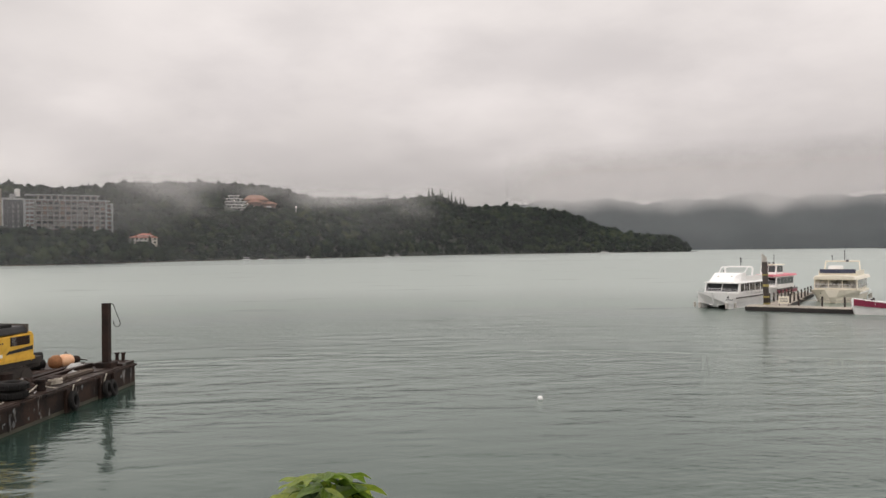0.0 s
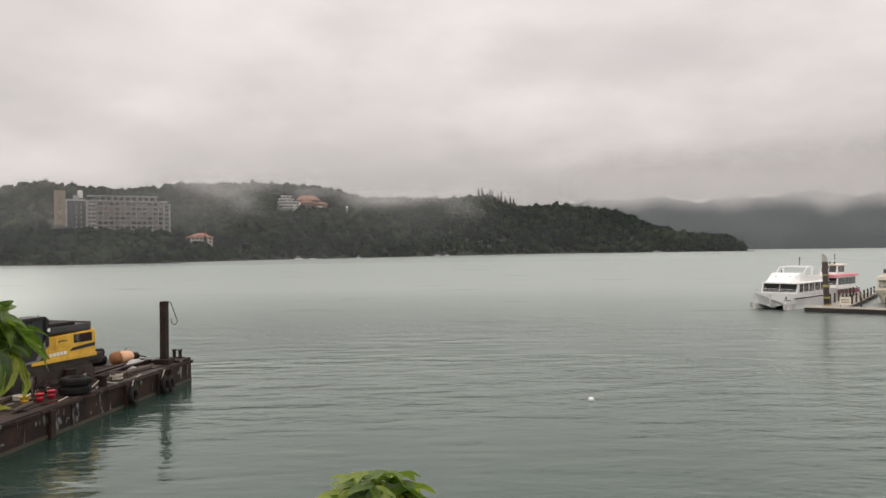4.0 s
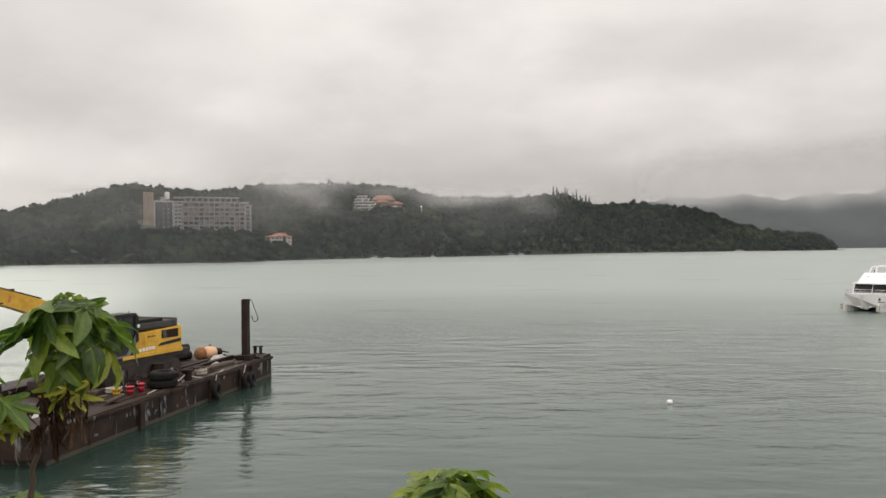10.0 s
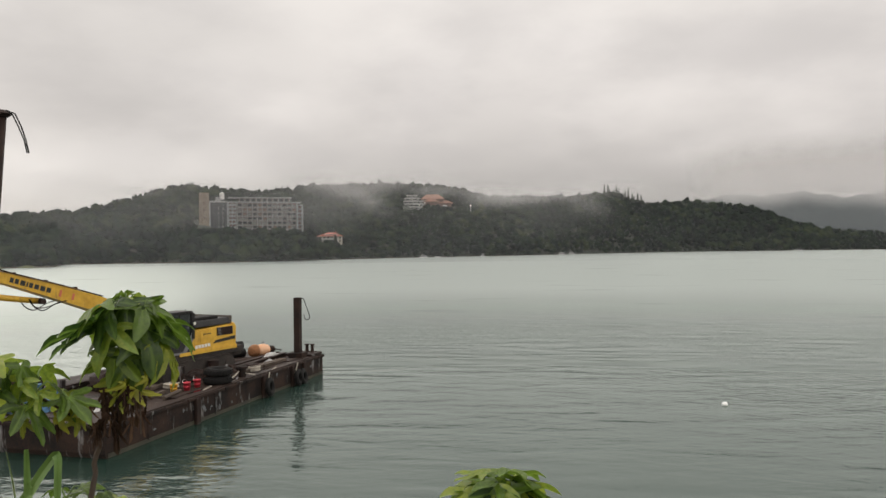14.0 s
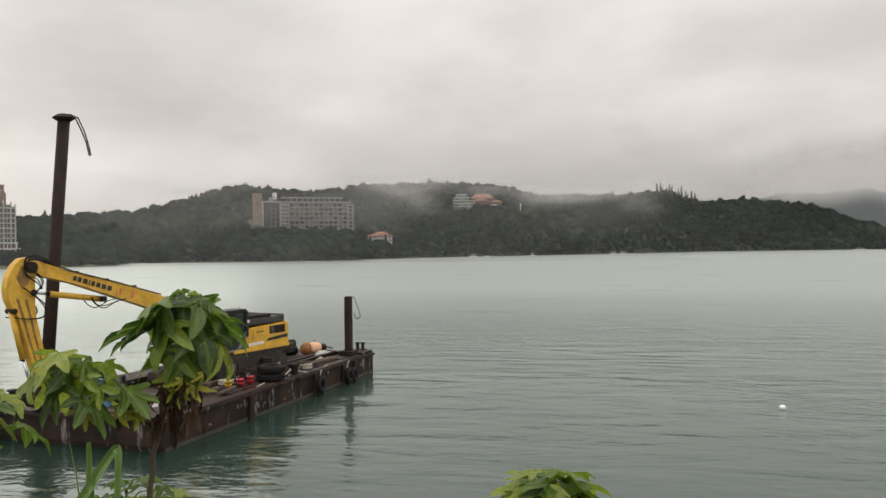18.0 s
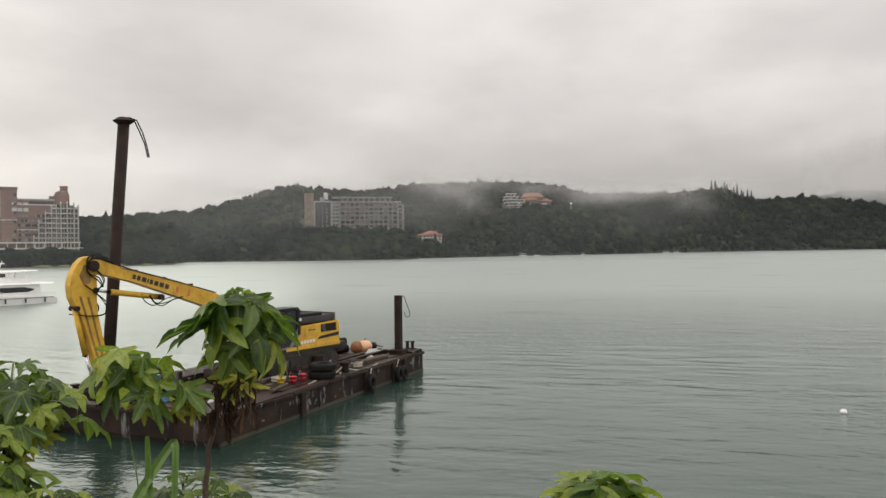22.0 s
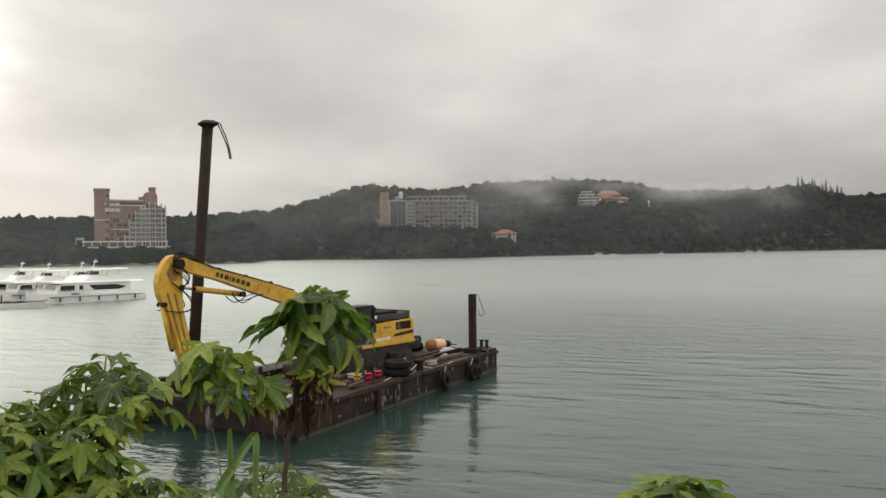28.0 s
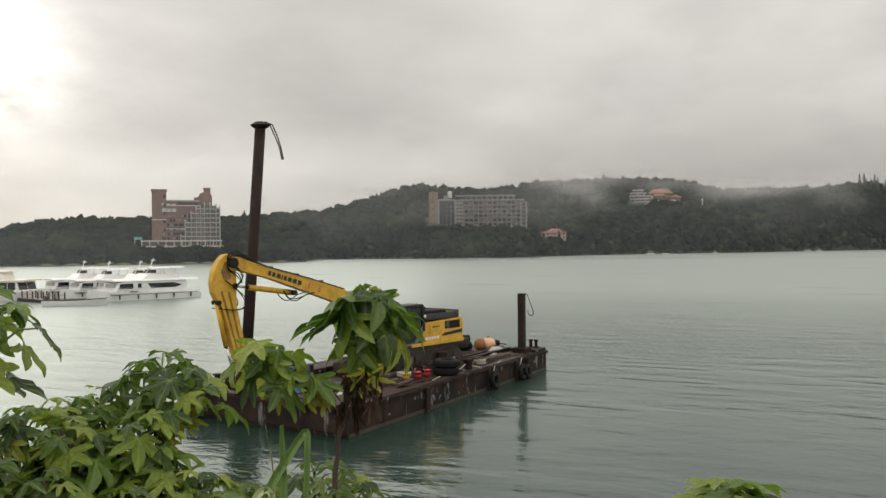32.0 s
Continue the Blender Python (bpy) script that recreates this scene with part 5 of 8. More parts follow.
def build_excavator():
    ex = thing("excavator", on_deck(10.6, 4.2, DECK_Z), "yellow and charcoal tracked excavator parked on the barge", "excavator")
    # machine frame: x ahead (towards the bucket), y to its left, z up
    K = 1.1
    turn = pose(0, 0, 0, 0, 0, 169.4) @ Matrix.Diagonal((K, K, K, 1))
    turn_front = pose(0, 0, 0, 0, 0, 169.4)

    def P(bm):
        bmesh.ops.transform(bm, matrix=turn, verts=bm.verts[:])
        return bm

    def F(bm):
        bmesh.ops.transform(bm, matrix=turn_front, verts=bm.verts[:])
        return bm

    # undercarriage
    for y in (-1.35, 1.35):
        bm = bm_new()
        prof = [(-2.5, 0.45), (-2.3, 0.12), (-1.9, 0.0), (1.9, 0.0), (2.3, 0.12), (2.5, 0.45), (2.3, 0.80), (1.9, 0.90), (-1.9, 0.90), (-2.3, 0.80)]
        slab(bm, prof, y - 0.30, y + 0.30)
        tr = part("track", P(bm), TRACK_STEEL, ex, "mud-covered steel crawler track")
        for i in range(20):
            for z in (0.0, 0.9):
                bm = bm_new()
                box(bm, (-2.0 + i * 0.21, y, z), (0.13, 0.66, 0.05))
                part("shoe", P(bm), TRACK_STEEL, tr)
        for x in (-2.05, 2.05):
            bm = bm_new()
            cyl(bm, (x, y - 0.34, 0.45), (x, y + 0.34, 0.45), 0.33, n=18)
            part("sprocket", P(bm), TRACK_STEEL, tr)
        for i in range(6):
            bm = bm_new()
            cyl(bm, (-1.5 + i * 0.6, y - 0.33, 0.2), (-1.5 + i * 0.6, y + 0.33, 0.2), 0.15, n=12)
            part("roller", P(bm), TRACK_STEEL, tr)
    bm = bm_new()
    box(bm, (0, 0, 0.6), (2.2, 2.3, 0.5), bevel=0.05)
    cyl(bm, (0, 0, 0.8), (0, 0, 1.0), 0.85, n=24)
    part("car_body", P(bm), TRACK_STEEL, ex)
    # upper structure
    bm = bm_new()
    box(bm, (-0.75, 0, 1.06), (5.2, 2.86, 0.3), bevel=0.03)
    part("turntable_frame", P(bm), TRACK_STEEL, ex, "oily black turntable frame")
    for y in (-1.0, 1.0):
        e = 1 if y > 0 else -1
        bm = bm_new()
        slab(bm, [(-2.75, 1.22), (0.95, 1.22), (0.2, 2.16), (0.1, 2.26), (-2.75, 2.36)], y - 0.46, y + 0.46)
        bmesh.ops.bevel(bm, geom=bm.edges[:], offset=0.035, segments=2, affect="EDGES")
        side = part("side_housing", P(bm), YELLOW, ex, "yellow engine side panel")
        bm = bm_new()
        box(bm, (-1.95, y + e * 0.465, 2.06), (1.15, 0.03, 0.40), bevel=0.01)
        part("side_grille", P(bm), RUST, side, "dark brown air grille")
        for i in range(5):
            bm = bm_new()
            box(bm, (-1.95, y + e * 0.485, 1.92 + i * 0.07), (1.08, 0.02, 0.022))
            part("grille_slat", P(bm), RUST_DARK, side)
        bm = bm_new()
        slab(bm, [(-2.7, 1.60), (-1.1, 1.52), (-1.3, 1.66), (-2.7, 1.77)], y + e * 0.462, y + e * 0.478)
        part("black_band", P(bm), DARK_PAINT, side)
        bm = bm_new()
        box(bm, (-0.72, y + e * 0.465, 1.93), (0.92, 0.02, 0.58), bevel=0.008)
        part("side_door", P(bm), YELLOW, side)
        bm = bm_new()
        tube(bm, [(-0.45, y + e * 0.49, 1.96), (-0.45, y + e * 0.49, 2.08)], 0.015, 6)
        part("door_handle", P(bm), DARK_PAINT, side)
        bm = bm_new()
        box(bm, (-0.85, y + e * 0.48, 1.22), (3.9, 0.04, 0.17), bevel=0.012)
        part("sill_strip", P(bm), YELLOW, side)
    # plain marks where the side panel is lettered
    for i in range(5):
        bm = bm_new()
        box(bm, (0.02 - i * 0.21, 1.475, 1.47 + i * 0.006), (0.16, 0.014, 0.15))
        part("model_mark", P(bm), PALE_LETTER, ex)
    for i in range(4):
        bm = bm_new()
        box(bm, (-0.55 - i * 0.12, 1.478, 2.04), (0.08, 0.012, 0.06))
        part("brand_mark", P(bm), LETTER, ex)
    # rounded tail
    bm = bm_new()
    pts = []
    for i in range(13):
        a = radians(-66 + i * 11)
        pts.append((-2.15 - 1.35 * math.cos(a), 1.60 * math.sin(a)))
    rings_ = [[bm.verts.new((x + dx, y * ky, z)) for x, y in pts] for z, dx, ky in ((0.98, 0.1, 0.97), (1.15, 0.0, 1.0), (2.2, -0.03, 1.0), (2.36, 0.06, 0.98), (2.40, 0.16, 0.95))]
    for a_, b_ in zip(rings_, rings_[1:]):
        for i in range(12):
            bm.faces.new((a_[i], a_[i + 1], b_[i + 1], b_[i]))
        bm.faces.new((a_[12], a_[0], b_[0], b_[12]))
    bm.faces.new(rings_[-1])
    bm.faces.new(rings_[0][::-1])
    part("counterweight", P(bm), YELLOW, ex, "rounded yellow counterweight", True)
    bm = bm_new()
    box(bm, (-2.9, 0, 0.86), (1.1, 2.5, 0.34), bevel=0.08)
    part("tail_skirt", P(bm), TRACK_STEEL, ex)
    bm = bm_new()
    box(bm, (-1.35, 0.1, 2.52), (2.6, 2.5, 0.34), bevel=0.1, taper=(0.92, 0.88))
    hood = part("engine_hood", P(bm), DARK_PAINT, ex, "black engine hood")
    bm = bm_new()
    box(bm, (-1.0, 0.7, 2.72), (1.7, 0.9, 0.22), bevel=0.09)
    part("hood_cover", P(bm), RUBBER, hood)
    bm = bm_new()
    slab(bm, [(-2.65, 2.4), (-2.6, 2.4), (-2.6, 2.76), (-2.65, 2.76)], -1.3, 1.3)
    part("rear_guard", P(bm), DUSTY, hood, "dusty grey-brown guard plate")
    bm = bm_new()
    box(bm, (-1.4, -1.2, 2.78), (2.4, 0.05, 0.16))
    part("side_guard", P(bm), DUSTY, hood)
    for x in (-1.75, -0.75):
        bm = bm_new()
        tube(bm, [(x, -0.9, 2.6), (x, -0.9, 3.08)], 0.022, 6)
        part("handrail_post", P(bm), DARK_PAINT, hood)
    # cab: pillars, roof and panes
    bm = bm_new()
    slab(bm, [(0.2, 1.22), (2.05, 1.22), (2.2, 1.5), (2.15, 2.0), (0.42, 2.0)], 0.52, 1.48)
    bmesh.ops.bevel(bm, geom=bm.edges[:], offset=0.04, segments=2, affect="EDGES")
    cab = part("cab", P(bm), DARK_PAINT, ex, "charcoal operator cab with dark windows")
    bm = bm_new()
    slab(bm, [(0.16, 3.06), (1.86, 3.06), (1.80, 3.2), (0.22, 3.22)], 0.5, 1.5)
    bmesh.ops.bevel(bm, geom=bm.edges[:], offset=0.04, segments=2, affect="EDGES")
    part("cab_roof", P(bm), DARK_PAINT, cab)
    for y in (0.56, 1.44):
        for a_, b_, w in (((0.24, 1.9), (0.24, 3.1), 0.13), ((1.05, 1.95), (1.05, 3.1), 0.05), ((2.12, 1.95), (1.80, 3.1), 0.05)):
            bm = bm_new()
            tube(bm, [(a_[0], y, a_[1]), (b_[0], y, b_[1])], w, 6)
            part("pillar", P(bm), DARK_PAINT, cab)
        bm = bm_new()
        slab(bm, [(0.3, 1.98), (2.1, 1.98), (1.8, 3.08), (0.3, 3.08)], y - 0.012, y + 0.012)
        part("window", P(bm), CAB_GLASS, cab)
    bm = bm_new()
    slab(bm, [(2.12, 2.0), (2.15, 2.0), (1.84, 3.08), (1.81, 3.08)], 0.56, 1.44)
    part("windscreen", P(bm), CAB_GLASS, cab)
    bm = bm_new()
    slab(bm, [(0.18, 2.0), (0.21, 2.0), (0.21, 3.06), (0.18, 3.06)], 0.56, 1.44)
    part("rear_window", P(bm), CAB_GLASS, cab)
    bm = bm_new()
    slab(bm, [(0.2, 1.9), (0.75, 1.24), (1.9, 1.24), (1.9, 1.32), (0.9, 1.36), (0.45, 1.98), (0.2, 2.5)], 1.482, 1.498)
    part("grey_swoosh", P(bm), DARK_GREY_PAINT, cab, "mid-grey curved cab stripe")
    bm = bm_new()
    cyl(bm, (0.24, 1.57, 2.62), (0.24, 1.60, 2.62), 0.08, n=16)
    part("cab_disc", P(bm), PALE_LETTER, cab)

    # boom, arm and bucket in the machine's middle plane
    def limb(outline, w, bev=0.03):
        bm = bm_new()
        slab(bm, outline, -w / 2, w / 2)
        bmesh.ops.bevel(bm, geom=bm.edges[:], offset=bev, segments=2, affect="EDGES")
        return F(bm)

    boom = part("boom", limb([(0.4, 1.55), (0.9, 1.4), (3.3, 3.05), (5.4, 3.95), (6.9, 4.46), (9.2, 5.24), (10.9, 5.70), (11.35, 5.74), (11.5, 6.0), (11.3, 6.25), (10.9, 6.27), (9.2, 5.70), (6.9, 5.12), (4.7, 4.5), (2.9, 3.85), (1.2, 2.8)], 0.55), YELLOW, ex, "long yellow boom")
    ang = math.atan2(5.70 - 5.12, 9.2 - 6.9)
    bm = bm_new()
    box(bm, (7.9, 0, 5.385), (4.2, 0.60, 0.03), m=Euler((0, -ang, 0)).to_matrix())
    part("top_plate", F(bm), DIRTY_YELLOW, boom, "grimy top plate")
    for x in (6.1, 7.6, 9.1):
        bm = bm_new()
        box(bm, (x, 0.15, 5.385 + (x - 7.9) * math.tan(ang) + 0.06), (0.16, 0.14, 0.1))
        part("pipe_clamp", F(bm), RUST_DARK, boom)
    for y in (0.1, 0.2):
        bm = bm_new()
        tube(bm, [(4.6, y, 4.53), (6.9, y, 5.18), (9.2, y, 5.77), (10.6, y, 6.22)], 0.026, 6)
        part("hydraulic_pipe", F(bm), RUST_DARK, boom)
    arm = part("arm", limb([(11.0, 6.2), (11.28, 6.42), (11.6, 6.36), (11.88, 6.08), (12.1, 5.65), (12.2, 5.2), (12.14, 4.7), (11.96, 4.35), (11.7, 4.0), (11.0, 1.5), (10.72, 1.3), (10.38, 1.45), (10.98, 4.0), (11.04, 4.5), (11.0, 5.0), (11.02, 5.6)], 0.42), YELLOW, ex, "yellow dipper arm")
    bm = bm_new()
    slab(bm, [(11.36, 4.7), (11.45, 4.7), (10.76, 1.9), (10.70, 1.9)], 0.212, 0.235)
    part("arm_rib", F(bm), DIRTY_YELLOW, arm, "dirty brown stiffening rib")
    bm = bm_new()
    slab(bm, [(11.72, 4.75), (11.82, 4.75), (11.62, 4.1), (10.98, 1.9), (10.92, 1.9), (11.52, 4.1)], 0.212, 0.228)
    part("arm_rib", F(bm), DIRTY_YELLOW, arm)
    bm = bm_new()
    slab(bm, [(11.3, 6.1), (11.6, 6.05), (11.8, 5.6), (11.6, 5.2), (11.3, 5.3)], 0.212, 0.226)
    part("pivot_cheek", F(bm), DIRTY_YELLOW, arm, "grimy cheek plate at the arm pivot")
    for a_, b_, rod, r, own in (((7.8, 4.50), (10.28, 4.86), False, 0.13, boom), ((10.28, 4.86), (11.0, 4.96), True, 0.07, boom), ((11.9, 4.25), (11.44, 2.25), False, 0.115, arm), ((11.44, 2.25), (11.06, 1.0), True, 0.065, arm)):
        bm = bm_new()
        cyl(bm, (a_[0], 0, a_[1]), (b_[0], 0, b_[1]), r, n=16)
        part("cylinder_rod" if rod else "hydraulic_cylinder", F(bm), STEEL if rod else YELLOW, own, "polished steel rod" if rod else "yellow hydraulic cylinder", True)
    for x, z in ((10.28, 4.86), (11.44, 2.25)):
        bm = bm_new()
        ring(bm, (x, 0, z), (1, 0, 0.17) if z > 4 else (0.28, 0, 1), 0.10, 0.03, 16, 6)
        part("gland_ring", F(bm), RUST_DARK, boom if z > 4 else arm)
    for y in (-0.42, 0.42):
        bm = bm_new()
        cyl(bm, (0.95, y, 1.45), (2.3, y, 2.5), 0.14, n=14)
        part("hydraulic_cylinder", F(bm), YELLOW, boom, "", True)
        bm = bm_new()
        cyl(bm, (2.3, y, 2.5), (3.5, y, 3.5), 0.08, n=12)
        part("cylinder_rod", F(bm), STEEL, boom, "", True)
    for x, z, r, w in ((11.2, 6.0, 0.24, 0.36), (10.6, 1.5, 0.14, 0.34), (11.9, 4.25, 0.11, 0.26), (11.08, 4.96, 0.13, 0.28), (7.8, 4.50, 0.13, 0.3)):
        bm = bm_new()
        cyl(bm, (x, -w, z), (x, w, z), r, n=18)
        part("pivot_pin", F(bm), RUST_DARK, arm)
    for y in (0.3, 0.36, -0.3):
        o = (abs(y) - 0.33) * 2.0
        for pts in ([(10.3, y, 6.1), (10.8, y, 6.36 + o), (11.2, y, 6.38 + o), (11.5, y, 6.1), (11.45, y, 5.7), (11.0, y, 5.45 + o), (10.8, y, 5.1)],
                    [(10.6, y, 6.2), (11.0, y, 6.46 + o), (11.4, y, 6.42), (11.5, y, 6.05), (11.0, y, 5.75), (10.75, y, 5.3 + o), (11.2, y, 4.9)],
                    [(11.6, y, 5.2), (11.0, y, 4.75), (10.62, y, 4.3 + o), (10.75, y, 3.95), (11.3, y, 3.9), (11.95, y, 4.0)],
                    [(8.5, y, 4.62), (8.25, y, 4.28), (7.8, y, 4.16 + o), (7.2, y, 4.36), (6.7, y, 4.45)]):
            bm = bm_new()
            tube(bm, smooth(pts), 0.024, 6)
            part("hydraulic_hose", F(bm), RUBBER, arm)
    # bucket
    bm = bm_new()
    slab(bm, [(10.1, 1.35), (10.7, 1.55), (11.15, 1.1), (11.25, 0.65), (11.0, 0.2), (10.4, 0.0), (9.75, 0.08), (9.8, 0.18), (10.3, 0.18), (10.7, 0.36), (10.75, 0.72), (10.3, 1.0)], -0.5, 0.5)
    bk = part("bucket", F(bm), RUST_DARK, ex, "rusty digging bucket resting on the deck")
    for i in range(5):
        bm = bm_new()
        box(bm, (9.62, -0.4 + i * 0.2, 0.12), (0.28, 0.09, 0.08), taper=(0.8, 0.8))
        part("tooth", F(bm), RUST_DARK, bk)
    # plain dark and red marks on the boom's side in place of its lettering
    x = 9.35
    for w in (0.20, 0.22, 0.28, 0.09, 0.22, 0.26, 0.28, 0.26):
        x -= w / 2
        bm = bm_new()
        box(bm, (x, 0.279, 5.46 + (x - 9.2) * 0.296), (w * 0.82, 0.012, 0.21), m=Euler((0, -0.288, 0)).to_matrix())
        part("brand_mark", F(bm), LETTER, boom)
        x -= w / 2 + 0.02
    for x in (6.95, 6.3):
        bm = bm_new()
        box(bm, (x, 0.279, 5.46 + (x - 9.2) * 0.296), (0.12, 0.012, 0.30), m=Euler((0, -ang, 0)).to_matrix())
        part("warning_mark", F(bm), WARN_RED, boom)
    return ex


DUSTY = surface("dusty_guard_steel", (0.075, 0.065, 0.055), (0.15, 0.13, 0.11), rough=0.75, grain=9, patch=2, bump=0.15)
DARK_GREY_PAINT = surface("mid_grey_machine_paint", (0.13, 0.13, 0.135), (0.22, 0.22, 0.22), rough=0.5, grain=8, patch=1.5, bump=0.05)
build_excavator()
# ---------- loose things on the barge ----------
def tyre(m, big, small, label, squash=0.9):
    t = thing("tyre", m, label, "tyre", "old tyres on the barge")
    part("tread", ring(bm_new(), (0, 0, 0), (0, 0, 1), big, small, 28, 10, squash), RUBBER, t, "", True)
    bm = bm_new()
    for i in range(28):
        a = 6.28318 * i / 28
        box(bm, ((big + small * 0.93) * math.cos(a), (big + small * 0.93) * math.sin(a), 0), (small * 0.25, 0.07, small * squash * 1.1), m=Euler((0, 0, a)).to_matrix())
    tagged(part("lug", bm, RUBBER, t), kind="stuff")
    return t


for k in range(2):
    tyre(on_deck(9.15, 0.72, DECK_Z + 0.2 + k * 0.39, 17 * k) @ pose(0.03 * k, -0.02 * k, 0, 1.5 * k, 0, 0), 0.50, 0.2, "large black tyre stacked on the barge deck", 1.0)
tyre(on_deck(0.75, 8.75, DECK_Z + 0.2), 0.52, 0.19, "large black tyre lying round a bollard")
for x, z, tilt in ((12.75, 0.52, 82), (16.3, 0.45, 84), (17.0, 0.38, 78), (0.0, 0.6, 0)):
    if tilt:
        tyre(on_deck(x, -0.28, z) @ pose(0, 0, 0, tilt, 0, 8), 0.36, 0.14, "black tyre fender hanging on the barge side")
tyre(on_deck(-0.22, 9.0, 0.55) @ pose(0, 0, 0, 0, 86, 0), 0.38, 0.15, "black tyre fender hanging on the barge side")
tyre(on_deck(-0.2, 9.55, 0.35) @ pose(0, 0, 0, 20, 80, 0), 0.38, 0.15, "black tyre fender hanging on the barge side")


def pail(m, mat, colour):
    t = thing("pail", m @ Matrix.Diagonal((0.82, 0.82, 0.82, 1)), colour + " plastic pail standing on the barge deck", "bucket", "plastic pails on the barge")
    bm = bm_new()
    prof = [(0.0, 0.0), (0.17, 0.0), (0.21, 0.42), (0.225, 0.42), (0.225, 0.46), (0.195, 0.46), (0.16, 0.05), (0.0, 0.05)]
    rows = []
    for r, z in prof:
        rows.append([bm.verts.new((max(r, 0.001) * math.cos(6.28318 * i / 16), max(r, 0.001) * math.sin(6.28318 * i / 16), z)) for i in range(16)])
    for a, b in zip(rows, rows[1:]):
        for i in range(16):
            bm.faces.new((a[i], a[(i + 1) % 16], b[(i + 1) % 16], b[i]))
    part("body", bm, mat, t, "", True)
    part("bail", tube(bm_new(), [(0.22 * math.cos(a), 0.22 * math.sin(a) * 0.3 + 0.12, 0.42 + 0.2 * math.sin(a)) for a in [math.pi * k / 8 for k in range(9)]], 0.008, 5), STEEL, t)
    part("label_band", ring(bm_new(), (0, 0, 0.24), (0, 0, 1), 0.19, 0.012, 16, 4, 5), RED_PLASTIC if mat is RED_PLASTIC else YELLOW_PLASTIC, t)


pail(on_deck(6.5, 1.42, DECK_Z + 0.01), YELLOW_PLASTIC, "yellow")
pail(on_deck(7.15, 1.15, DECK_Z + 0.01), RED_PLASTIC, "red")
pail(on_deck(7.95, 1.10, DECK_Z + 0.01), RED_PLASTIC, "red")


def build_buoy_drum():
    d = thing("marker_buoy", on_deck(18.0, 3.3, DECK_Z + 0.42, -33), "faded orange and rusty marker buoy lying on the barge", "buoy")

    def turned(prof, n=20):
        bm = bm_new()
        rows = [[bm.verts.new((x, r * math.cos(6.28318 * i / n), r * math.sin(6.28318 * i / n))) for i in range(n)] for x, r in prof]
        for p, q in zip(rows, rows[1:]):
            for i in range(n):
                bm.faces.new((p[i], p[(i + 1) % n], q[(i + 1) % n], q[i]))
        bm.faces.new(rows[0])
        bm.faces.new(rows[-1][::-1])
        return bm

    part("float_body", turned([(0.02, 0.2), (0.05, 0.33), (0.25, 0.39), (0.5, 0.38), (0.72, 0.31), (0.8, 0.22)]), ORANGE, d, "faded orange bulging drum", True)
    part("rusty_end", turned([(-0.55, 0.12), (-0.5, 0.28), (-0.3, 0.40), (-0.08, 0.40), (0.02, 0.32), (0.03, 0.2)]), surface("orange_rust", (0.20, 0.08, 0.03), (0.34, 0.16, 0.065), rough=0.8, grain=10, patch=2, bump=0.3), d, "rust-orange rounded end", True)
    part("tail", turned([(0.8, 0.2), (0.98, 0.24), (1.15, 0.2), (1.2, 0.1)]), RUST, d)
    part("stem", cyl(bm_new(), (1.18, 0, 0.0), (1.7, 0, -0.12), 0.04, 0.03, 8), RUST_DARK, d)
    part("lifting_eye", ring(bm_new(), (0.4, 0, 0.42), (0, 1, 0), 0.07, 0.02, 12, 6), RUST_DARK, d)
    b = thing("pipe_bundle", on_deck(17.0, 4.9, DECK_Z + 0.28, -30), "black rubber pipes lying on the deck", "pipe")
    for i, (y, z) in enumerate(((0, 0), (0.5, 0.02), (0.25, 0.42))):
        part("pipe", cyl(bm_new(), (-1.4, y, z), (1.3, y + 0.05, z), 0.26, 0.26, 14), RUBBER, b)


build_buoy_drum()


def heap(name, m, mat, label, category, size, seed, n=3):
    """A crumpled sheet over things: a lumpy low mound."""
    bm = bm_new()
    bmesh.ops.create_icosphere(bm, subdivisions=n, radius=1.0)
    for v in bm.verts:
        k = 1 + 0.35 * noise.noise(v.co * 2.3 + Vector((seed, 0, 0))) + 0.15 * noise.noise(v.co * 6 + Vector((0, seed, 0)))
        v.co = Vector((v.co.x * size[0] * k, v.co.y * size[1] * k, max(v.co.z, -0.15) * size[2] * k + 0.15 * size[2]))
    o = obj(name, bm, mat)
    o.matrix_basis = m
    return tagged(o, label, category)


heap("plastic_sheet", on_deck(17.5, 2.1, DECK_Z), WHITE_NET, "crumpled pale grey plastic sheet on the deck", "sheet", (1.0, 0.42, 0.34), 3)
heap("plastic_sheet", on_deck(16.2, 1.6, DECK_Z), WHITE_NET, "crumpled pale grey plastic sheet on the deck", "sheet", (0.4, 0.22, 0.16), 8)
heap("blue_tarpaulin", on_deck(2.4, 4.6, DECK_Z), BLUE_TARP, "crumpled blue tarpaulin over stores on the barge", "tarpaulin", (1.2, 0.8, 0.6), 5)
heap("blue_tarpaulin", on_deck(1.3, 6.2, DECK_Z), BLUE_TARP, "crumpled blue tarpaulin over stores on the barge", "tarpaulin", (0.6, 0.5, 0.5), 15)
heap("chain_mound", on_deck(13.4, 1.3, DECK_Z), RUST_DARK, "heap of rusty chain and scrap on the deck", "scrap", (0.9, 0.4, 0.3), 21)
heap("chain_mound", on_deck(12.0, 1.9, DECK_Z), RUST, "heap of rusty chain and scrap on the deck", "scrap", (0.7, 0.5, 0.45), 27)
heap("chain_mound", on_deck(9.9, 2.6, DECK_Z), RUST_DARK, "heap of rusty chain and scrap on the deck", "scrap", (0.9, 0.6, 0.5), 29)
heap("chain_mound", on_deck(7.0, 5.4, DECK_Z), RUST_DARK, "heap of rusty chain and scrap on the deck", "scrap", (1.1, 0.7, 0.7), 33)
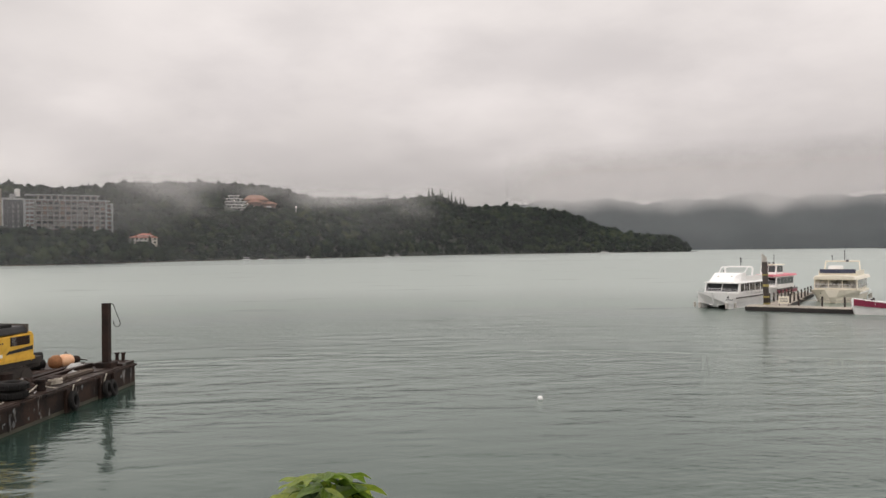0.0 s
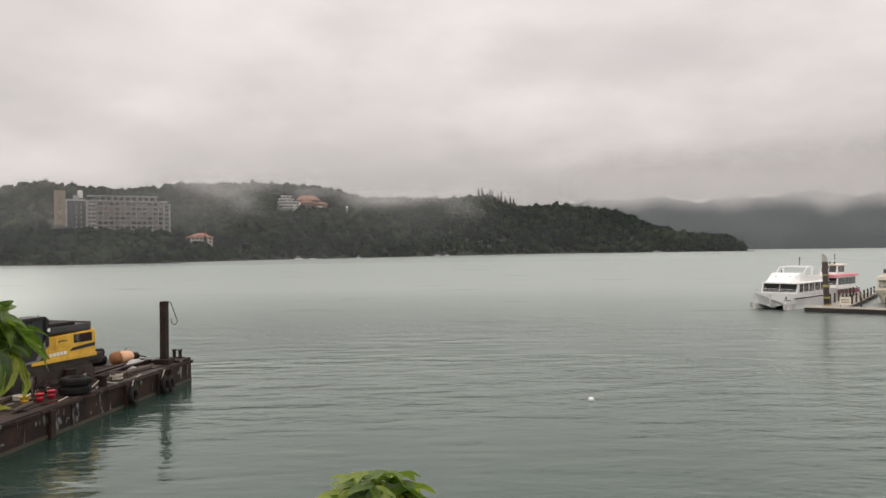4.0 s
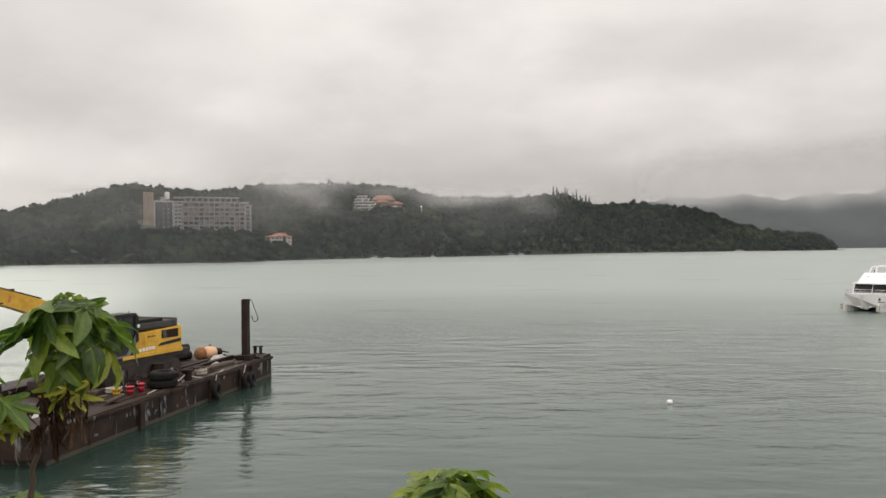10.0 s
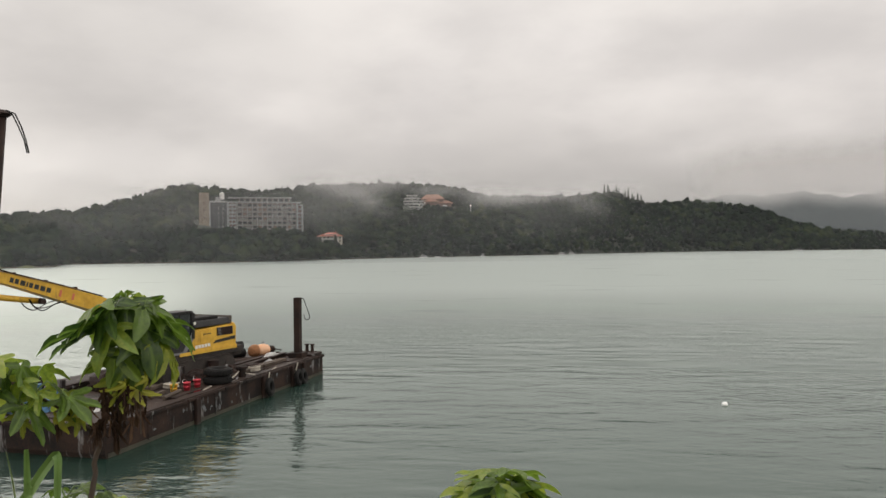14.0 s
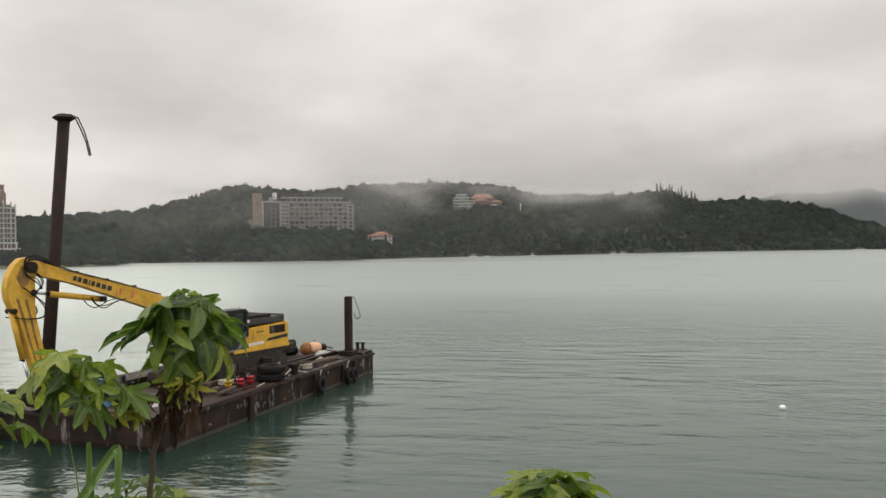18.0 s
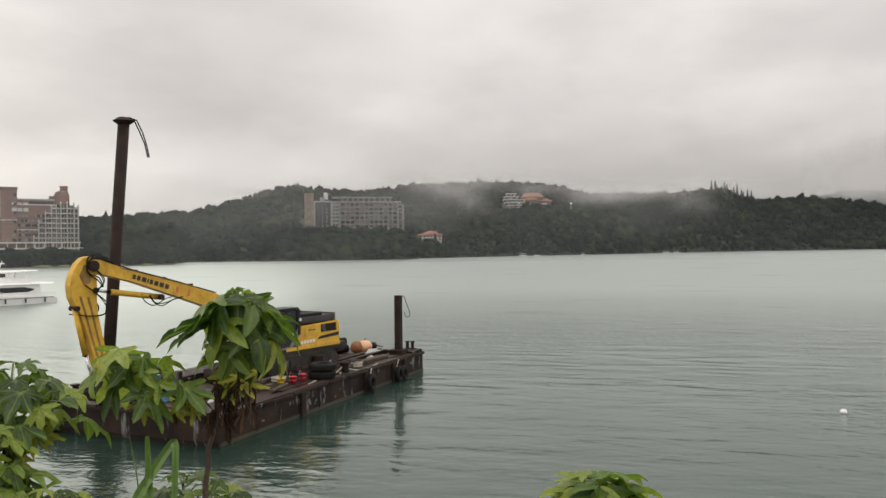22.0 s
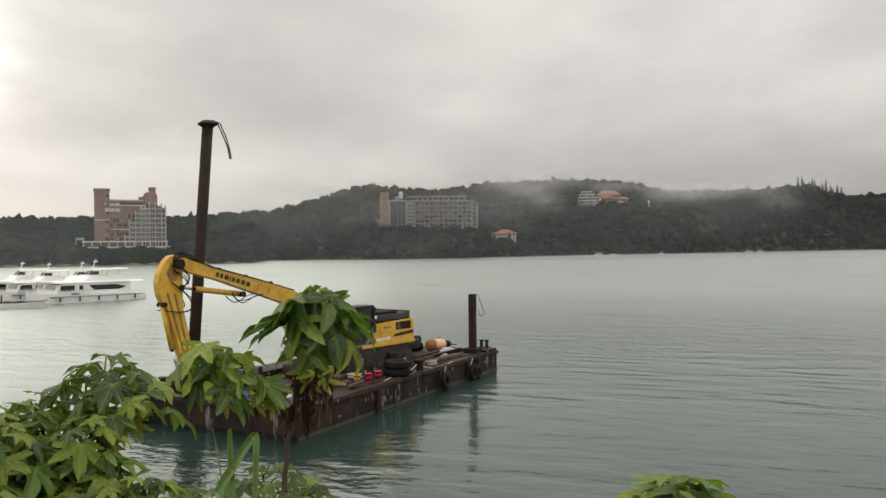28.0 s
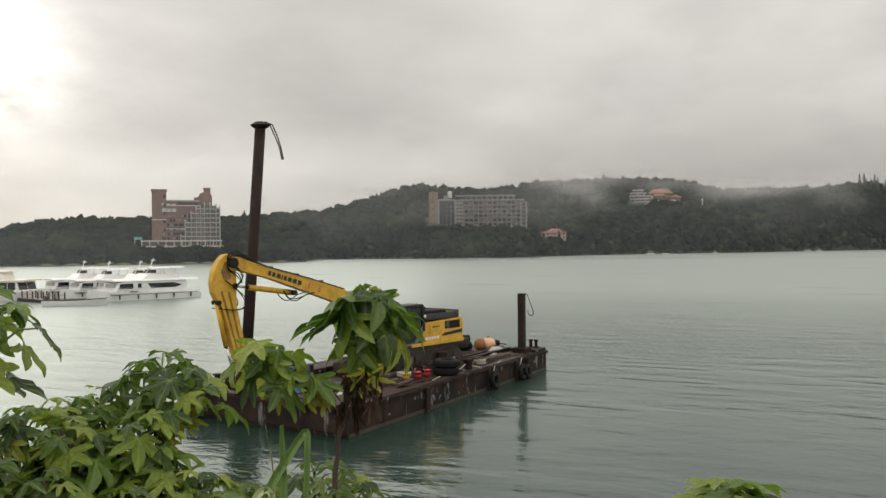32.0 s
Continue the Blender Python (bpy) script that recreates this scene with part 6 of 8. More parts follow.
for i, (x, y, ln, turn) in enumerate(((13.6, 1.0, 3.2, 3), (14.2, 2.0, 2.6, -5), (8.4, 3.0, 3.4, 8), (6.2, 3.2, 2.6, -14), (10.6, 1.5, 2.0, 20), (5.0, 1.6, 2.2, 4), (15.6, 0.9, 2.6, -2))):
    o = obj("timber", box(bm_new(), (0, 0, 0.09), (ln, 0.2, 0.16), bevel=0.015), WOOD_OLD)
    o.matrix_basis = on_deck(x, y, DECK_Z + 0.01, turn)
    tagged(o, "weathered timber baulk lying on the barge deck", "timber", "timbers on the deck")


def coil(m, r, turns, mat, label):
    """A coil of rope or hose lying on the deck."""
    t = thing("rope_coil", m, label, "rope", "coils on the deck")
    pts = [(r * (1 - 0.05 * (a // 12 % 3)) * math.cos(a * 0.5236), r * (1 - 0.05 * (a // 12 % 3)) * math.sin(a * 0.5236), 0.03 + 0.05 * (a / 12)) for a in range(turns * 12)]
    part("coil", tube(bm_new(), pts, 0.03, 6), mat, t)


coil(on_deck(7.6, 2.3), 0.36, 4, ROPE, "pale rope coil lying on the barge deck")
coil(on_deck(13.0, 0.8), 0.32, 5, ROPE, "pale rope coil lying on the barge deck")
coil(on_deck(1.9, 7.6), 0.4, 4, RUBBER, "black hose coil lying on the barge deck")
coil(on_deck(5.2, 2.2), 0.3, 3, ROPE, "pale rope coil lying on the barge deck")


def drum(m, mat, label):
    t = thing("oil_drum", m, label, "drum", "drums on the deck")
    part("shell", cyl(bm_new(), (0, 0, 0), (0, 0, 0.88), 0.29, 0.29, 20), mat, t)
    for z in (0.02, 0.3, 0.58, 0.86):
        part("hoop", ring(bm_new(), (0, 0, z), (0, 0, 1), 0.292, 0.014, 20, 6), mat, t)


drum(on_deck(8.7, 2.6), RUST, "rusty brown oil drum on the barge deck")
drum(on_deck(10.9, 2.0), RUST_DARK, "dark rusty oil drum on the barge deck")
drum(on_deck(4.0, 5.6), RUST, "rusty brown oil drum on the barge deck")
drum(on_deck(2.9, 5.9), BLUE_TARP, "blue oil drum on the barge deck")


def pipe_rack(m, n, ln, mat, label):
    t = thing("steel_pipe", m, label, "pipe", "steel pipes on the deck")
    part("tube", cyl(bm_new(), (-ln / 2, 0, 0.09), (ln / 2, 0, 0.09), 0.09, 0.09, 12), mat, t)


for x, y, ln, turn in ((14.6, 2.9, 5.0, 2), (14.3, 3.2, 4.4, -1), (7.8, 6.9, 5.2, 3), (8.2, 7.3, 5.4, -2), (12.6, 7.6, 6.0, 1), (5.6, 0.9, 1.8, 12), (15.2, 1.2, 3.4, -4)):
    pipe_rack(on_deck(x, y, DECK_Z + 0.02, turn), 1, ln, RUST if ln > 4 else WOOD_OLD, "rusty steel pipe lying along the barge deck")


def plate(m, w, d, mat):
    o = obj("steel_plate", box(bm_new(), (0, 0, 0.02), (w, d, 0.025)), mat)
    o.matrix_basis = m
    tagged(o, "loose rusty steel plate on the barge deck", "plate", "loose plates on the deck")


for x, y, w, d, turn in ((5.9, 1.0, 1.4, 0.9, 6), (8.1, 1.9, 1.2, 0.8, -12), (11.9, 1.1, 1.0, 0.7, 20), (17.2, 0.9, 1.3, 0.8, 3), (3.4, 3.4, 1.5, 1.0, -8), (1.2, 3.0, 1.2, 0.9, 15)):
    plate(on_deck(x, y, DECK_Z + 0.012, turn), w, d, DECK if w > 1.1 else RUST)


def build_winch():
    w = thing("deck_winch", on_deck(3.6, 6.9, DECK_Z, 10), "rusty deck winch with a cable drum", "winch")
    part("base", box(bm_new(), (0, 0, 0.12), (1.6, 1.0, 0.24), bevel=0.03), RUST_DARK, w)
    part("drum", cyl(bm_new(), (0, -0.38, 0.62), (0, 0.38, 0.62), 0.3, n=18), RUST, w)
    for y in (-0.42, 0.42):
        part("flange", cyl(bm_new(), (0, y - 0.03, 0.62), (0, y + 0.03, 0.62), 0.46, n=20), RUST_DARK, w)
        part("cheek", box(bm_new(), (0, y * 1.12, 0.45), (0.5, 0.06, 0.7)), RUST_DARK, w)
    part("motor", cyl(bm_new(), (0.55, -0.3, 0.5), (0.55, 0.3, 0.5), 0.22, n=14), DARK_PAINT, w)


build_winch()

# ---------- float on the lake ----------
fl = thing("float", pose(7.29, 39.25, 0) @ Matrix.Diagonal((0.75, 0.75, 0.75, 1)), "small white foam float drifting on the lake", "buoy")
bm = bm_new()
bmesh.ops.create_icosphere(bm, subdivisions=3, radius=0.2)
for v in bm.verts:
    v.co = Vector((v.co.x * 1.0, v.co.y, v.co.z * 0.85 + 0.07)) * (1 + 0.06 * noise.noise(v.co * 9))
part("ball", bm, BOAT_WHITE, fl, "", True)
part("mooring_eye", ring(bm_new(), (0.17, 0, 0.16), (0, 1, 0), 0.045, 0.012, 12, 6), RUST_DARK, fl)

# ---------- boats ----------
CREAM = surface("cream_boat_paint", (0.74, 0.69, 0.56), (0.85, 0.80, 0.68), rough=0.4, grain=3, patch=0.4, bump=0.03, stain=((0.5, 0.44, 0.32), 1.0, 0.68), streak=True)
PINK = surface("faded_pink_roof", (0.62, 0.16, 0.21), (0.74, 0.27, 0.30), rough=0.5, grain=3, patch=0.5, bump=0.03)
MAROON = surface("maroon_boat_paint", (0.20, 0.012, 0.045), (0.29, 0.03, 0.07), rough=0.35, grain=4, patch=0.6, bump=0.02)
NAVY = surface("navy_canvas", (0.025, 0.03, 0.06), (0.06, 0.065, 0.10), rough=0.8, grain=8, patch=1, bump=0.1)
PILE_TAR = surface("tarred_pile", (0.018, 0.014, 0.012), (0.055, 0.042, 0.035), rough=0.7, grain=8, patch=1.2, bump=0.4)
PILE_YELLOW = surface("dull_yellow_band", (0.22, 0.18, 0.05), (0.42, 0.36, 0.12), rough=0.6, grain=8, patch=2, bump=0.1)
PONTOON = surface("dark_pontoon_side", (0.010, 0.009, 0.009), (0.035, 0.028, 0.026), rough=0.6, grain=5, patch=0.7, bump=0.2)
PLANK = surface("weathered_dock_plank", (0.26, 0.23, 0.19), (0.42, 0.38, 0.32), rough=0.75, grain=10, patch=1.2, bump=0.2, per_piece=0.15)
FENDER = surface("dirty_white_fender", (0.34, 0.32, 0.29), (0.58, 0.55, 0.5), rough=0.6, grain=8, patch=2, bump=0.1)
RAIL = surface("stainless_rail", (0.55, 0.55, 0.55), (0.7, 0.7, 0.7), rough=0.3, metal=1.0, grain=10, patch=2, bump=0.0)


PALE_PANE = surface("pane_with_pale_curtain", (0.07, 0.068, 0.06), (0.42, 0.40, 0.35), rough=0.15, grain=1.4, patch=0.9, bump=0.0, spread=(0.42, 0.56))


def loft(bm, stations):
    """Closed sections one after another; each a list of points of equal length."""
    rows = [[bm.verts.new(p) for p in s] for s in stations]
    k = len(rows[0])
    for a, b in zip(rows, rows[1:]):
        for i in range(k):
            bm.faces.new((a[i], a[(i + 1) % k], b[(i + 1) % k], b[i]))
    bm.faces.new(rows[0][::-1])
    bm.faces.new(rows[-1])
    return bm


def hull_mesh(L, B, H, bow_rise=0.35, full=0.78, stern=0.94):
    """A hull from the stern (x = 0) to the bow (x = L) with flare and a raised bow."""
    st = []
    for i in range(9):
        k = i / 8
        w = B / 2 * (stern + (1 - stern) * min(1, k * 3)) * (1 if k < full else math.cos((k - full) / (1 - full) * 1.35) ** 0.8)
        w = max(w, 0.12)
        z = H + bow_rise * max(0, (k - 0.45) / 0.55) ** 1.6
        x = L * k
        keel = -0.5 + 0.45 * max(0, (k - 0.8) / 0.2) ** 2
        f = 0.86 if k < 0.7 else 0.86 - 0.45 * (k - 0.7) / 0.3
        st.append([(x, w, z), (x, w * (f + 0.08), z * 0.45), (x - (0.25 * k), w * f, 0.0), (x - 0.5 * k, w * f * 0.7, keel), (x - 0.5 * k, -w * f * 0.7, keel),
                   (x - 0.25 * k, -w * f, 0.0), (x, -w * (f + 0.08), z * 0.45), (x, -w, z)])
    return loft(bm_new(), st)


def rail_run(bm, pts, h, r=0.022):
    top = [Vector(p) + Vector((0, 0, h)) for p in pts]
    tube(bm, top, r, 5)
    tube(bm, [Vector(p) + Vector((0, 0, h * 0.5)) for p in pts], r * 0.8, 5)
    for p, q in zip(pts, top):
        tube(bm, [p, q], r, 5)
    return bm


def cabin(parent, x0, x1, w, z0, z1, rake, mat, panes, front, glass_h=(0.32, 0.86), name="cabin", pane=None):
    """A deckhouse with a raked front, window panes as parts on both sides and ahead."""
    bm = bm_new()
    slab(bm, [(x0, z0), (x1, z0), (x1 - rake, z1), (x0 + rake * 0.2, z1)], -w / 2, w / 2)
    c = part(name, bm, mat, parent)
    h = z1 - z0
    za, zb = z0 + h * glass_h[0], z0 + h * glass_h[1]
    span = (x1 - x0 - rake * glass_h[1] - 0.5) / panes
    for s in (-1, 1):
        for i in range(panes):
            a = x0 + 0.3 + i * span
            bm = bm_new()
            slab(bm, [(a + 0.06, za), (a + span - 0.06, za), (a + span - 0.06, zb), (a + 0.06, zb)], s * w / 2 - 0.02, s * w / 2 + 0.02)
            part("window", bm, pane or CAB_GLASS, c)
    # front panes lie on the raked face
    for i in range(front):
        y0, y1 = -w / 2 + 0.12 + i * (w - 0.24) / front, -w / 2 + 0.12 + (i + 1) * (w - 0.24) / front
        bm = bm_new()
        q = []
        for off in (-0.02, 0.025):
            for y, z in ((y0 + 0.05, za), (y1 - 0.05, za), (y1 - 0.05, zb), (y0 + 0.05, zb)):
                q.append(bm.verts.new((x1 - rake * (z - z0) / h + off, y, z)))
        for f in ((3, 2, 1, 0), (4, 5, 6, 7), (0, 1, 5, 4), (1, 2, 6, 5), (2, 3, 7, 6), (3, 0, 4, 7)):
            bm.faces.new([q[k] for k in f])
        part("windscreen", bm, pane or CAB_GLASS, c)
    return c


def visor(parent, x0, x1, w, z, t, mat, name="roof", lift=0.0):
    bm = bm_new()
    n = 6
    st = []
    for i in range(n + 1):
        k = i / n
        x = x0 + (x1 - x0) * k
        ww = w / 2 * (1 - 0.18 * max(0, (k - 0.7) / 0.3) ** 2)
        zz = z + lift * k
        st.append([(x, ww, zz), (x, ww * 0.93, zz + t), (x, 0, zz + t * 1.25), (x, -ww * 0.93, zz + t), (x, -ww, zz)])
    return part(name, loft(bm, st), mat, parent)


def fender_row(parent, L, B, xs, side):
    for x in xs:
        bm = bm_new()
        cyl(bm, (x, side * (B / 2 + 0.14), 0.15), (x, side * (B / 2 + 0.14), 0.85), 0.16, 0.16, 10)
        part("fender", bm, FENDER, parent)


def mast(parent, x, y, z0, z1, flags=2):
    m = part("mast", tube(bm_new(), [(x, y, z0), (x - 0.1, y, z1)], 0.045, 6), DARK_GREY, parent)
    for i in range(flags):
        part("mast_lamp", box(bm_new(), (x - 0.06, y, z1 - 0.15 - i * 0.42), (0.18, 0.18, 0.22), bevel=0.03), DARK_GREY, m)


def bars(parent, m, n, w, h, gap, mat, name="lettering"):
    """Writing too small to read: plain bars."""
    for i in range(n):
        bm = bm_new()
        box(bm, (i * (w + gap), 0, 0), (w, 0.02, h))
        bmesh.ops.transform(bm, matrix=m, verts=bm.verts[:])
        part(name, bm, mat, parent)


def build_white_ferry():
    L, B = 14.0, 5.0
    f = thing("tour_boat", pose(40.1, 94.9, 0, 0, 0, -135) @ pose(-13.6, 0, 0) @ Matrix.Diagonal((1, 1, 0.93, 1)), "white two-deck tour boat moored at the jetty with dark windows", "boat", "tour boats at the jetty")
    # deck carried by two hulls with a dark tunnel between
    st = []
    for i in range(8):
        k = i / 7
        w = B / 2 * (1 if k < 0.75 else 1 - 0.22 * ((k - 0.75) / 0.25) ** 2)
        z = 1.75 + 0.5 * max(0, (k - 0.4) / 0.6) ** 1.5
        st.append([(L * k, w, z), (L * k - 0.2 * k, w * 0.97, 0.75), (L * k - 0.9 * k, w * 0.62, 0.62), (L * k - 0.7 * k, 0, 0.45 - 0.15 * k), (L * k - 0.9 * k, -w * 0.62, 0.62), (L * k - 0.2 * k, -w * 0.97, 0.75), (L * k, -w, z)])
    part("upper_hull", loft(bm_new(), st), BOAT_WHITE, f, "white hull with a flared bow")
    for y in (-1, 1):
        st = []
        for i in range(8):
            k = i / 7
            w = 0.62 * (1 if k < 0.7 else max(0.08, 1 - ((k - 0.7) / 0.3) ** 1.6))
            c = y * (B / 2 - 0.72)
            x = L * k - 0.45 * k
            st.append([(x, c + w, 0.85), (x, c + w * 0.9, 0.0), (x - 0.3 * k, c, -0.5), (x, c - w * 0.9, 0.0), (x, c - w, 0.85)])
        part("side_hull", loft(bm_new(), st), BOAT_WHITE, f)
    part("bow_prow", loft(bm_new(), [[(13.2, 0.75, 2.15), (13.0, 0.35, 0.15), (13.0, -0.35, 0.15), (13.2, -0.75, 2.15)], [(14.25, 0.1, 2.2), (13.6, 0.05, 0.5), (13.6, -0.05, 0.5), (14.25, -0.1, 2.2)]]), BOAT_WHITE, f)
    part("rubbing_strake", box(bm_new(), (6.4, 2.53, 1.45), (12.4, 0.1, 0.12)), RUST_DARK, f)
    part("rubbing_strake", box(bm_new(), (6.4, -2.53, 1.45), (12.4, 0.1, 0.12)), RUST_DARK, f)
    cabin(f, 1.2, 11.2, 4.5, 1.85, 3.42, 0.7, BOAT_WHITE, 4, 2, (0.24, 0.93))
    for s in (-1, 1):
        for x in (1.6, 3.6, 5.6, 7.6, 9.4):
            part("stanchion", cyl(bm_new(), (x, s * 2.42, 1.8), (x, s * 2.42, 3.44), 0.045, n=8), BOAT_WHITE, f)
        bm = bm_new()
        rail_run(bm, [(1.0 + 1.5 * i, s * 2.44, 1.75) for i in range(7)], 0.6)
        part("side_rail", bm, RAIL, f)
    visor(f, 0.2, 11.7, 4.9, 3.42, 0.14, BOAT_WHITE, "roof")
    # sloped upper front and flybridge coaming
    part("upper_front", loft(bm_new(), [[(7.2, 2.0, 3.56), (7.2, 1.85, 4.75), (7.2, -1.85, 4.75), (7.2, -2.0, 3.56)], [(9.4, 1.95, 3.56), (8.7, 1.75, 4.75), (8.7, -1.75, 4.75), (9.4, -1.95, 3.56)], [(11.2, 1.6, 3.56), (9.6, 1.3, 4.3), (9.6, -1.3, 4.3), (11.2, -1.6, 3.56)]]), BOAT_WHITE, f, "white sloped flybridge front")
    for s in (-1, 1):
        part("coaming", box(bm_new(), (4.4, s * 1.9, 3.95), (5.8, 0.1, 0.8), bevel=0.03), BOAT_WHITE, f)
        part("round_port", cyl(bm_new(), (9.2, s * 0.9, 4.15), (9.75, s * 0.9, 4.2), 0.16, n=14), FENDER, f)
    bm = bm_new()
    tube(bm, [(5.2, 1.85, 3.6), (4.8, 1.85, 5.35), (4.75, 1.55, 5.55), (4.75, -1.55, 5.55), (4.8, -1.85, 5.35), (5.2, -1.85, 3.6)], 0.13, 8)
    part("radar_arch", bm, BOAT_WHITE, f, "white radar arch")
    tube_pts = [(7.4, 1.7, 4.75), (6.4, 1.75, 5.5), (4.8, 1.75, 5.55)]
    for s in (-1, 1):
        part("arch_rail", tube(bm_new(), [(x, s * y, z) for x, y, z in tube_pts], 0.07, 6), BOAT_WHITE, f)
    mast(f, 4.7, 0.2, 5.5, 6.9)
    bm = bm_new()
    rail_run(bm, [(10.6, 2.35, 1.9), (12.0, 2.3, 2.05), (13.3, 2.0, 2.2), (14.0, 1.2, 2.25), (14.1, 0, 2.27), (14.0, -1.2, 2.25), (13.3, -2.0, 2.2), (12.0, -2.3, 2.05), (10.6, -2.35, 1.9)], 0.55)
    part("bow_rail", bm, RAIL, f)
    fender_row(f, L, B, (13.2,), 1)
    fender_row(f, L, B, (13.2, 10.5), -1)
    for y in (-1.7, 1.8):
        part("bow_fender", cyl(bm_new(), (13.9, y, 0.1), (13.9, y, 0.8), 0.2, 0.2, 10), FENDER, f)
    bars(f, pose(13.92, 1.95, 1.65, 0, 0, -98) , 3, 0.3, 0.34, 0.1, DARK_GREY)
    bars(f, pose(13.9, 2.0, 1.3, 0, 0, -98), 1, 1.2, 0.12, 0.1, DARK_GREY)
    return f


build_white_ferry()


def build_pink_boat():
    f = thing("tour_boat", pose(53.0, 108.6, 0, 0, 0, -137) @ pose(-10.4, 0, 0) @ Matrix.Diagonal((0.8, 0.78, 0.95, 1)), "white tour boat with a faded pink roof behind the jetty", "boat", "tour boats at the jetty")
    part("hull", hull_mesh(14.0, 4.4, 1.7, 0.5), BOAT_WHITE, f)
    for s in (-1, 1):
        part("maroon_stripe", box(bm_new(), (5.6, s * 2.19, 1.25), (10.4, 0.08, 0.5)), MAROON, f, "dark red stripe along the hull")
        part("rubbing_strake", box(bm_new(), (5.6, s * 2.24, 1.62), (10.6, 0.1, 0.14)), DARK_GREY, f)
    cabin(f, 1.5, 11.0, 3.9, 1.75, 3.6, 0.7, BOAT_WHITE, 5, 2, (0.34, 0.9))
    visor(f, 0.6, 11.7, 4.5, 3.6, 0.28, PINK, "roof")
    cabin(f, 5.6, 9.6, 2.9, 3.9, 5.35, 0.6, BOAT_WHITE, 2, 2, (0.25, 0.9), "wheelhouse")
    visor(f, 5.2, 9.4, 3.2, 5.35, 0.14, CREAM, "wheelhouse_roof")
    part("deck_locker", box(bm_new(), (4.2, -0.9, 4.35), (0.8, 0.9, 0.7), bevel=0.05), BOAT_WHITE, f)
    mast(f, 7.0, 0.2, 5.45, 7.0)
    for y in (-0.5, 0.3):
        part("horn", box(bm_new(), (7.4, y, 5.65), (0.3, 0.35, 0.25), bevel=0.04), DARK_GREY, f)
    bm = bm_new()
    rail_run(bm, [(10.8, 2.0, 1.9), (12.4, 1.5, 2.05), (13.7, 0.4, 2.2), (13.7, -0.4, 2.2), (12.4, -1.5, 2.05), (10.8, -2.0, 1.9)], 0.6)
    part("bow_rail", bm, RAIL, f)
    return f


build_pink_boat()


def build_cream_boat():
    L, B = 16.0, 6.4
    f = thing("tour_boat", pose(59.0, 100.4, 0, 0, 0, -129) @ pose(-13.8, 0, 0) @ Matrix.Diagonal((0.86, 0.97, 1.0, 1)), "large cream tour boat with a navy flybridge screen at the jetty", "boat", "tour boats at the jetty")
    part("hull", hull_mesh(L, B, 1.55, 0.3, 0.84), CREAM, f, "cream hull with a broad bow")
    part("rubbing_strake", box(bm_new(), (7.0, 3.2, 1.3), (13.5, 0.12, 0.14)), BOAT_WHITE, f)
    part("rubbing_strake", box(bm_new(), (7.0, -3.2, 1.3), (13.5, 0.12, 0.14)), BOAT_WHITE, f)
    cabin(f, 1.0, 13.3, 5.6, 1.5, 3.2, 0.5, CREAM, 7, 3, (0.3, 0.93), pane=PALE_PANE)
    visor(f, 0.0, 14.2, 6.4, 3.2, 0.42, CREAM, "roof")
    for s in (-1, 1):
        part("flybridge_side", box(bm_new(), (6.2, s * 2.5, 4.0), (8.4, 0.1, 0.7), bevel=0.03), CREAM, f)
    part("flybridge_front", box(bm_new(), (10.6, 0, 3.95), (0.3, 5.0, 0.7), bevel=0.05), CREAM, f)
    part("navy_screen", box(bm_new(), (10.75, 0, 4.25), (0.2, 4.7, 0.55), m=Euler((0, radians(-15), 0)).to_matrix()), NAVY, f, "navy canvas screen")
    for s in (-1, 1):
        part("arch_leg", tube(bm_new(), [(6.0, s * 2.45, 3.7), (5.2, s * 2.25, 5.6)], 0.1, 8), CREAM, f)
    part("arch_top", tube(bm_new(), [(5.2, -2.25, 5.6), (5.2, 2.25, 5.6)], 0.1, 8), CREAM, f)
    part("rear_cabin", box(bm_new(), (2.8, -1.2, 4.35), (2.6, 2.2, 1.1), bevel=0.12, taper=(0.8, 0.8)), BOAT_WHITE, f)
    mast(f, 5.2, 0.3, 5.6, 7.2, 3)
    mast(f, 5.2, -1.4, 5.6, 6.5, 1)
    part("searchlight", box(bm_new(), (9.8, 1.2, 5.75), (0.4, 0.4, 0.3), bevel=0.05), DARK_GREY, f)
    bm = bm_new()
    rail_run(bm, [(11, 2.8, 1.6), (13.4, 2.7, 1.7), (14.8, 2.0, 1.78), (15.7, 0.8, 1.85), (15.7, -0.8, 1.85), (14.8, -2.0, 1.78), (13.4, -2.7, 1.7), (11, -2.8, 1.6)], 0.75)
    part("bow_rail", bm, RAIL, f)
    bm = bm_new()
    rail_run(bm, [(0.4, 2.9, 1.55), (3.0, 2.9, 1.55), (6.0, 2.9, 1.55), (9.0, 2.9, 1.55), (11, 2.8, 1.6)], 0.8)
    part("side_rail", bm, RAIL, f)
    fender_row(f, L, B, (1.0, 3.5), 1)
    for y in (-1.6, 0.2, 1.6):
        part("fairlead", cyl(bm_new(), (15.3 - abs(y) * 0.35, y, 1.35), (15.5 - abs(y) * 0.35, y, 1.35), 0.12, n=10), RUST_DARK, f)
    return f


build_cream_boat()


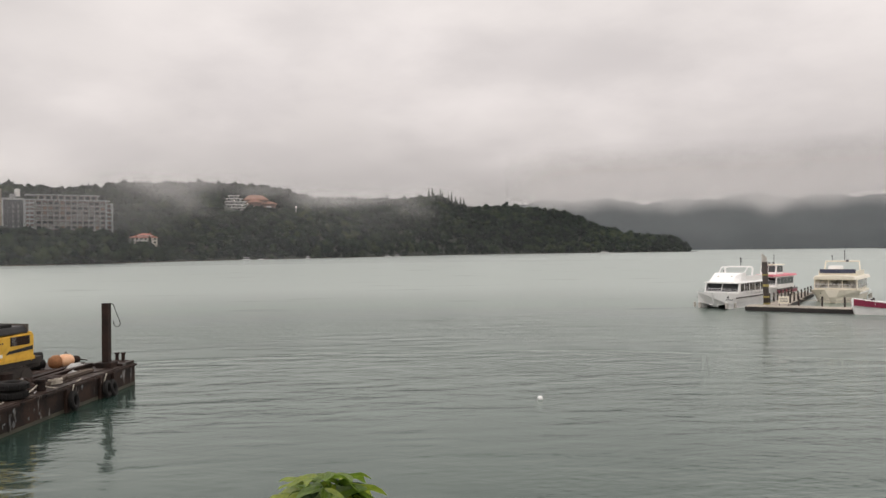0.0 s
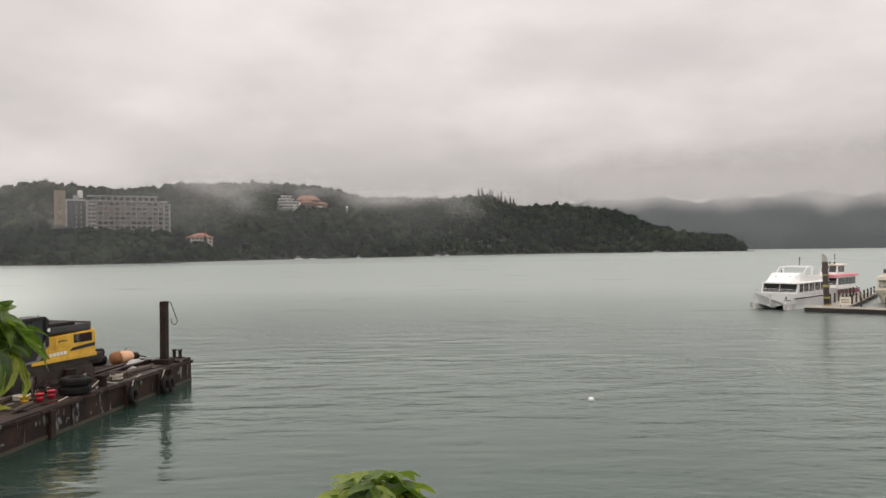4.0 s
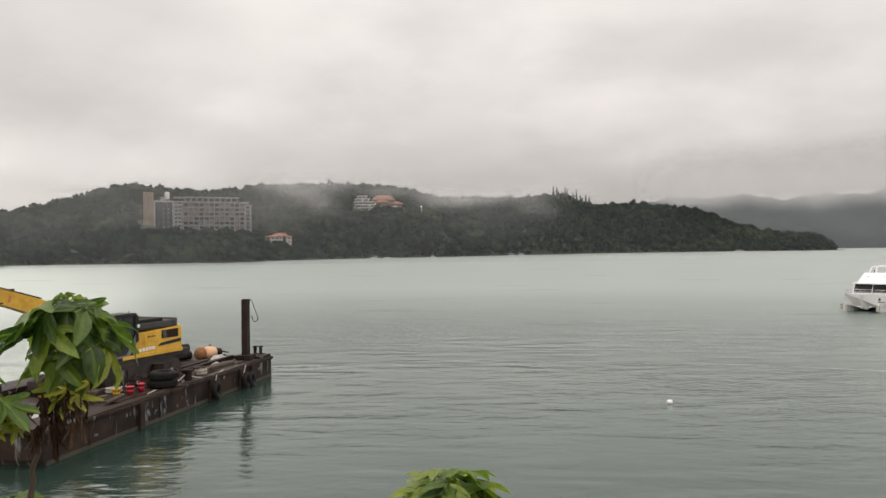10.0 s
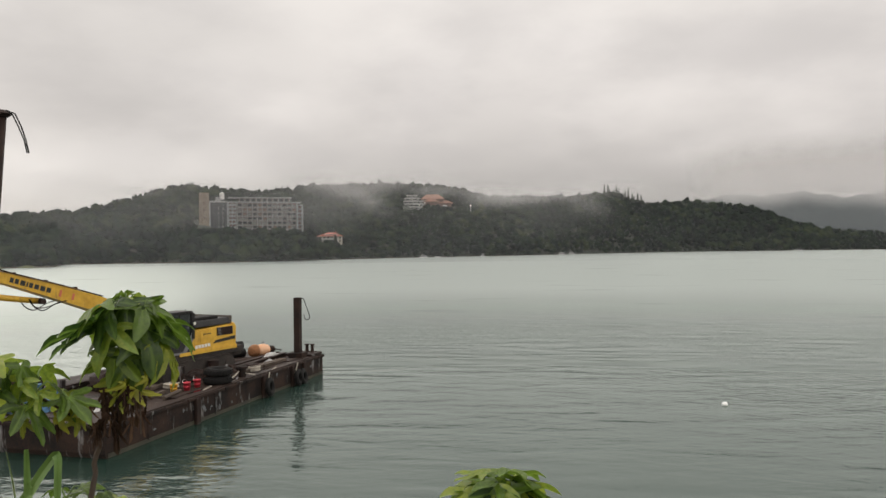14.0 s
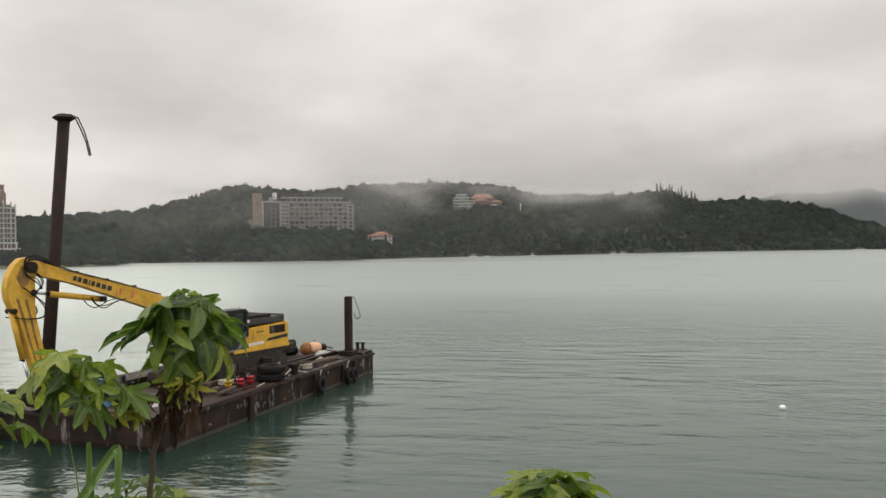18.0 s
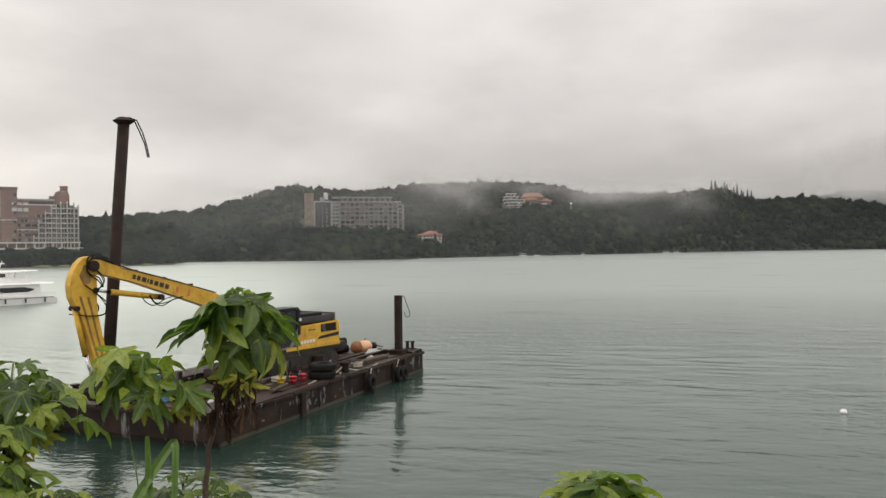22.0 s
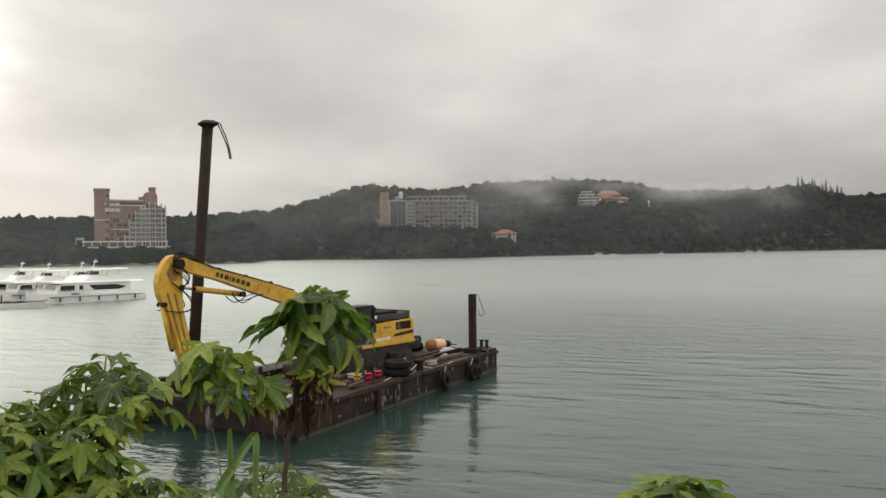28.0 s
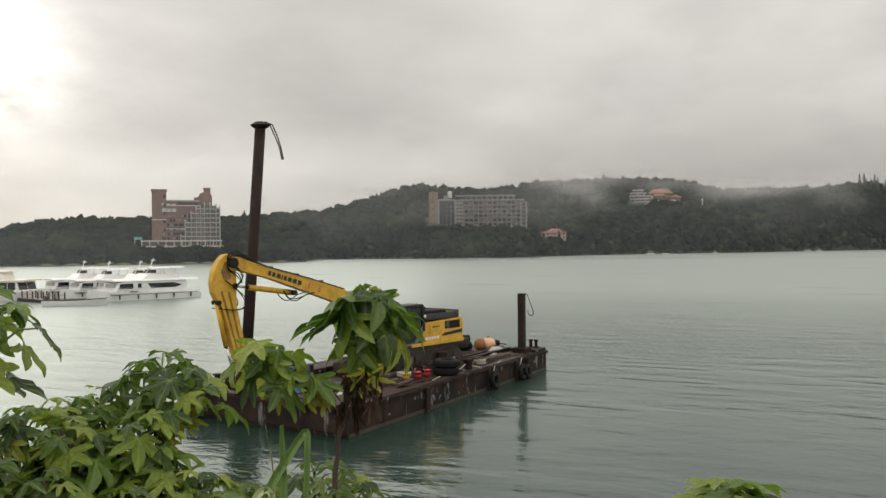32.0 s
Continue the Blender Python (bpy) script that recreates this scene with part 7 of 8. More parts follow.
def build_speedboat():
    L, B = 11.0, 3.4
    f = thing("speedboat", pose(51.7, 83.6, 0, 0, 0, 165) @ pose(-10.8, 0, 0) @ Matrix.Diagonal((1, 1, 0.85, 1)), "white speedboat with a maroon topside and pointed bow", "boat")
    part("hull", hull_mesh(L, B, 1.35, 0.75, 0.5), BOAT_WHITE, f)
    for s in (-1, 1):
        st = []
        for i in range(9):
            k = i / 8
            w = B / 2 * (0.94 + 0.06 * min(1, k * 3)) * (1 if k < 0.5 else math.cos((k - 0.5) / 0.5 * 1.35) ** 0.8)
            w = max(w, 0.12)
            z = 1.35 + 0.75 * max(0, (k - 0.45) / 0.55) ** 1.6
            st.append([(L * k, s * (w + 0.03), z + 0.02), (L * k, s * (w * 0.975 + 0.03), z * 0.60), (L * k, s * (w * 0.975 - 0.05), z * 0.60), (L * k, s * (w - 0.06), z + 0.02)])
        part("maroon_band", loft(bm_new(), st), MAROON, f, "maroon painted topside")
    part("gunwale", loft(bm_new(), [[(L * k, w, z), (L * k, w, z + 0.1), (L * k, -w, z + 0.1), (L * k, -w, z)] for k, w, z in ((0, 1.6, 1.38), (0.5, 1.7, 1.42), (0.75, 1.35, 1.68), (0.95, 0.5, 2.04), (1.0, 0.1, 2.12))]), BOAT_WHITE, f)
    cabin(f, 2.0, 6.6, 2.6, 1.4, 2.5, 1.2, BOAT_WHITE, 2, 2)
    bars(f, pose(9.1, 1.15, 1.5, 0, 0, -30), 2, 0.26, 0.26, 0.14, PALE_LETTER)
    return f


build_speedboat()


def dock(name, m, L, W, label, planks, posts, post_h=1.25):
    d = thing(name, m, label, "jetty")
    part("pontoon", box(bm_new(), (L / 2, W / 2, 0.12), (L, W, 0.72), bevel=0.03), PONTOON, d, "dark floating pontoon")
    me = shared("plank", box(bm_new(), (0, 0, 0), (L / planks - 0.03, W + 0.1, 0.06)), PLANK)
    for i in range(planks):
        piece("plank", me, d, (i + 0.5) * L / planks, W / 2, 0.52 + 0.006 * ((i * 7) % 3))
    pm = shared("post", tube(bm_new(), [(0, 0, 0), (0, 0, post_h)], 0.11, 10), PILE_TAR)
    for x, y in posts:
        piece("post", pm, d, x, y, 0.5)
    for (x0, y0), (x1, y1) in zip(posts, posts[1:]):
        if abs(x1 - x0) + abs(y1 - y0) < 4.5:
            part("chain", tube(bm_new(), arc((x0, y0, 1.45), (x1, y1, 1.45), 0.22), 0.03, 5), ROPE, d)
    return d


# front pontoon and the walkway running back between the boats
dock("floating_jetty", pose(42.5, 91.2, 0, 0, 0, -36.5), 15.0, 3.4, "weathered grey plank floating jetty with dark posts", 30, [(5.6, 3.1), (8.2, 3.1), (10.6, 3.2), (13.6, 3.2), (12.8, 0.3), (13.6, 0.3)])
dock("floating_jetty", pose(48.0, 91.6, 0, 0, 0, 54.8), 30.0, 2.6, "weathered grey plank floating jetty with dark posts", 48, [(2.8 + i * 3.4, 2.4) for i in range(8)] + [(4.2 + i * 3.8, 0.15) for i in range(7)])


def build_pile():
    p = thing("mooring_pile", pose(46.3, 93.6, 0), "thick dark mooring pile with dull yellow bands and slanted cap", "mooring post")
    part("shaft", cyl(bm_new(), (0.25, 0, -3), (-0.1, 0, 6.0), 0.37, 0.34, 18), PILE_TAR, p, "", True)
    bm = bm_new()
    a = [bm.verts.new((-0.1 + 0.345 * math.cos(6.28318 * i / 18), 0.345 * math.sin(6.28318 * i / 18), 5.9)) for i in range(18)]
    b = [bm.verts.new((-0.12 + 0.31 * math.cos(6.28318 * i / 18), 0.31 * math.sin(6.28318 * i / 18), 6.65 - 0.3 * math.cos(6.28318 * i / 18))) for i in range(18)]
    for i in range(18):
        bm.faces.new((a[i], a[(i + 1) % 18], b[(i + 1) % 18], b[i]))
    bm.faces.new(b)
    part("cap", bm, FENDER, p, "pale grey slanted cap")
    for z, h in ((4.2, 0.18), (2.8, 0.3), (1.4, 0.22), (0.3, 0.45)):
        part("band", cyl(bm_new(), (0.14 - z * 0.035, 0, z), (0.14 - z * 0.035, 0, z + h), 0.385, 0.385, 18), PILE_YELLOW, p)
    s = thing("pile", pose(46.0, 105.0, 0), "thin dark mooring pole beside the jetty", "mooring post")
    part("shaft", cyl(bm_new(), (0, 0, -2), (0, 0, 4.6), 0.17, 0.14, 10), PILE_TAR, s)
    g = thing("notice_box", pose(47.3, 91.0, 0.55, 0, 0, -25), "small pale notice board on the jetty", "sign")
    part("board", box(bm_new(), (0, 0, 0.7), (1.2, 0.1, 0.9), bevel=0.02), CREAM, g)
    for x in (-0.5, 0.5):
        part("leg", box(bm_new(), (x, 0, 0.15), (0.08, 0.08, 0.4)), DARK_GREY, g)
    for i in range(3):
        part("writing", box(bm_new(), (0, -0.056, 0.5 + i * 0.2), (0.9, 0.012, 0.07)), DARK_GREY, g)


build_pile()


def build_yacht(m, L, label, scale_z=1.0):
    """A white catamaran motor yacht: two hulls, saloon with one long side window, flybridge with hard top."""
    B = L * 0.36
    f = thing("motor_yacht", m, label, "yacht", "white yachts at the marina")
    zs = scale_z
    for y in (-1, 1):
        st = []
        for i in range(9):
            k = i / 8
            w = 0.13 * L * 0.8 * (1 if k < 0.6 else max(0.06, 1 - ((k - 0.6) / 0.4) ** 1.7))
            c = y * (B / 2 - 0.105 * L)
            z = (1.15 + 0.55 * max(0, (k - 0.15)) ** 0.8) * zs if k > 0.1 else 0.8 * zs
            st.append([(L * k, c + w, z), (L * k, c + w * 0.92, 0.0), (L * k - 0.3 * k, c, -0.5), (L * k, c - w * 0.92, 0.0), (L * k, c - w, z)])
        part("side_hull", loft(bm_new(), st), BOAT_WHITE, f, "slim white hull")
        bm = bm_new()
        box(bm, (L * 0.48, y * (B / 2 + 0.02), 1.0 * zs), (L * 0.9, 0.06, 0.07))
        part("rub_rail", bm, DARK_GREY, f)
    part("bridge_deck", loft(bm_new(), [[(0.4, B / 2 - 0.1, 0.85 * zs), (0.4, B / 2 - 0.1, 1.1 * zs), (0.4, -B / 2 + 0.1, 1.1 * zs), (0.4, -B / 2 + 0.1, 0.85 * zs)], [(L * 0.9, B / 2 - 0.3, 1.15 * zs), (L * 0.9, B / 2 - 0.3, 1.65 * zs), (L * 0.9, -B / 2 + 0.3, 1.65 * zs), (L * 0.9, -B / 2 + 0.3, 1.15 * zs)]]), BOAT_WHITE, f)
    sal = part("saloon", slab(bm_new(), [(L * 0.14, 1.1 * zs), (L * 0.86, 1.55 * zs), (L * 0.84, 2.9 * zs), (L * 0.74, 3.15 * zs), (L * 0.16, 3.15 * zs)], -B * 0.46, B * 0.46), BOAT_WHITE, f, "white saloon")
    for s in (-1, 1):
        part("side_window", slab(bm_new(), [(L * 0.20, 2.35 * zs), (L * 0.27, 1.95 * zs), (L * 0.52, 1.95 * zs), (L * 0.56, 2.75 * zs), (L * 0.30, 2.75 * zs)], s * B * 0.46 - 0.03, s * B * 0.46 + 0.03), CAB_GLASS, sal, "long dark side window")
        part("side_window", slab(bm_new(), [(L * 0.62, 2.0 * zs), (L * 0.655, 2.0 * zs), (L * 0.655, 2.75 * zs), (L * 0.62, 2.75 * zs)], s * B * 0.46 - 0.03, s * B * 0.46 + 0.03), CAB_GLASS, sal)
        part("side_window", slab(bm_new(), [(L * 0.70, 1.95 * zs), (L * 0.835, 1.95 * zs), (L * 0.825, 2.8 * zs), (L * 0.70, 2.8 * zs)], s * B * 0.46 - 0.03, s * B * 0.46 + 0.03), CAB_GLASS, sal)
    part("front_window", slab(bm_new(), [(L * 0.845, 2.15 * zs), (L * 0.865, 2.15 * zs), (L * 0.85, 2.75 * zs), (L * 0.83, 2.75 * zs)], -B * 0.3, B * 0.3), WHITE_NET, sal, "pale windscreen cover")
    visor(f, L * 0.03, L * 0.88, B * 1.0, 3.15 * zs, 0.22, BOAT_WHITE, "saloon_roof")
    part("flybridge", loft(bm_new(), [[(L * 0.22, B * 0.38, 3.35 * zs), (L * 0.22, B * 0.38, 4.1 * zs), (L * 0.22, -B * 0.38, 4.1 * zs), (L * 0.22, -B * 0.38, 3.35 * zs)], [(L * 0.60, B * 0.36, 3.35 * zs), (L * 0.52, B * 0.34, 4.35 * zs), (L * 0.52, -B * 0.34, 4.35 * zs), (L * 0.60, -B * 0.36, 3.35 * zs)]]), BOAT_WHITE, f)
    part("fly_window", slab(bm_new(), [(L * 0.43, 4.35 * zs), (L * 0.50, 4.35 * zs), (L * 0.47, 4.9 * zs), (L * 0.43, 4.9 * zs)], -B * 0.22, B * 0.22), DARK_GREY, f)
    for s in (-1, 1):
        for x in (0.26, 0.44):
            part("top_post", tube(bm_new(), [(L * x, s * B * 0.32, 4.0 * zs), (L * (x - 0.02), s * B * 0.32, 5.25 * zs)], 0.08, 6), BOAT_WHITE, f)
    visor(f, L * 0.16, L * 0.52, B * 0.78, 5.2 * zs, 0.18, BOAT_WHITE, "hard_top")
    part("mast", tube(bm_new(), [(L * 0.50, 0, 4.3 * zs), (L * 0.45, 0, 5.5 * zs), (L * 0.42, 0, 6.9 * zs)], 0.14, 8, 0.05), BOAT_WHITE, f)
    part("radar", box(bm_new(), (L * 0.425, 0, 6.5 * zs), (0.25, 1.3, 0.14), bevel=0.04), BOAT_WHITE, f)
    bm = bm_new()
    rail_run(bm, [(L * (0.5 + 0.07 * i), B * 0.47, 1.5 * zs) for i in range(6)], 0.6)
    part("side_rail", bm, RAIL, f)
    bm = bm_new()
    rail_run(bm, [(0.2 + 0.6 * i, B * 0.45, 0.95 * zs) for i in range(5)], 0.8)
    part("stern_rail", bm, RAIL, f)
    for x in (0.12, 0.3, 0.48, 0.66, 0.84):
        part("fender", cyl(bm_new(), (L * x, B / 2 + 0.13, 0.25), (L * x, B / 2 + 0.13, 0.95), 0.13, 0.13, 10), DARK_GREY, f)
    bars(f, pose(L * 0.70, B / 2 + 0.04, 1.45 * zs, 0, 0, 180), 1, 1.3, 0.2, 0.1, DARK_GREY)
    return f


build_yacht(pose(-100.0, 101.2, 0, 0, 0, -108), 17.0, "white catamaran motor yacht with a long dark side window")
build_yacht(pose(-107.2, 104.4, 0, 0, 0, -110), 15.5, "white catamaran motor yacht moored beside another", 0.95)
build_yacht(pose(-115.2, 103.6, 0, 0, 0, -106), 14.5, "white motor yacht with a slim flybridge", 0.92)
build_yacht(pose(-122.5, 104.0, 0, 0, 0, -104), 14.5, "white motor yacht with a slim flybridge", 0.95)


def build_long_ferry(m):
    f = thing("passenger_boat", m, "long white passenger boat with a cream roof and open sides", "boat")
    part("hull", hull_mesh(19.0, 4.6, 1.3, 0.5, 0.75), BOAT_WHITE, f)
    cabin(f, 1.0, 15.4, 4.1, 1.35, 3.3, 0.6, BOAT_WHITE, 8, 2, (0.25, 0.88))
    visor(f, 0.4, 16.4, 4.8, 3.3, 0.25, CREAM, "roof")
    part("upper_house", box(bm_new(), (9.5, 0, 4.2), (4.0, 2.6, 1.3), bevel=0.1, taper=(0.8, 0.85)), BOAT_WHITE, f)
    visor(f, 6.6, 12.2, 3.2, 4.85, 0.16, CREAM, "upper_roof")
    mast(f, 9.0, 0, 5.0, 6.4, 2)
    return f


build_long_ferry(pose(-117.5, 84.5, 0, 0, 0, 12) @ pose(-18, 0, 0))


def build_work_boat(m):
    f = thing("open_boat", m, "low grey open work boat moored at the marina", "boat")
    part("hull", hull_mesh(9.5, 2.6, 0.75, 0.25, 0.6), BOAT_WHITE, f)
    part("gunwale", loft(bm_new(), [[(9.5 * k, w, z), (9.5 * k, w, z + 0.08), (9.5 * k, -w, z + 0.08), (9.5 * k, -w, z)] for k, w, z in ((0, 1.25, 0.76), (0.6, 1.3, 0.78), (0.9, 0.6, 0.95), (1.0, 0.1, 1.02))]), RUST_DARK, f)
    for x in (1.5, 3.4, 5.4):
        part("thwart", box(bm_new(), (x, 0, 0.9), (0.3, 2.2, 0.1)), WOOD_OLD, f)
    part("engine", box(bm_new(), (0.2, 0, 1.1), (0.5, 0.5, 0.7), bevel=0.08), DARK_GREY, f)
    return f


build_work_boat(pose(-96.5, 80.0, 0, 0, 0, 25) @ pose(-9.3, 0, 0))
dock("marina_jetty", pose(-128, 84.0, 0, 0, 0, -14), 24.0, 2.0, "grey marina jetty with short dark posts", 40, [(1.0 + i * 2.1, 0.2) for i in range(11)] + [(2.0 + i * 2.2, 1.8) for i in range(10)])
# ---------- near bank and plants ----------
BANK = surface("grassy_earth", (0.035, 0.045, 0.018), (0.09, 0.085, 0.04), rough=0.95, grain=12, patch=1.2, bump=0.5)
STEM = surface("brown_stem", (0.030, 0.020, 0.014), (0.085, 0.058, 0.038), rough=0.75, grain=40, patch=6, bump=0.3)
GREEN_STEM = surface("green_stem", (0.09, 0.15, 0.035), (0.15, 0.22, 0.06), rough=0.5, grain=30, patch=5, bump=0.1)


def leaf_material(name, dark, light, tip, through=0.35, gloss=0.5, rough=0.32):
    m, n, l = material(name)
    out, b = n.new("ShaderNodeOutputMaterial"), n.new("ShaderNodeBsdfPrincipled")
    inf = n.new("ShaderNodeObjectInfo")
    co = n.new("ShaderNodeTexCoord")
    t = n.new("ShaderNodeTexNoise")
    t.inputs["Scale"].default_value, t.inputs["Detail"].default_value = 9.0, 5
    l.new(co.outputs["Object"], t.inputs["Vector"])
    k = n.new("ShaderNodeMath")
    k.operation = "MULTIPLY_ADD"
    k.inputs[1].default_value = 0.6
    l.new(inf.outputs["Random"], k.inputs[0])
    h = n.new("ShaderNodeMath")
    h.operation = "MULTIPLY"
    h.inputs[1].default_value = 0.4
    l.new(t.outputs["Fac"], h.inputs[0])
    l.new(h.outputs[0], k.inputs[2])
    r = n.new("ShaderNodeValToRGB")
    e = r.color_ramp.elements
    e[0].position, e[0].color = 0.2, rgb(dark)
    e[1].position, e[1].color = 0.62, rgb(light)
    e.new(0.84).color = rgb(tip)
    l.new(k.outputs[0], r.inputs[0])
    vein = n.new("ShaderNodeAttribute")
    vein.attribute_name = "vein"
    mx = n.new("ShaderNodeMix")
    mx.data_type = "RGBA"
    l.new(vein.outputs["Fac"], mx.inputs[0])
    l.new(r.outputs[0], mx.inputs[6])
    mx.inputs[7].default_value = rgb(tuple(min(1, 1.5 * c + 0.015) for c in light))
    colour = mx.outputs[2]
    l.new(colour, b.inputs["Base Color"])
    b.inputs["Roughness"].default_value, b.inputs["Specular IOR Level"].default_value = rough, gloss
    bt = n.new("ShaderNodeTexNoise")
    bt.inputs["Scale"].default_value, bt.inputs["Detail"].default_value = 26.0, 3
    l.new(co.outputs["Object"], bt.inputs["Vector"])
    bp = n.new("ShaderNodeBump")
    bp.inputs["Strength"].default_value, bp.inputs["Distance"].default_value = 0.35, 0.01
    l.new(bt.outputs["Fac"], bp.inputs["Height"])
    l.new(bp.outputs[0], b.inputs["Normal"])
    tr = n.new("ShaderNodeBsdfTranslucent")
    l.new(colour, tr.inputs[0])
    ms = n.new("ShaderNodeMixShader")
    ms.inputs[0].default_value = through
    l.new(b.outputs[0], ms.inputs[1])
    l.new(tr.outputs[0], ms.inputs[2])
    l.new(ms.outputs[0], out.inputs[0])
    return m


LEAF = leaf_material("green_leaf", (0.024, 0.058, 0.011), (0.145, 0.238, 0.028), (0.38, 0.44, 0.065), 0.48, 0.6, 0.28)
# lower leaves: yellowing, and light coming through the blades put into the colour
LEAF_PALE_BACKLIT = leaf_material("yellow_green_backlit_leaf", (0.055, 0.105, 0.014), (0.20, 0.29, 0.030), (0.42, 0.43, 0.06), 0.5, 0.5, 0.32)
LEAF_YELLOW = leaf_material("yellowing_leaf", (0.17, 0.22, 0.028), (0.36, 0.35, 0.042), (0.48, 0.38, 0.06), 0.45)
LEAF_DEAD = leaf_material("dead_leaf", (0.020, 0.011, 0.007), (0.055, 0.030, 0.017), (0.11, 0.065, 0.035), 0.12, 0.2, 0.8)


def leaf_mesh(name, mat, seed, droop, lobes, curl=0.0, ragged=0.0, heart=0.38):
    """A palmate leaf of unit length: lobes with pointed tips, a fold along each midrib, drooping ends."""
    r = random.Random(seed)
    n, rings = 60, 4
    verts, vein = [(0, 0, 0)], [1.0]
    for i in range(n + 1):
        th = radians(-128 + 256 * i / n)
        best, rad, dl = 9, 0.0, 0
        for a, ln, w in lobes:
            d = abs(th - radians(a)) / radians(w)
            rr = ln * (max(0.0, 1 - d ** 1.45) ** 0.8 * 0.92 + 0.08 * max(0.0, 1 - d * 5))
            if rr > rad:
                rad, dl = rr, d
            best = min(best, d)
        rad = max(rad, heart - 0.18 * (abs(th) / 2.2) ** 3) * (1 + ragged * r.uniform(-1, 0.3))
        for k in range(1, rings + 1):
            q = rad * k / rings
            x, y = q * math.cos(th), q * math.sin(th)
            z = -droop * q * q + 0.17 * q * min(1, best) + 0.05 * math.sin(th * 7 + seed) * q + 0.03 * math.sin(q * 11 + seed * 2.0) - curl * y * y
            verts.append((x - droop * 0.25 * q ** 3, y * (1 - 0.12 * droop), z))
            vein.append(max(0.0, 1 - best * 9) * 0.7)
    f = []
    for i in range(n):
        a, b = 1 + i * rings, 1 + (i + 1) * rings
        f.append((0, a, b))
        for k in range(rings - 1):
            f.append((a + k, a + k + 1, b + k + 1, b + k))
    me = bpy.data.meshes.new(name)
    me.from_pydata(verts, [], f)
    me.polygons.foreach_set("use_smooth", [True] * len(f))
    at = me.attributes.new("vein", "FLOAT", "POINT")
    at.data.foreach_set("value", vein)
    me.materials.append(mat)
    return me


def lobed(seed, count):
    """Uneven lobes of one leaf: angle, length, half-width."""
    r = random.Random(seed)
    base = {3: [(0, 1.0, 34), (54, 0.84, 30), (-54, 0.84, 30), (106, 0.5, 33), (-106, 0.5, 33)],
            5: [(0, 1.0, 29), (46, 0.92, 26), (-46, 0.92, 26), (94, 0.70, 28), (-94, 0.70, 28)]}[count]
    return [(a + r.uniform(-7, 7), ln * r.uniform(0.84, 1.08), w * r.uniform(0.88, 1.12)) for a, ln, w in base]


LEAVES = [leaf_mesh("leaf", LEAF, i, (0.14, 0.26, 0.36, 0.44, 0.20, 0.32, 0.24, 0.40)[i], lobed(i, (5, 3, 5, 3, 5, 3, 5, 5)[i]), (0.02, 0.10, 0.16, 0.2, 0.06, 0.12, 0.05, 0.18)[i], 0.06) for i in range(8)]
PALES = [leaf_mesh("leaf", LEAF_PALE_BACKLIT, 50 + i, 0.18 + 0.08 * i, lobed(50 + i, (5, 5, 3, 5)[i]), 0.05 + 0.05 * i, 0.08) for i in range(4)]
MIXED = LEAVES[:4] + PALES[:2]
YELLOWS = [leaf_mesh("leaf", LEAF_YELLOW, 10 + i, 0.35 + 0.2 * i, lobed(30 + i, 3), 0.3 + 0.3 * i, 0.12) for i in range(3)]
DEADS = [leaf_mesh("leaf", LEAF_DEAD, 20 + i, 0.10 * i, [(0, 1.0, 12), (22, 0.7, 9), (-24, 0.6, 9)], 1.6 + 0.8 * i, 0.2, 0.19) for i in range(3)]


def spot(az, el, d):
    """The place seen from the eye at a bearing and an elevation, d metres off."""
    return Vector(EYE) + Vector((math.sin(radians(az)) * math.cos(radians(el)), math.cos(radians(az)) * math.cos(radians(el)), math.sin(radians(el)))) * d


def bank_z(x, y):
    s = min(1, max(0, (y - 1.2) / 9.0))
    return 6.1 - 7.3 * (s ** 1.25) + 0.12 * math.sin(x * 1.7) * math.cos(y * 1.3)


def place_leaf(parent, me, base, way, down, size, r, roll=0.35):
    """A leaf from base that points along way (horizontal), dipping by down degrees."""
    out_ = Vector((way[0], way[1], 0)).normalized()
    c, s = math.cos(radians(down)), math.sin(radians(down))
    X = out_ * c - Vector((0, 0, 1)) * s
    Z = out_ * s + Vector((0, 0, 1)) * c
    Z = (Matrix.Rotation(r.uniform(-roll, roll), 3, X) @ Z)
    Y = Z.cross(X)
    o = new("leaf", me)
    o.parent = parent
    m = Matrix((X, Y, Z)).transposed().to_4x4()
    o.matrix_basis = Matrix.Translation(base) @ m @ Matrix.Diagonal((size, size * r.uniform(0.85, 1.1), size, 1))
    return o


def whorl(plant, c, n, size, r, kinds=LEAVES, dip=(0, 62), petiole=0.12, spread=1.0, axis=(0, 0, 1)):
    """Leaves round a shoot's tip: the inner ones nearly level, the outer ones hanging; thin petioles join them."""
    for i in range(n):
        a = i * 2.399 + r.uniform(-0.4, 0.4)
        k = (i + 0.5) / n
        w = Vector((math.cos(a), math.sin(a), 0))
        pet = petiole * (0.45 + 0.9 * k) * spread
        b = c - Vector((0, 0, 0.16 * k * spread * size / 0.24)) + w * pet + Vector((0, 0, 0.05 * (1 - k)))
        if pet > 0.06:
            st = c - Vector((0, 0, 0.14 * k * spread))
            bm = bm_new()
            tube(bm, [st, st.lerp(b, 0.5) + Vector((0, 0, 0.025)), b], 0.0045, 5, 0.003)
            part("petiole", bm, GREEN_STEM, plant)
        place_leaf(plant, r.choice(kinds), b, w, dip[0] + (dip[1] - dip[0]) * k + r.uniform(-14, 14), size * r.uniform(0.72, 1.12) * (0.62 + 0.5 * min(1, k * 2.2)), r)


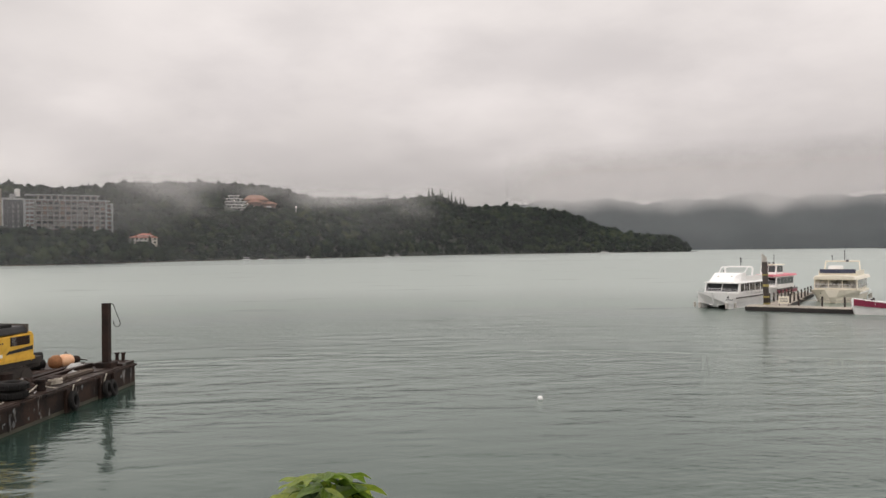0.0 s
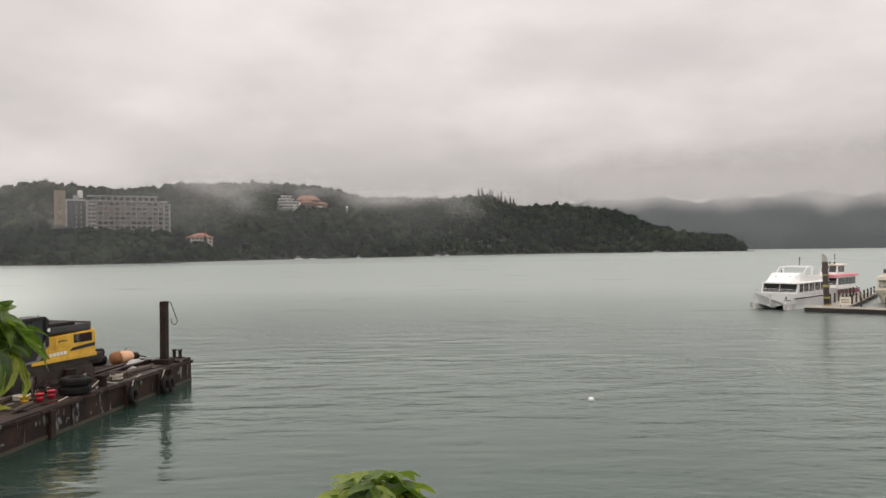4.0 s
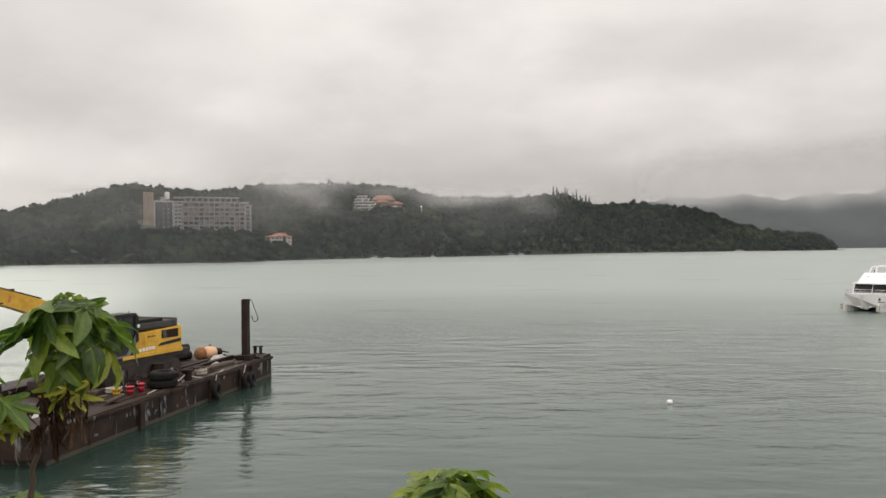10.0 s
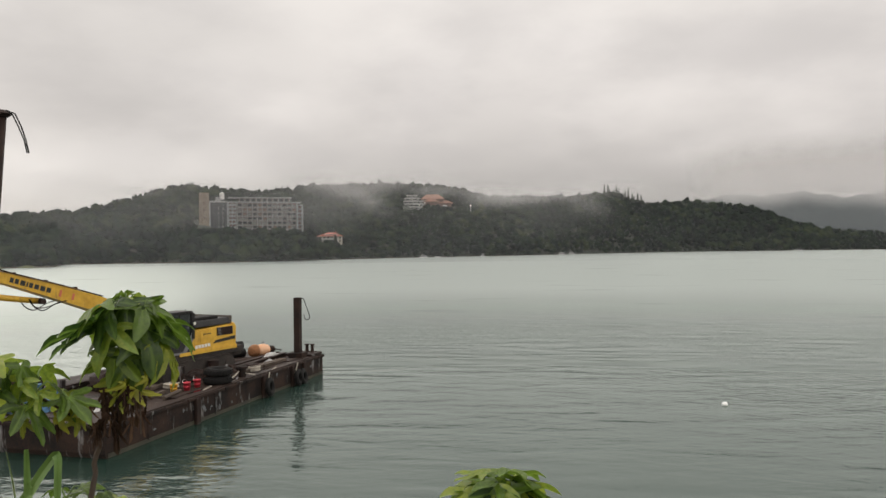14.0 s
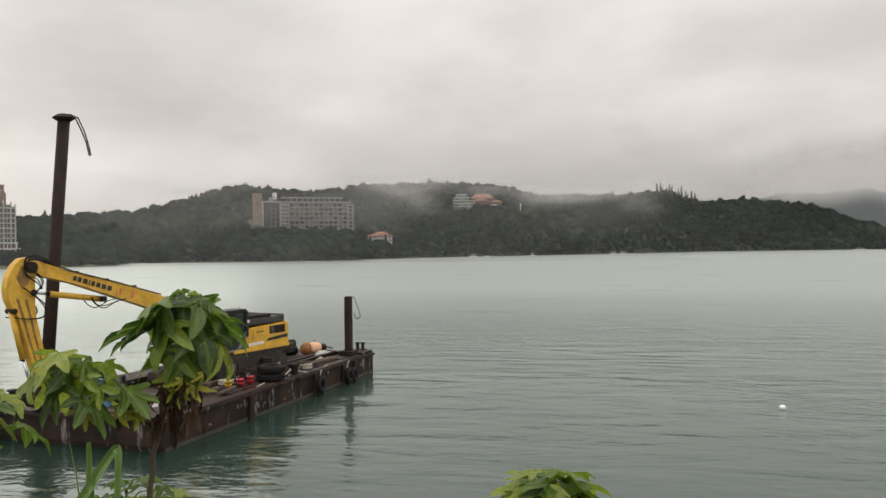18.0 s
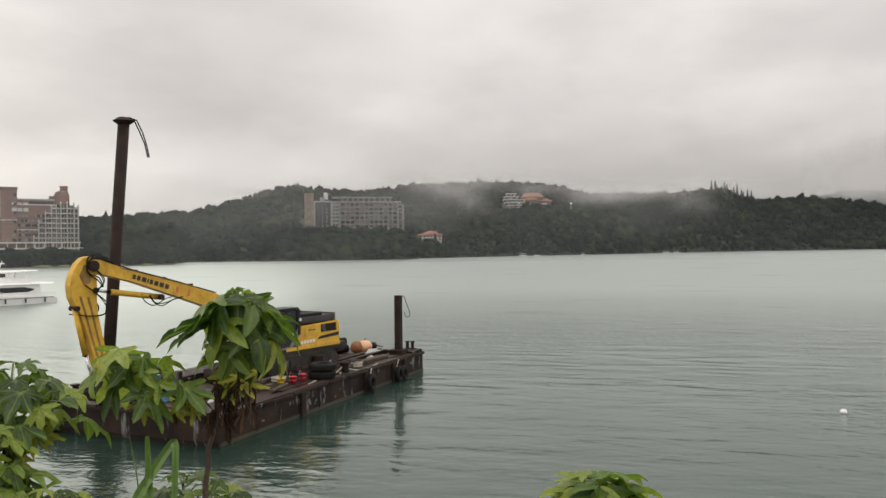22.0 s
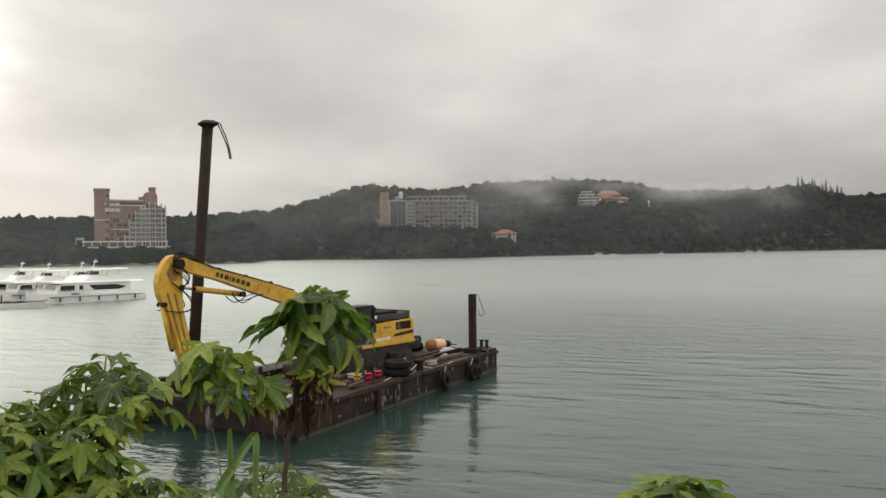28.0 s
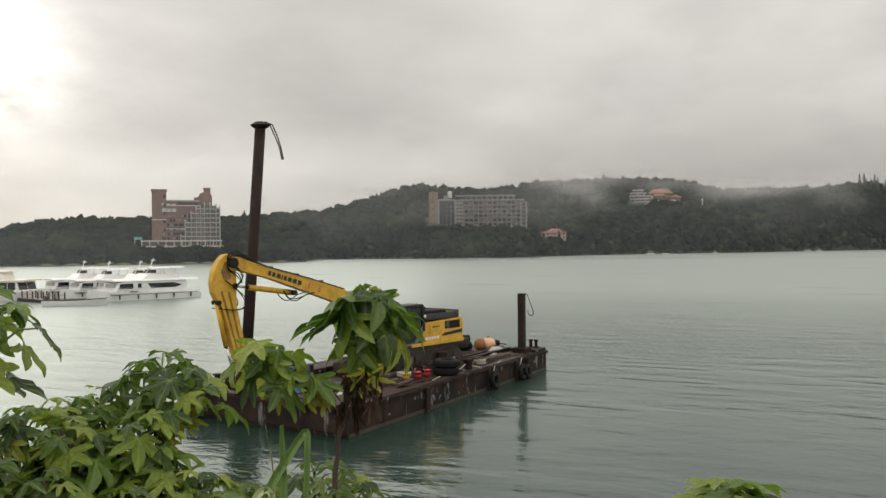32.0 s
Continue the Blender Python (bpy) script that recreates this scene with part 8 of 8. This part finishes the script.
def stem(plant, pts, r0, r1, mat=None):
    bm = bm_new()
    fine_pts = []
    pts = [Vector(p) for p in pts]
    for a, b in zip(pts, pts[1:]):
        for i in range(4):
            fine_pts.append(a.lerp(b, i / 4) + Vector((0.006 * math.sin(len(fine_pts) * 1.9), 0.006 * math.cos(len(fine_pts) * 2.3), 0)))
    fine_pts.append(pts[-1])
    tube(bm, fine_pts, r0, 8, r1)
    part("stem", bm, mat or STEM, plant, "", True)


def plant_at(label, group=""):
    return thing("shrub", pose(0, 0, 0), label, "shrub", group)


def rooted(p, drop=0.25):
    return Vector((p.x, p.y, bank_z(p.x, p.y) - drop))


GROUP = "large-leaved shrubs on the near bank"

# shrub in front of the barge, with dead leaves hanging under its crown
rr = random.Random(31)
D1 = 3.6


def tier(plant, c, n, size, radius, dip, r, kinds=LEAVES, turn=0.0):
    """A ring of long-stalked leaves round a stem."""
    for i in range(n):
        a = turn + 6.2832 * (i + r.uniform(-0.28, 0.28)) / n
        w = Vector((math.cos(a), math.sin(a), 0))
        b = c + w * radius * r.uniform(0.7, 1.2) + Vector((0, 0, r.uniform(-0.035, 0.045)))
        st = c - Vector((0, 0, 0.05))
        bm = bm_new()
        tube(bm, [st, st.lerp(b, 0.55) + Vector((0, 0, 0.03)), b], 0.005, 5, 0.003)
        part("petiole", bm, GREEN_STEM, plant)
        place_leaf(plant, r.choice(kinds), b, w, dip + r.uniform(-13, 15), size * r.uniform(0.8, 1.12), r)


sh = plant_at("tall shrub with lobed green leaves and withered brown ones below", GROUP)
foot = spot(-34.8, -17.9, D1)
stem(sh, [rooted(foot), foot, spot(-34.5, -14.6, D1), spot(-34.1, -12.2, D1), spot(-33.2, -9.0, D1), spot(-32.3, -3.6, D1)], 0.014, 0.007)
stem(sh, [spot(-34.1, -12.3, D1), spot(-36.0, -10.6, D1 - 0.05), spot(-38.2, -9.0, D1 - 0.1), spot(-39.6, -8.2, D1 - 0.1)], 0.008, 0.005)
RIGHT, AWAY = Vector((0.846, 0.533, 0)), Vector((-0.533, 0.846, 0))


def stalked(plant, az, el, phi, dip, size, reach, kinds=LEAVES, roll=0.4):
    """One long-stalked leaf on the stem; phi turns it from the eye's right (0) away from the eye (90) to its left (180)."""
    c = spot(az, el, D1)
    w = RIGHT * math.cos(radians(phi)) + AWAY * math.sin(radians(phi))
    b = c + w * reach + Vector((0, 0, 0.25 * reach))
    part("petiole", tube(bm_new(), smooth([c - Vector((0, 0, 0.04)), c.lerp(b, 0.6) + Vector((0, 0, 0.018)), b], 3), 0.005, 5, 0.0032), GREEN_STEM, plant)
    place_leaf(plant, rr.choice(kinds), b, w, dip + rr.uniform(-6, 6), size * rr.uniform(0.92, 1.06), rr, roll)


tier(sh, spot(-32.2, -3.1, D1), 5, 0.12, 0.04, 34, rr, LEAVES, 0.3)
for az, el, phi, dip, size, reach in (
        (-32.2, -3.8, 8, 48, 0.22, 0.09), (-32.2, -3.8, 318, 44, 0.23, 0.08), (-32.2, -3.7, 268, 52, 0.21, 0.06), (-32.2, -3.8, 216, 46, 0.22, 0.08), (-32.2, -3.7, 182, 36, 0.23, 0.10),
        (-32.2, -3.6, 145, 40, 0.18, 0.09), (-32.2, -3.6, 96, 40, 0.17, 0.08), (-32.2, -3.8, 48, 52, 0.17, 0.08),
        (-32.1, -5.2, 352, 40, 0.25, 0.13), (-32.1, -5.4, 304, 58, 0.25, 0.10), (-32.1, -5.3, 258, 62, 0.24, 0.08), (-32.1, -5.4, 226, 48, 0.22, 0.10), (-32.2, -5.2, 188, 26, 0.25, 0.14),
        (-32.2, -5.6, 170, 34, 0.23, 0.14), (-32.1, -5.2, 28, 38, 0.23, 0.13), (-32.1, -5.0, 92, 34, 0.2, 0.10), (-32.1, -5.0, 132, 34, 0.2, 0.11),
        (-32.1, -6.8, 338, 60, 0.23, 0.14), (-32.1, -6.8, 16, 54, 0.23, 0.13), (-32.1, -7.0, 284, 70, 0.23, 0.09), (-32.2, -7.0, 238, 66, 0.21, 0.09), (-32.3, -7.0, 196, 40, 0.2, 0.09), (-32.1, -6.9, 60, 50, 0.2, 0.12)):
    # lower tiers take the paler leaves with backlight in their colour
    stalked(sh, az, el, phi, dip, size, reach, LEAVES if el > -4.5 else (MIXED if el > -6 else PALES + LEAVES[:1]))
for el, phi, dip, size, reach in ((-7.9, 350, 74, 0.15, 0.11), (-8.0, 312, 80, 0.16, 0.08), (-8.2, 262, 84, 0.16, 0.06), (-8.3, 12, 78, 0.13, 0.08), (-8.6, 300, 86, 0.14, 0.04)):
    stalked(sh, -32.4, el, phi, dip, size, reach, YELLOWS, 0.8)
for az, el, n, s in ((-39.6, -7.2, 5, 0.17), (-38.0, -8.2, 3, 0.17), (-40.8, -8.4, 3, 0.19), (-36.6, -9.0, 3, 0.16), (-39.2, -9.2, 3, 0.18)):
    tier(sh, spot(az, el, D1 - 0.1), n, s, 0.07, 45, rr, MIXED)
for az, el, n in ((-32.8, -9.2, 2), (-31.4, -8.9, 2), (-36.3, -10.2, 2), (-35.6, -10.6, 2), (-38.9, -10.4, 2)):
    whorl(sh, spot(az, el, D1 - 0.12), n, 0.09, rr, YELLOWS, (68, 90), 0.03)
for i in range(34):
    az, el = rr.uniform(-34.7, -31.2), rr.uniform(-11.8, -9.0)
    a = rr.uniform(0, 6.283)
    place_leaf(sh, rr.choice(DEADS), spot(az, el, D1 - 0.02 - 0.1 * rr.random()), (math.cos(a), math.sin(a)), rr.uniform(80, 97), rr.uniform(0.10, 0.18), rr, 0.9)
for i in range(10):
    az, el = rr.uniform(-36.8, -35.6), rr.uniform(-11.0, -10.0)
    a = rr.uniform(0, 6.283)
    place_leaf(sh, rr.choice(DEADS), spot(az, el, D1 - 0.05), (math.cos(a), math.sin(a)), rr.uniform(78, 97), rr.uniform(0.06, 0.12), rr, 0.9)
bm = bm_new()
tube(bm, [spot(-31.55, -9.6, D1 - 0.1), spot(-31.5, -11.0, D1 - 0.1), spot(-31.5, -12.4, D1 - 0.1)], 0.003, 5)
part("hanging_stalk", bm, STEM, sh)

# shrub by the barge's end
sh = plant_at("shrub with drooping lobed green leaves and a few yellow ones", GROUP)
D2 = 3.3
stem(sh, [rooted(spot(-47.4, -15, D2)), spot(-47.2, -15, D2), spot(-46.9, -11.5, D2), spot(-46.7, -8.6, D2)], 0.014, 0.008)
for az, el, d, n, s in ((-46.8, -7.7, D2, 12, 0.135), (-45.5, -8.9, D2 - 0.1, 8, 0.13), (-48.0, -8.9, D2 + 0.05, 8, 0.13), (-46.6, -9.8, D2 - 0.1, 8, 0.14), (-44.9, -10.2, D2 - 0.1, 5, 0.13)):
    whorl(sh, spot(az, el, d), n, s, rr)
for az, el, n in ((-45.9, -11.6, 4), (-44.8, -11.0, 3)):
    whorl(sh, spot(az, el, D2 - 0.05), n - 1, 0.11, rr, YELLOWS, (60, 90), 0.05)
whorl(sh, spot(-46.8, -12.0, D2), 6, 0.15, rr, DEADS, (60, 95), 0.04)

# shrub at the edge of the view, nearer and higher
sh = plant_at("tall shrub with dark drooping lobed leaves", GROUP)
D3 = 2.9
stem(sh, [rooted(spot(-58.7, -14, D3)), spot(-58.4, -12, D3), spot(-58.0, -8, D3), spot(-57.8, -3.6, D3)], 0.014, 0.008)
for az, el, d, n, s in ((-58.0, -3.0, D3, 7, 0.125), (-56.9, -4.0, D3 - 0.1, 5, 0.12), (-57.6, -5.4, D3, 6, 0.13), (-59.8, -4.8, D3, 8, 0.14), (-58.6, -7.4, D3, 6, 0.14)):
    whorl(sh, spot(az, el, d), n, s, rr)

# thicket along the bank
tips = []
for az in np.arange(-71, -42.5, 1.55):
    for el in (-10.3, -12.2, -14.1, -16.0, -18.0, -20.2):
        top = -10.2 - max(0.0, (az + 50.5)) * 0.95 - (1.2 if az < -56 else 0)
        if el > top:
            continue
        tips.append((az + rr.uniform(-0.9, 0.9), el + rr.uniform(-0.8, 0.8)))
clumps = [plant_at("dense shrub with broad lobed green leaves on the bank", GROUP) for _ in range(5)]
for i, (az, el) in enumerate(tips):
    sh = clumps[min(4, int((az + 72) / 6.2))]
    d = 3.25 - 0.055 * (-el - 10) + rr.uniform(-0.15, 0.15)
    c = spot(az, el, d)
    stem(sh, [rooted(c + Vector((0.1, 0.2, 0))), c + Vector((0.03, 0.06, -0.3)), c], 0.011, 0.006)
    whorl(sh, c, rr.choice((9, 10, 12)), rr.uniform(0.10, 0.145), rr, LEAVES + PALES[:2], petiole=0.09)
for az, el in ((-50.0, -13.2), (-47.6, -13.2), (-52.5, -11.6)):
    whorl(clumps[3], spot(az, el, 3.1), 3, 0.15, rr, DEADS, (50, 95), 0.05)
    whorl(clumps[3], spot(az + 0.7, el - 0.6, 3.05), 2, 0.11, rr, YELLOWS, (40, 80), 0.05)

# low shoots along the foot of the picture
sh = plant_at("low shrub shoots with lobed green leaves", GROUP)
for az, el, d, n, s in ((-34.6, -16.4, 3.7, 8, 0.15), (-36.2, -15.8, 3.8, 6, 0.15), (-33.4, -17.4, 3.7, 7, 0.15), (-35.4, -17.8, 3.6, 7, 0.15), (-41.0, -17.4, 3.3, 8, 0.15), (-42.4, -17.0, 3.2, 8, 0.15), (-43.6, -16.6, 3.2, 7, 0.15), (-38.6, -18.6, 3.3, 7, 0.15)):
    c = spot(az, el, d)
    stem(sh, [rooted(c), c + Vector((0, 0, -0.2)), c], 0.010, 0.006)
    whorl(sh, c, n, s, rr)

sh = plant_at("single shrub shoot with a rosette of glossy lobed leaves", GROUP)
c = spot(-5.75, -16.8, 3.3)
stem(sh, [rooted(c), c + Vector((0, 0, -0.3)), c + Vector((0, 0, -0.02))], 0.012, 0.008)
FLAT = [leaf_mesh("leaf", LEAF, 40 + i, 0.12 + 0.06 * i, lobed(40 + i, 5), 0.1, 0.04) for i in range(3)]
whorl(sh, c, 13, 0.30, random.Random(8), FLAT, (4, 40), 0.09)
for k, a in enumerate((1.2, 2.1)):
    place_leaf(sh, LEAVES[3], c + Vector((0, 0, 0.02)), (math.cos(a), math.sin(a)), -25 + 15 * k, 0.10, rr)
for a, sz in ((-2.95, 0.34), (-0.15, 0.34), (2.8, 0.3), (0.4, 0.3), (-1.5, 0.3), (-2.2, 0.3), (-0.95, 0.3)):
    place_leaf(sh, rr.choice(FLAT), c + Vector((0.07 * math.cos(a), 0.07 * math.sin(a), -0.02)), (math.cos(a), math.sin(a)), 38, sz, rr)


# broad grass blades
def blade(parent, pts, width, mat):
    """A long blade with a keeled section."""
    fine_ = smooth(pts)
    bm = bm_new()
    rows = []
    for i, p in enumerate(fine_):
        w = (fine_[min(i + 1, len(fine_) - 1)] - fine_[max(i - 1, 0)]).normalized()
        to_eye = (Vector(EYE) - p).normalized()
        side = w.cross(to_eye).normalized()
        nrm = side.cross(w).normalized()
        k = i / (len(fine_) - 1)
        ww = width * (1 - 0.55 * k ** 2)
        rows.append([bm.verts.new(p + side * ww / 2 + nrm * 0.004), bm.verts.new(p - nrm * 0.005), bm.verts.new(p - side * ww / 2 + nrm * 0.004), bm.verts.new(p - nrm * 0.009)])
    for a, b in zip(rows, rows[1:]):
        for j in range(4):
            bm.faces.new((a[j], a[(j + 1) % 4], b[(j + 1) % 4], b[j]))
    bm.faces.new(rows[0])
    bm.faces.new(rows[-1][::-1])
    part("blade", bm, mat, parent)


BLADE = surface("grass_blade", (0.075, 0.145, 0.03), (0.13, 0.21, 0.05), rough=0.42, grain=30, patch=4, bump=0.08)
PALE_BLADE = surface("pale_grass_blade", (0.32, 0.40, 0.18), (0.45, 0.52, 0.28), rough=0.5, grain=30, patch=4, bump=0.05)
gr = thing("tall_grass", pose(0, 0, 0), "tall green grass clump with folded broad blades", "grass")
DG = 2.7
blade(gr, [spot(-38.45, -30, DG), spot(-38.45, -18, DG), spot(-38.5, -15, DG), spot(-38.55, -12.6, DG)], 0.027, BLADE)
blade(gr, [spot(-42.2, -26, DG), spot(-39.9, -18.0, DG), spot(-38.2, -15.0, DG), spot(-37.0, -13.35, DG), spot(-36.75, -13.3, DG - 0.01), spot(-36.7, -14.2, DG - 0.02), spot(-36.9, -18.5, DG - 0.02), spot(-37.4, -24, DG)], 0.030, BLADE)
blade(gr, [spot(-40.6, -24, DG), spot(-40.7, -19.0, DG), spot(-40.4, -17.4, DG), spot(-39.6, -17.0, DG), spot(-39.1, -18.0, DG)], 0.03, PALE_BLADE)
blade(gr, [spot(-39.0, -17.6, 3.1), spot(-39.3, -14.8, 3.1), spot(-39.7, -12.6, 3.1)], 0.006, PALE_BLADE)

# ground under the plants and behind the eye
bm = bm_new()
grid = []
for j in range(22):
    y = -9 + j * 1.0
    grid.append([bm.verts.new((-16 + i * 1.0, y, bank_z(-16 + i, y))) for i in range(33)])
for a, b in zip(grid, grid[1:]):
    for i in range(32):
        bm.faces.new((a[i], a[i + 1], b[i + 1], b[i]))
tagged(obj("bank", bm, BANK, True), "grassy earth bank sloping down to the lake", "ground", kind="structure")


def motions():
    # the ripples travel towards the near bank
    walk(lake, [(0, pose(0, 0, 0)), (16, pose(1.5, -8.5, 0)), (32, pose(3, -17, 0))])


motions()
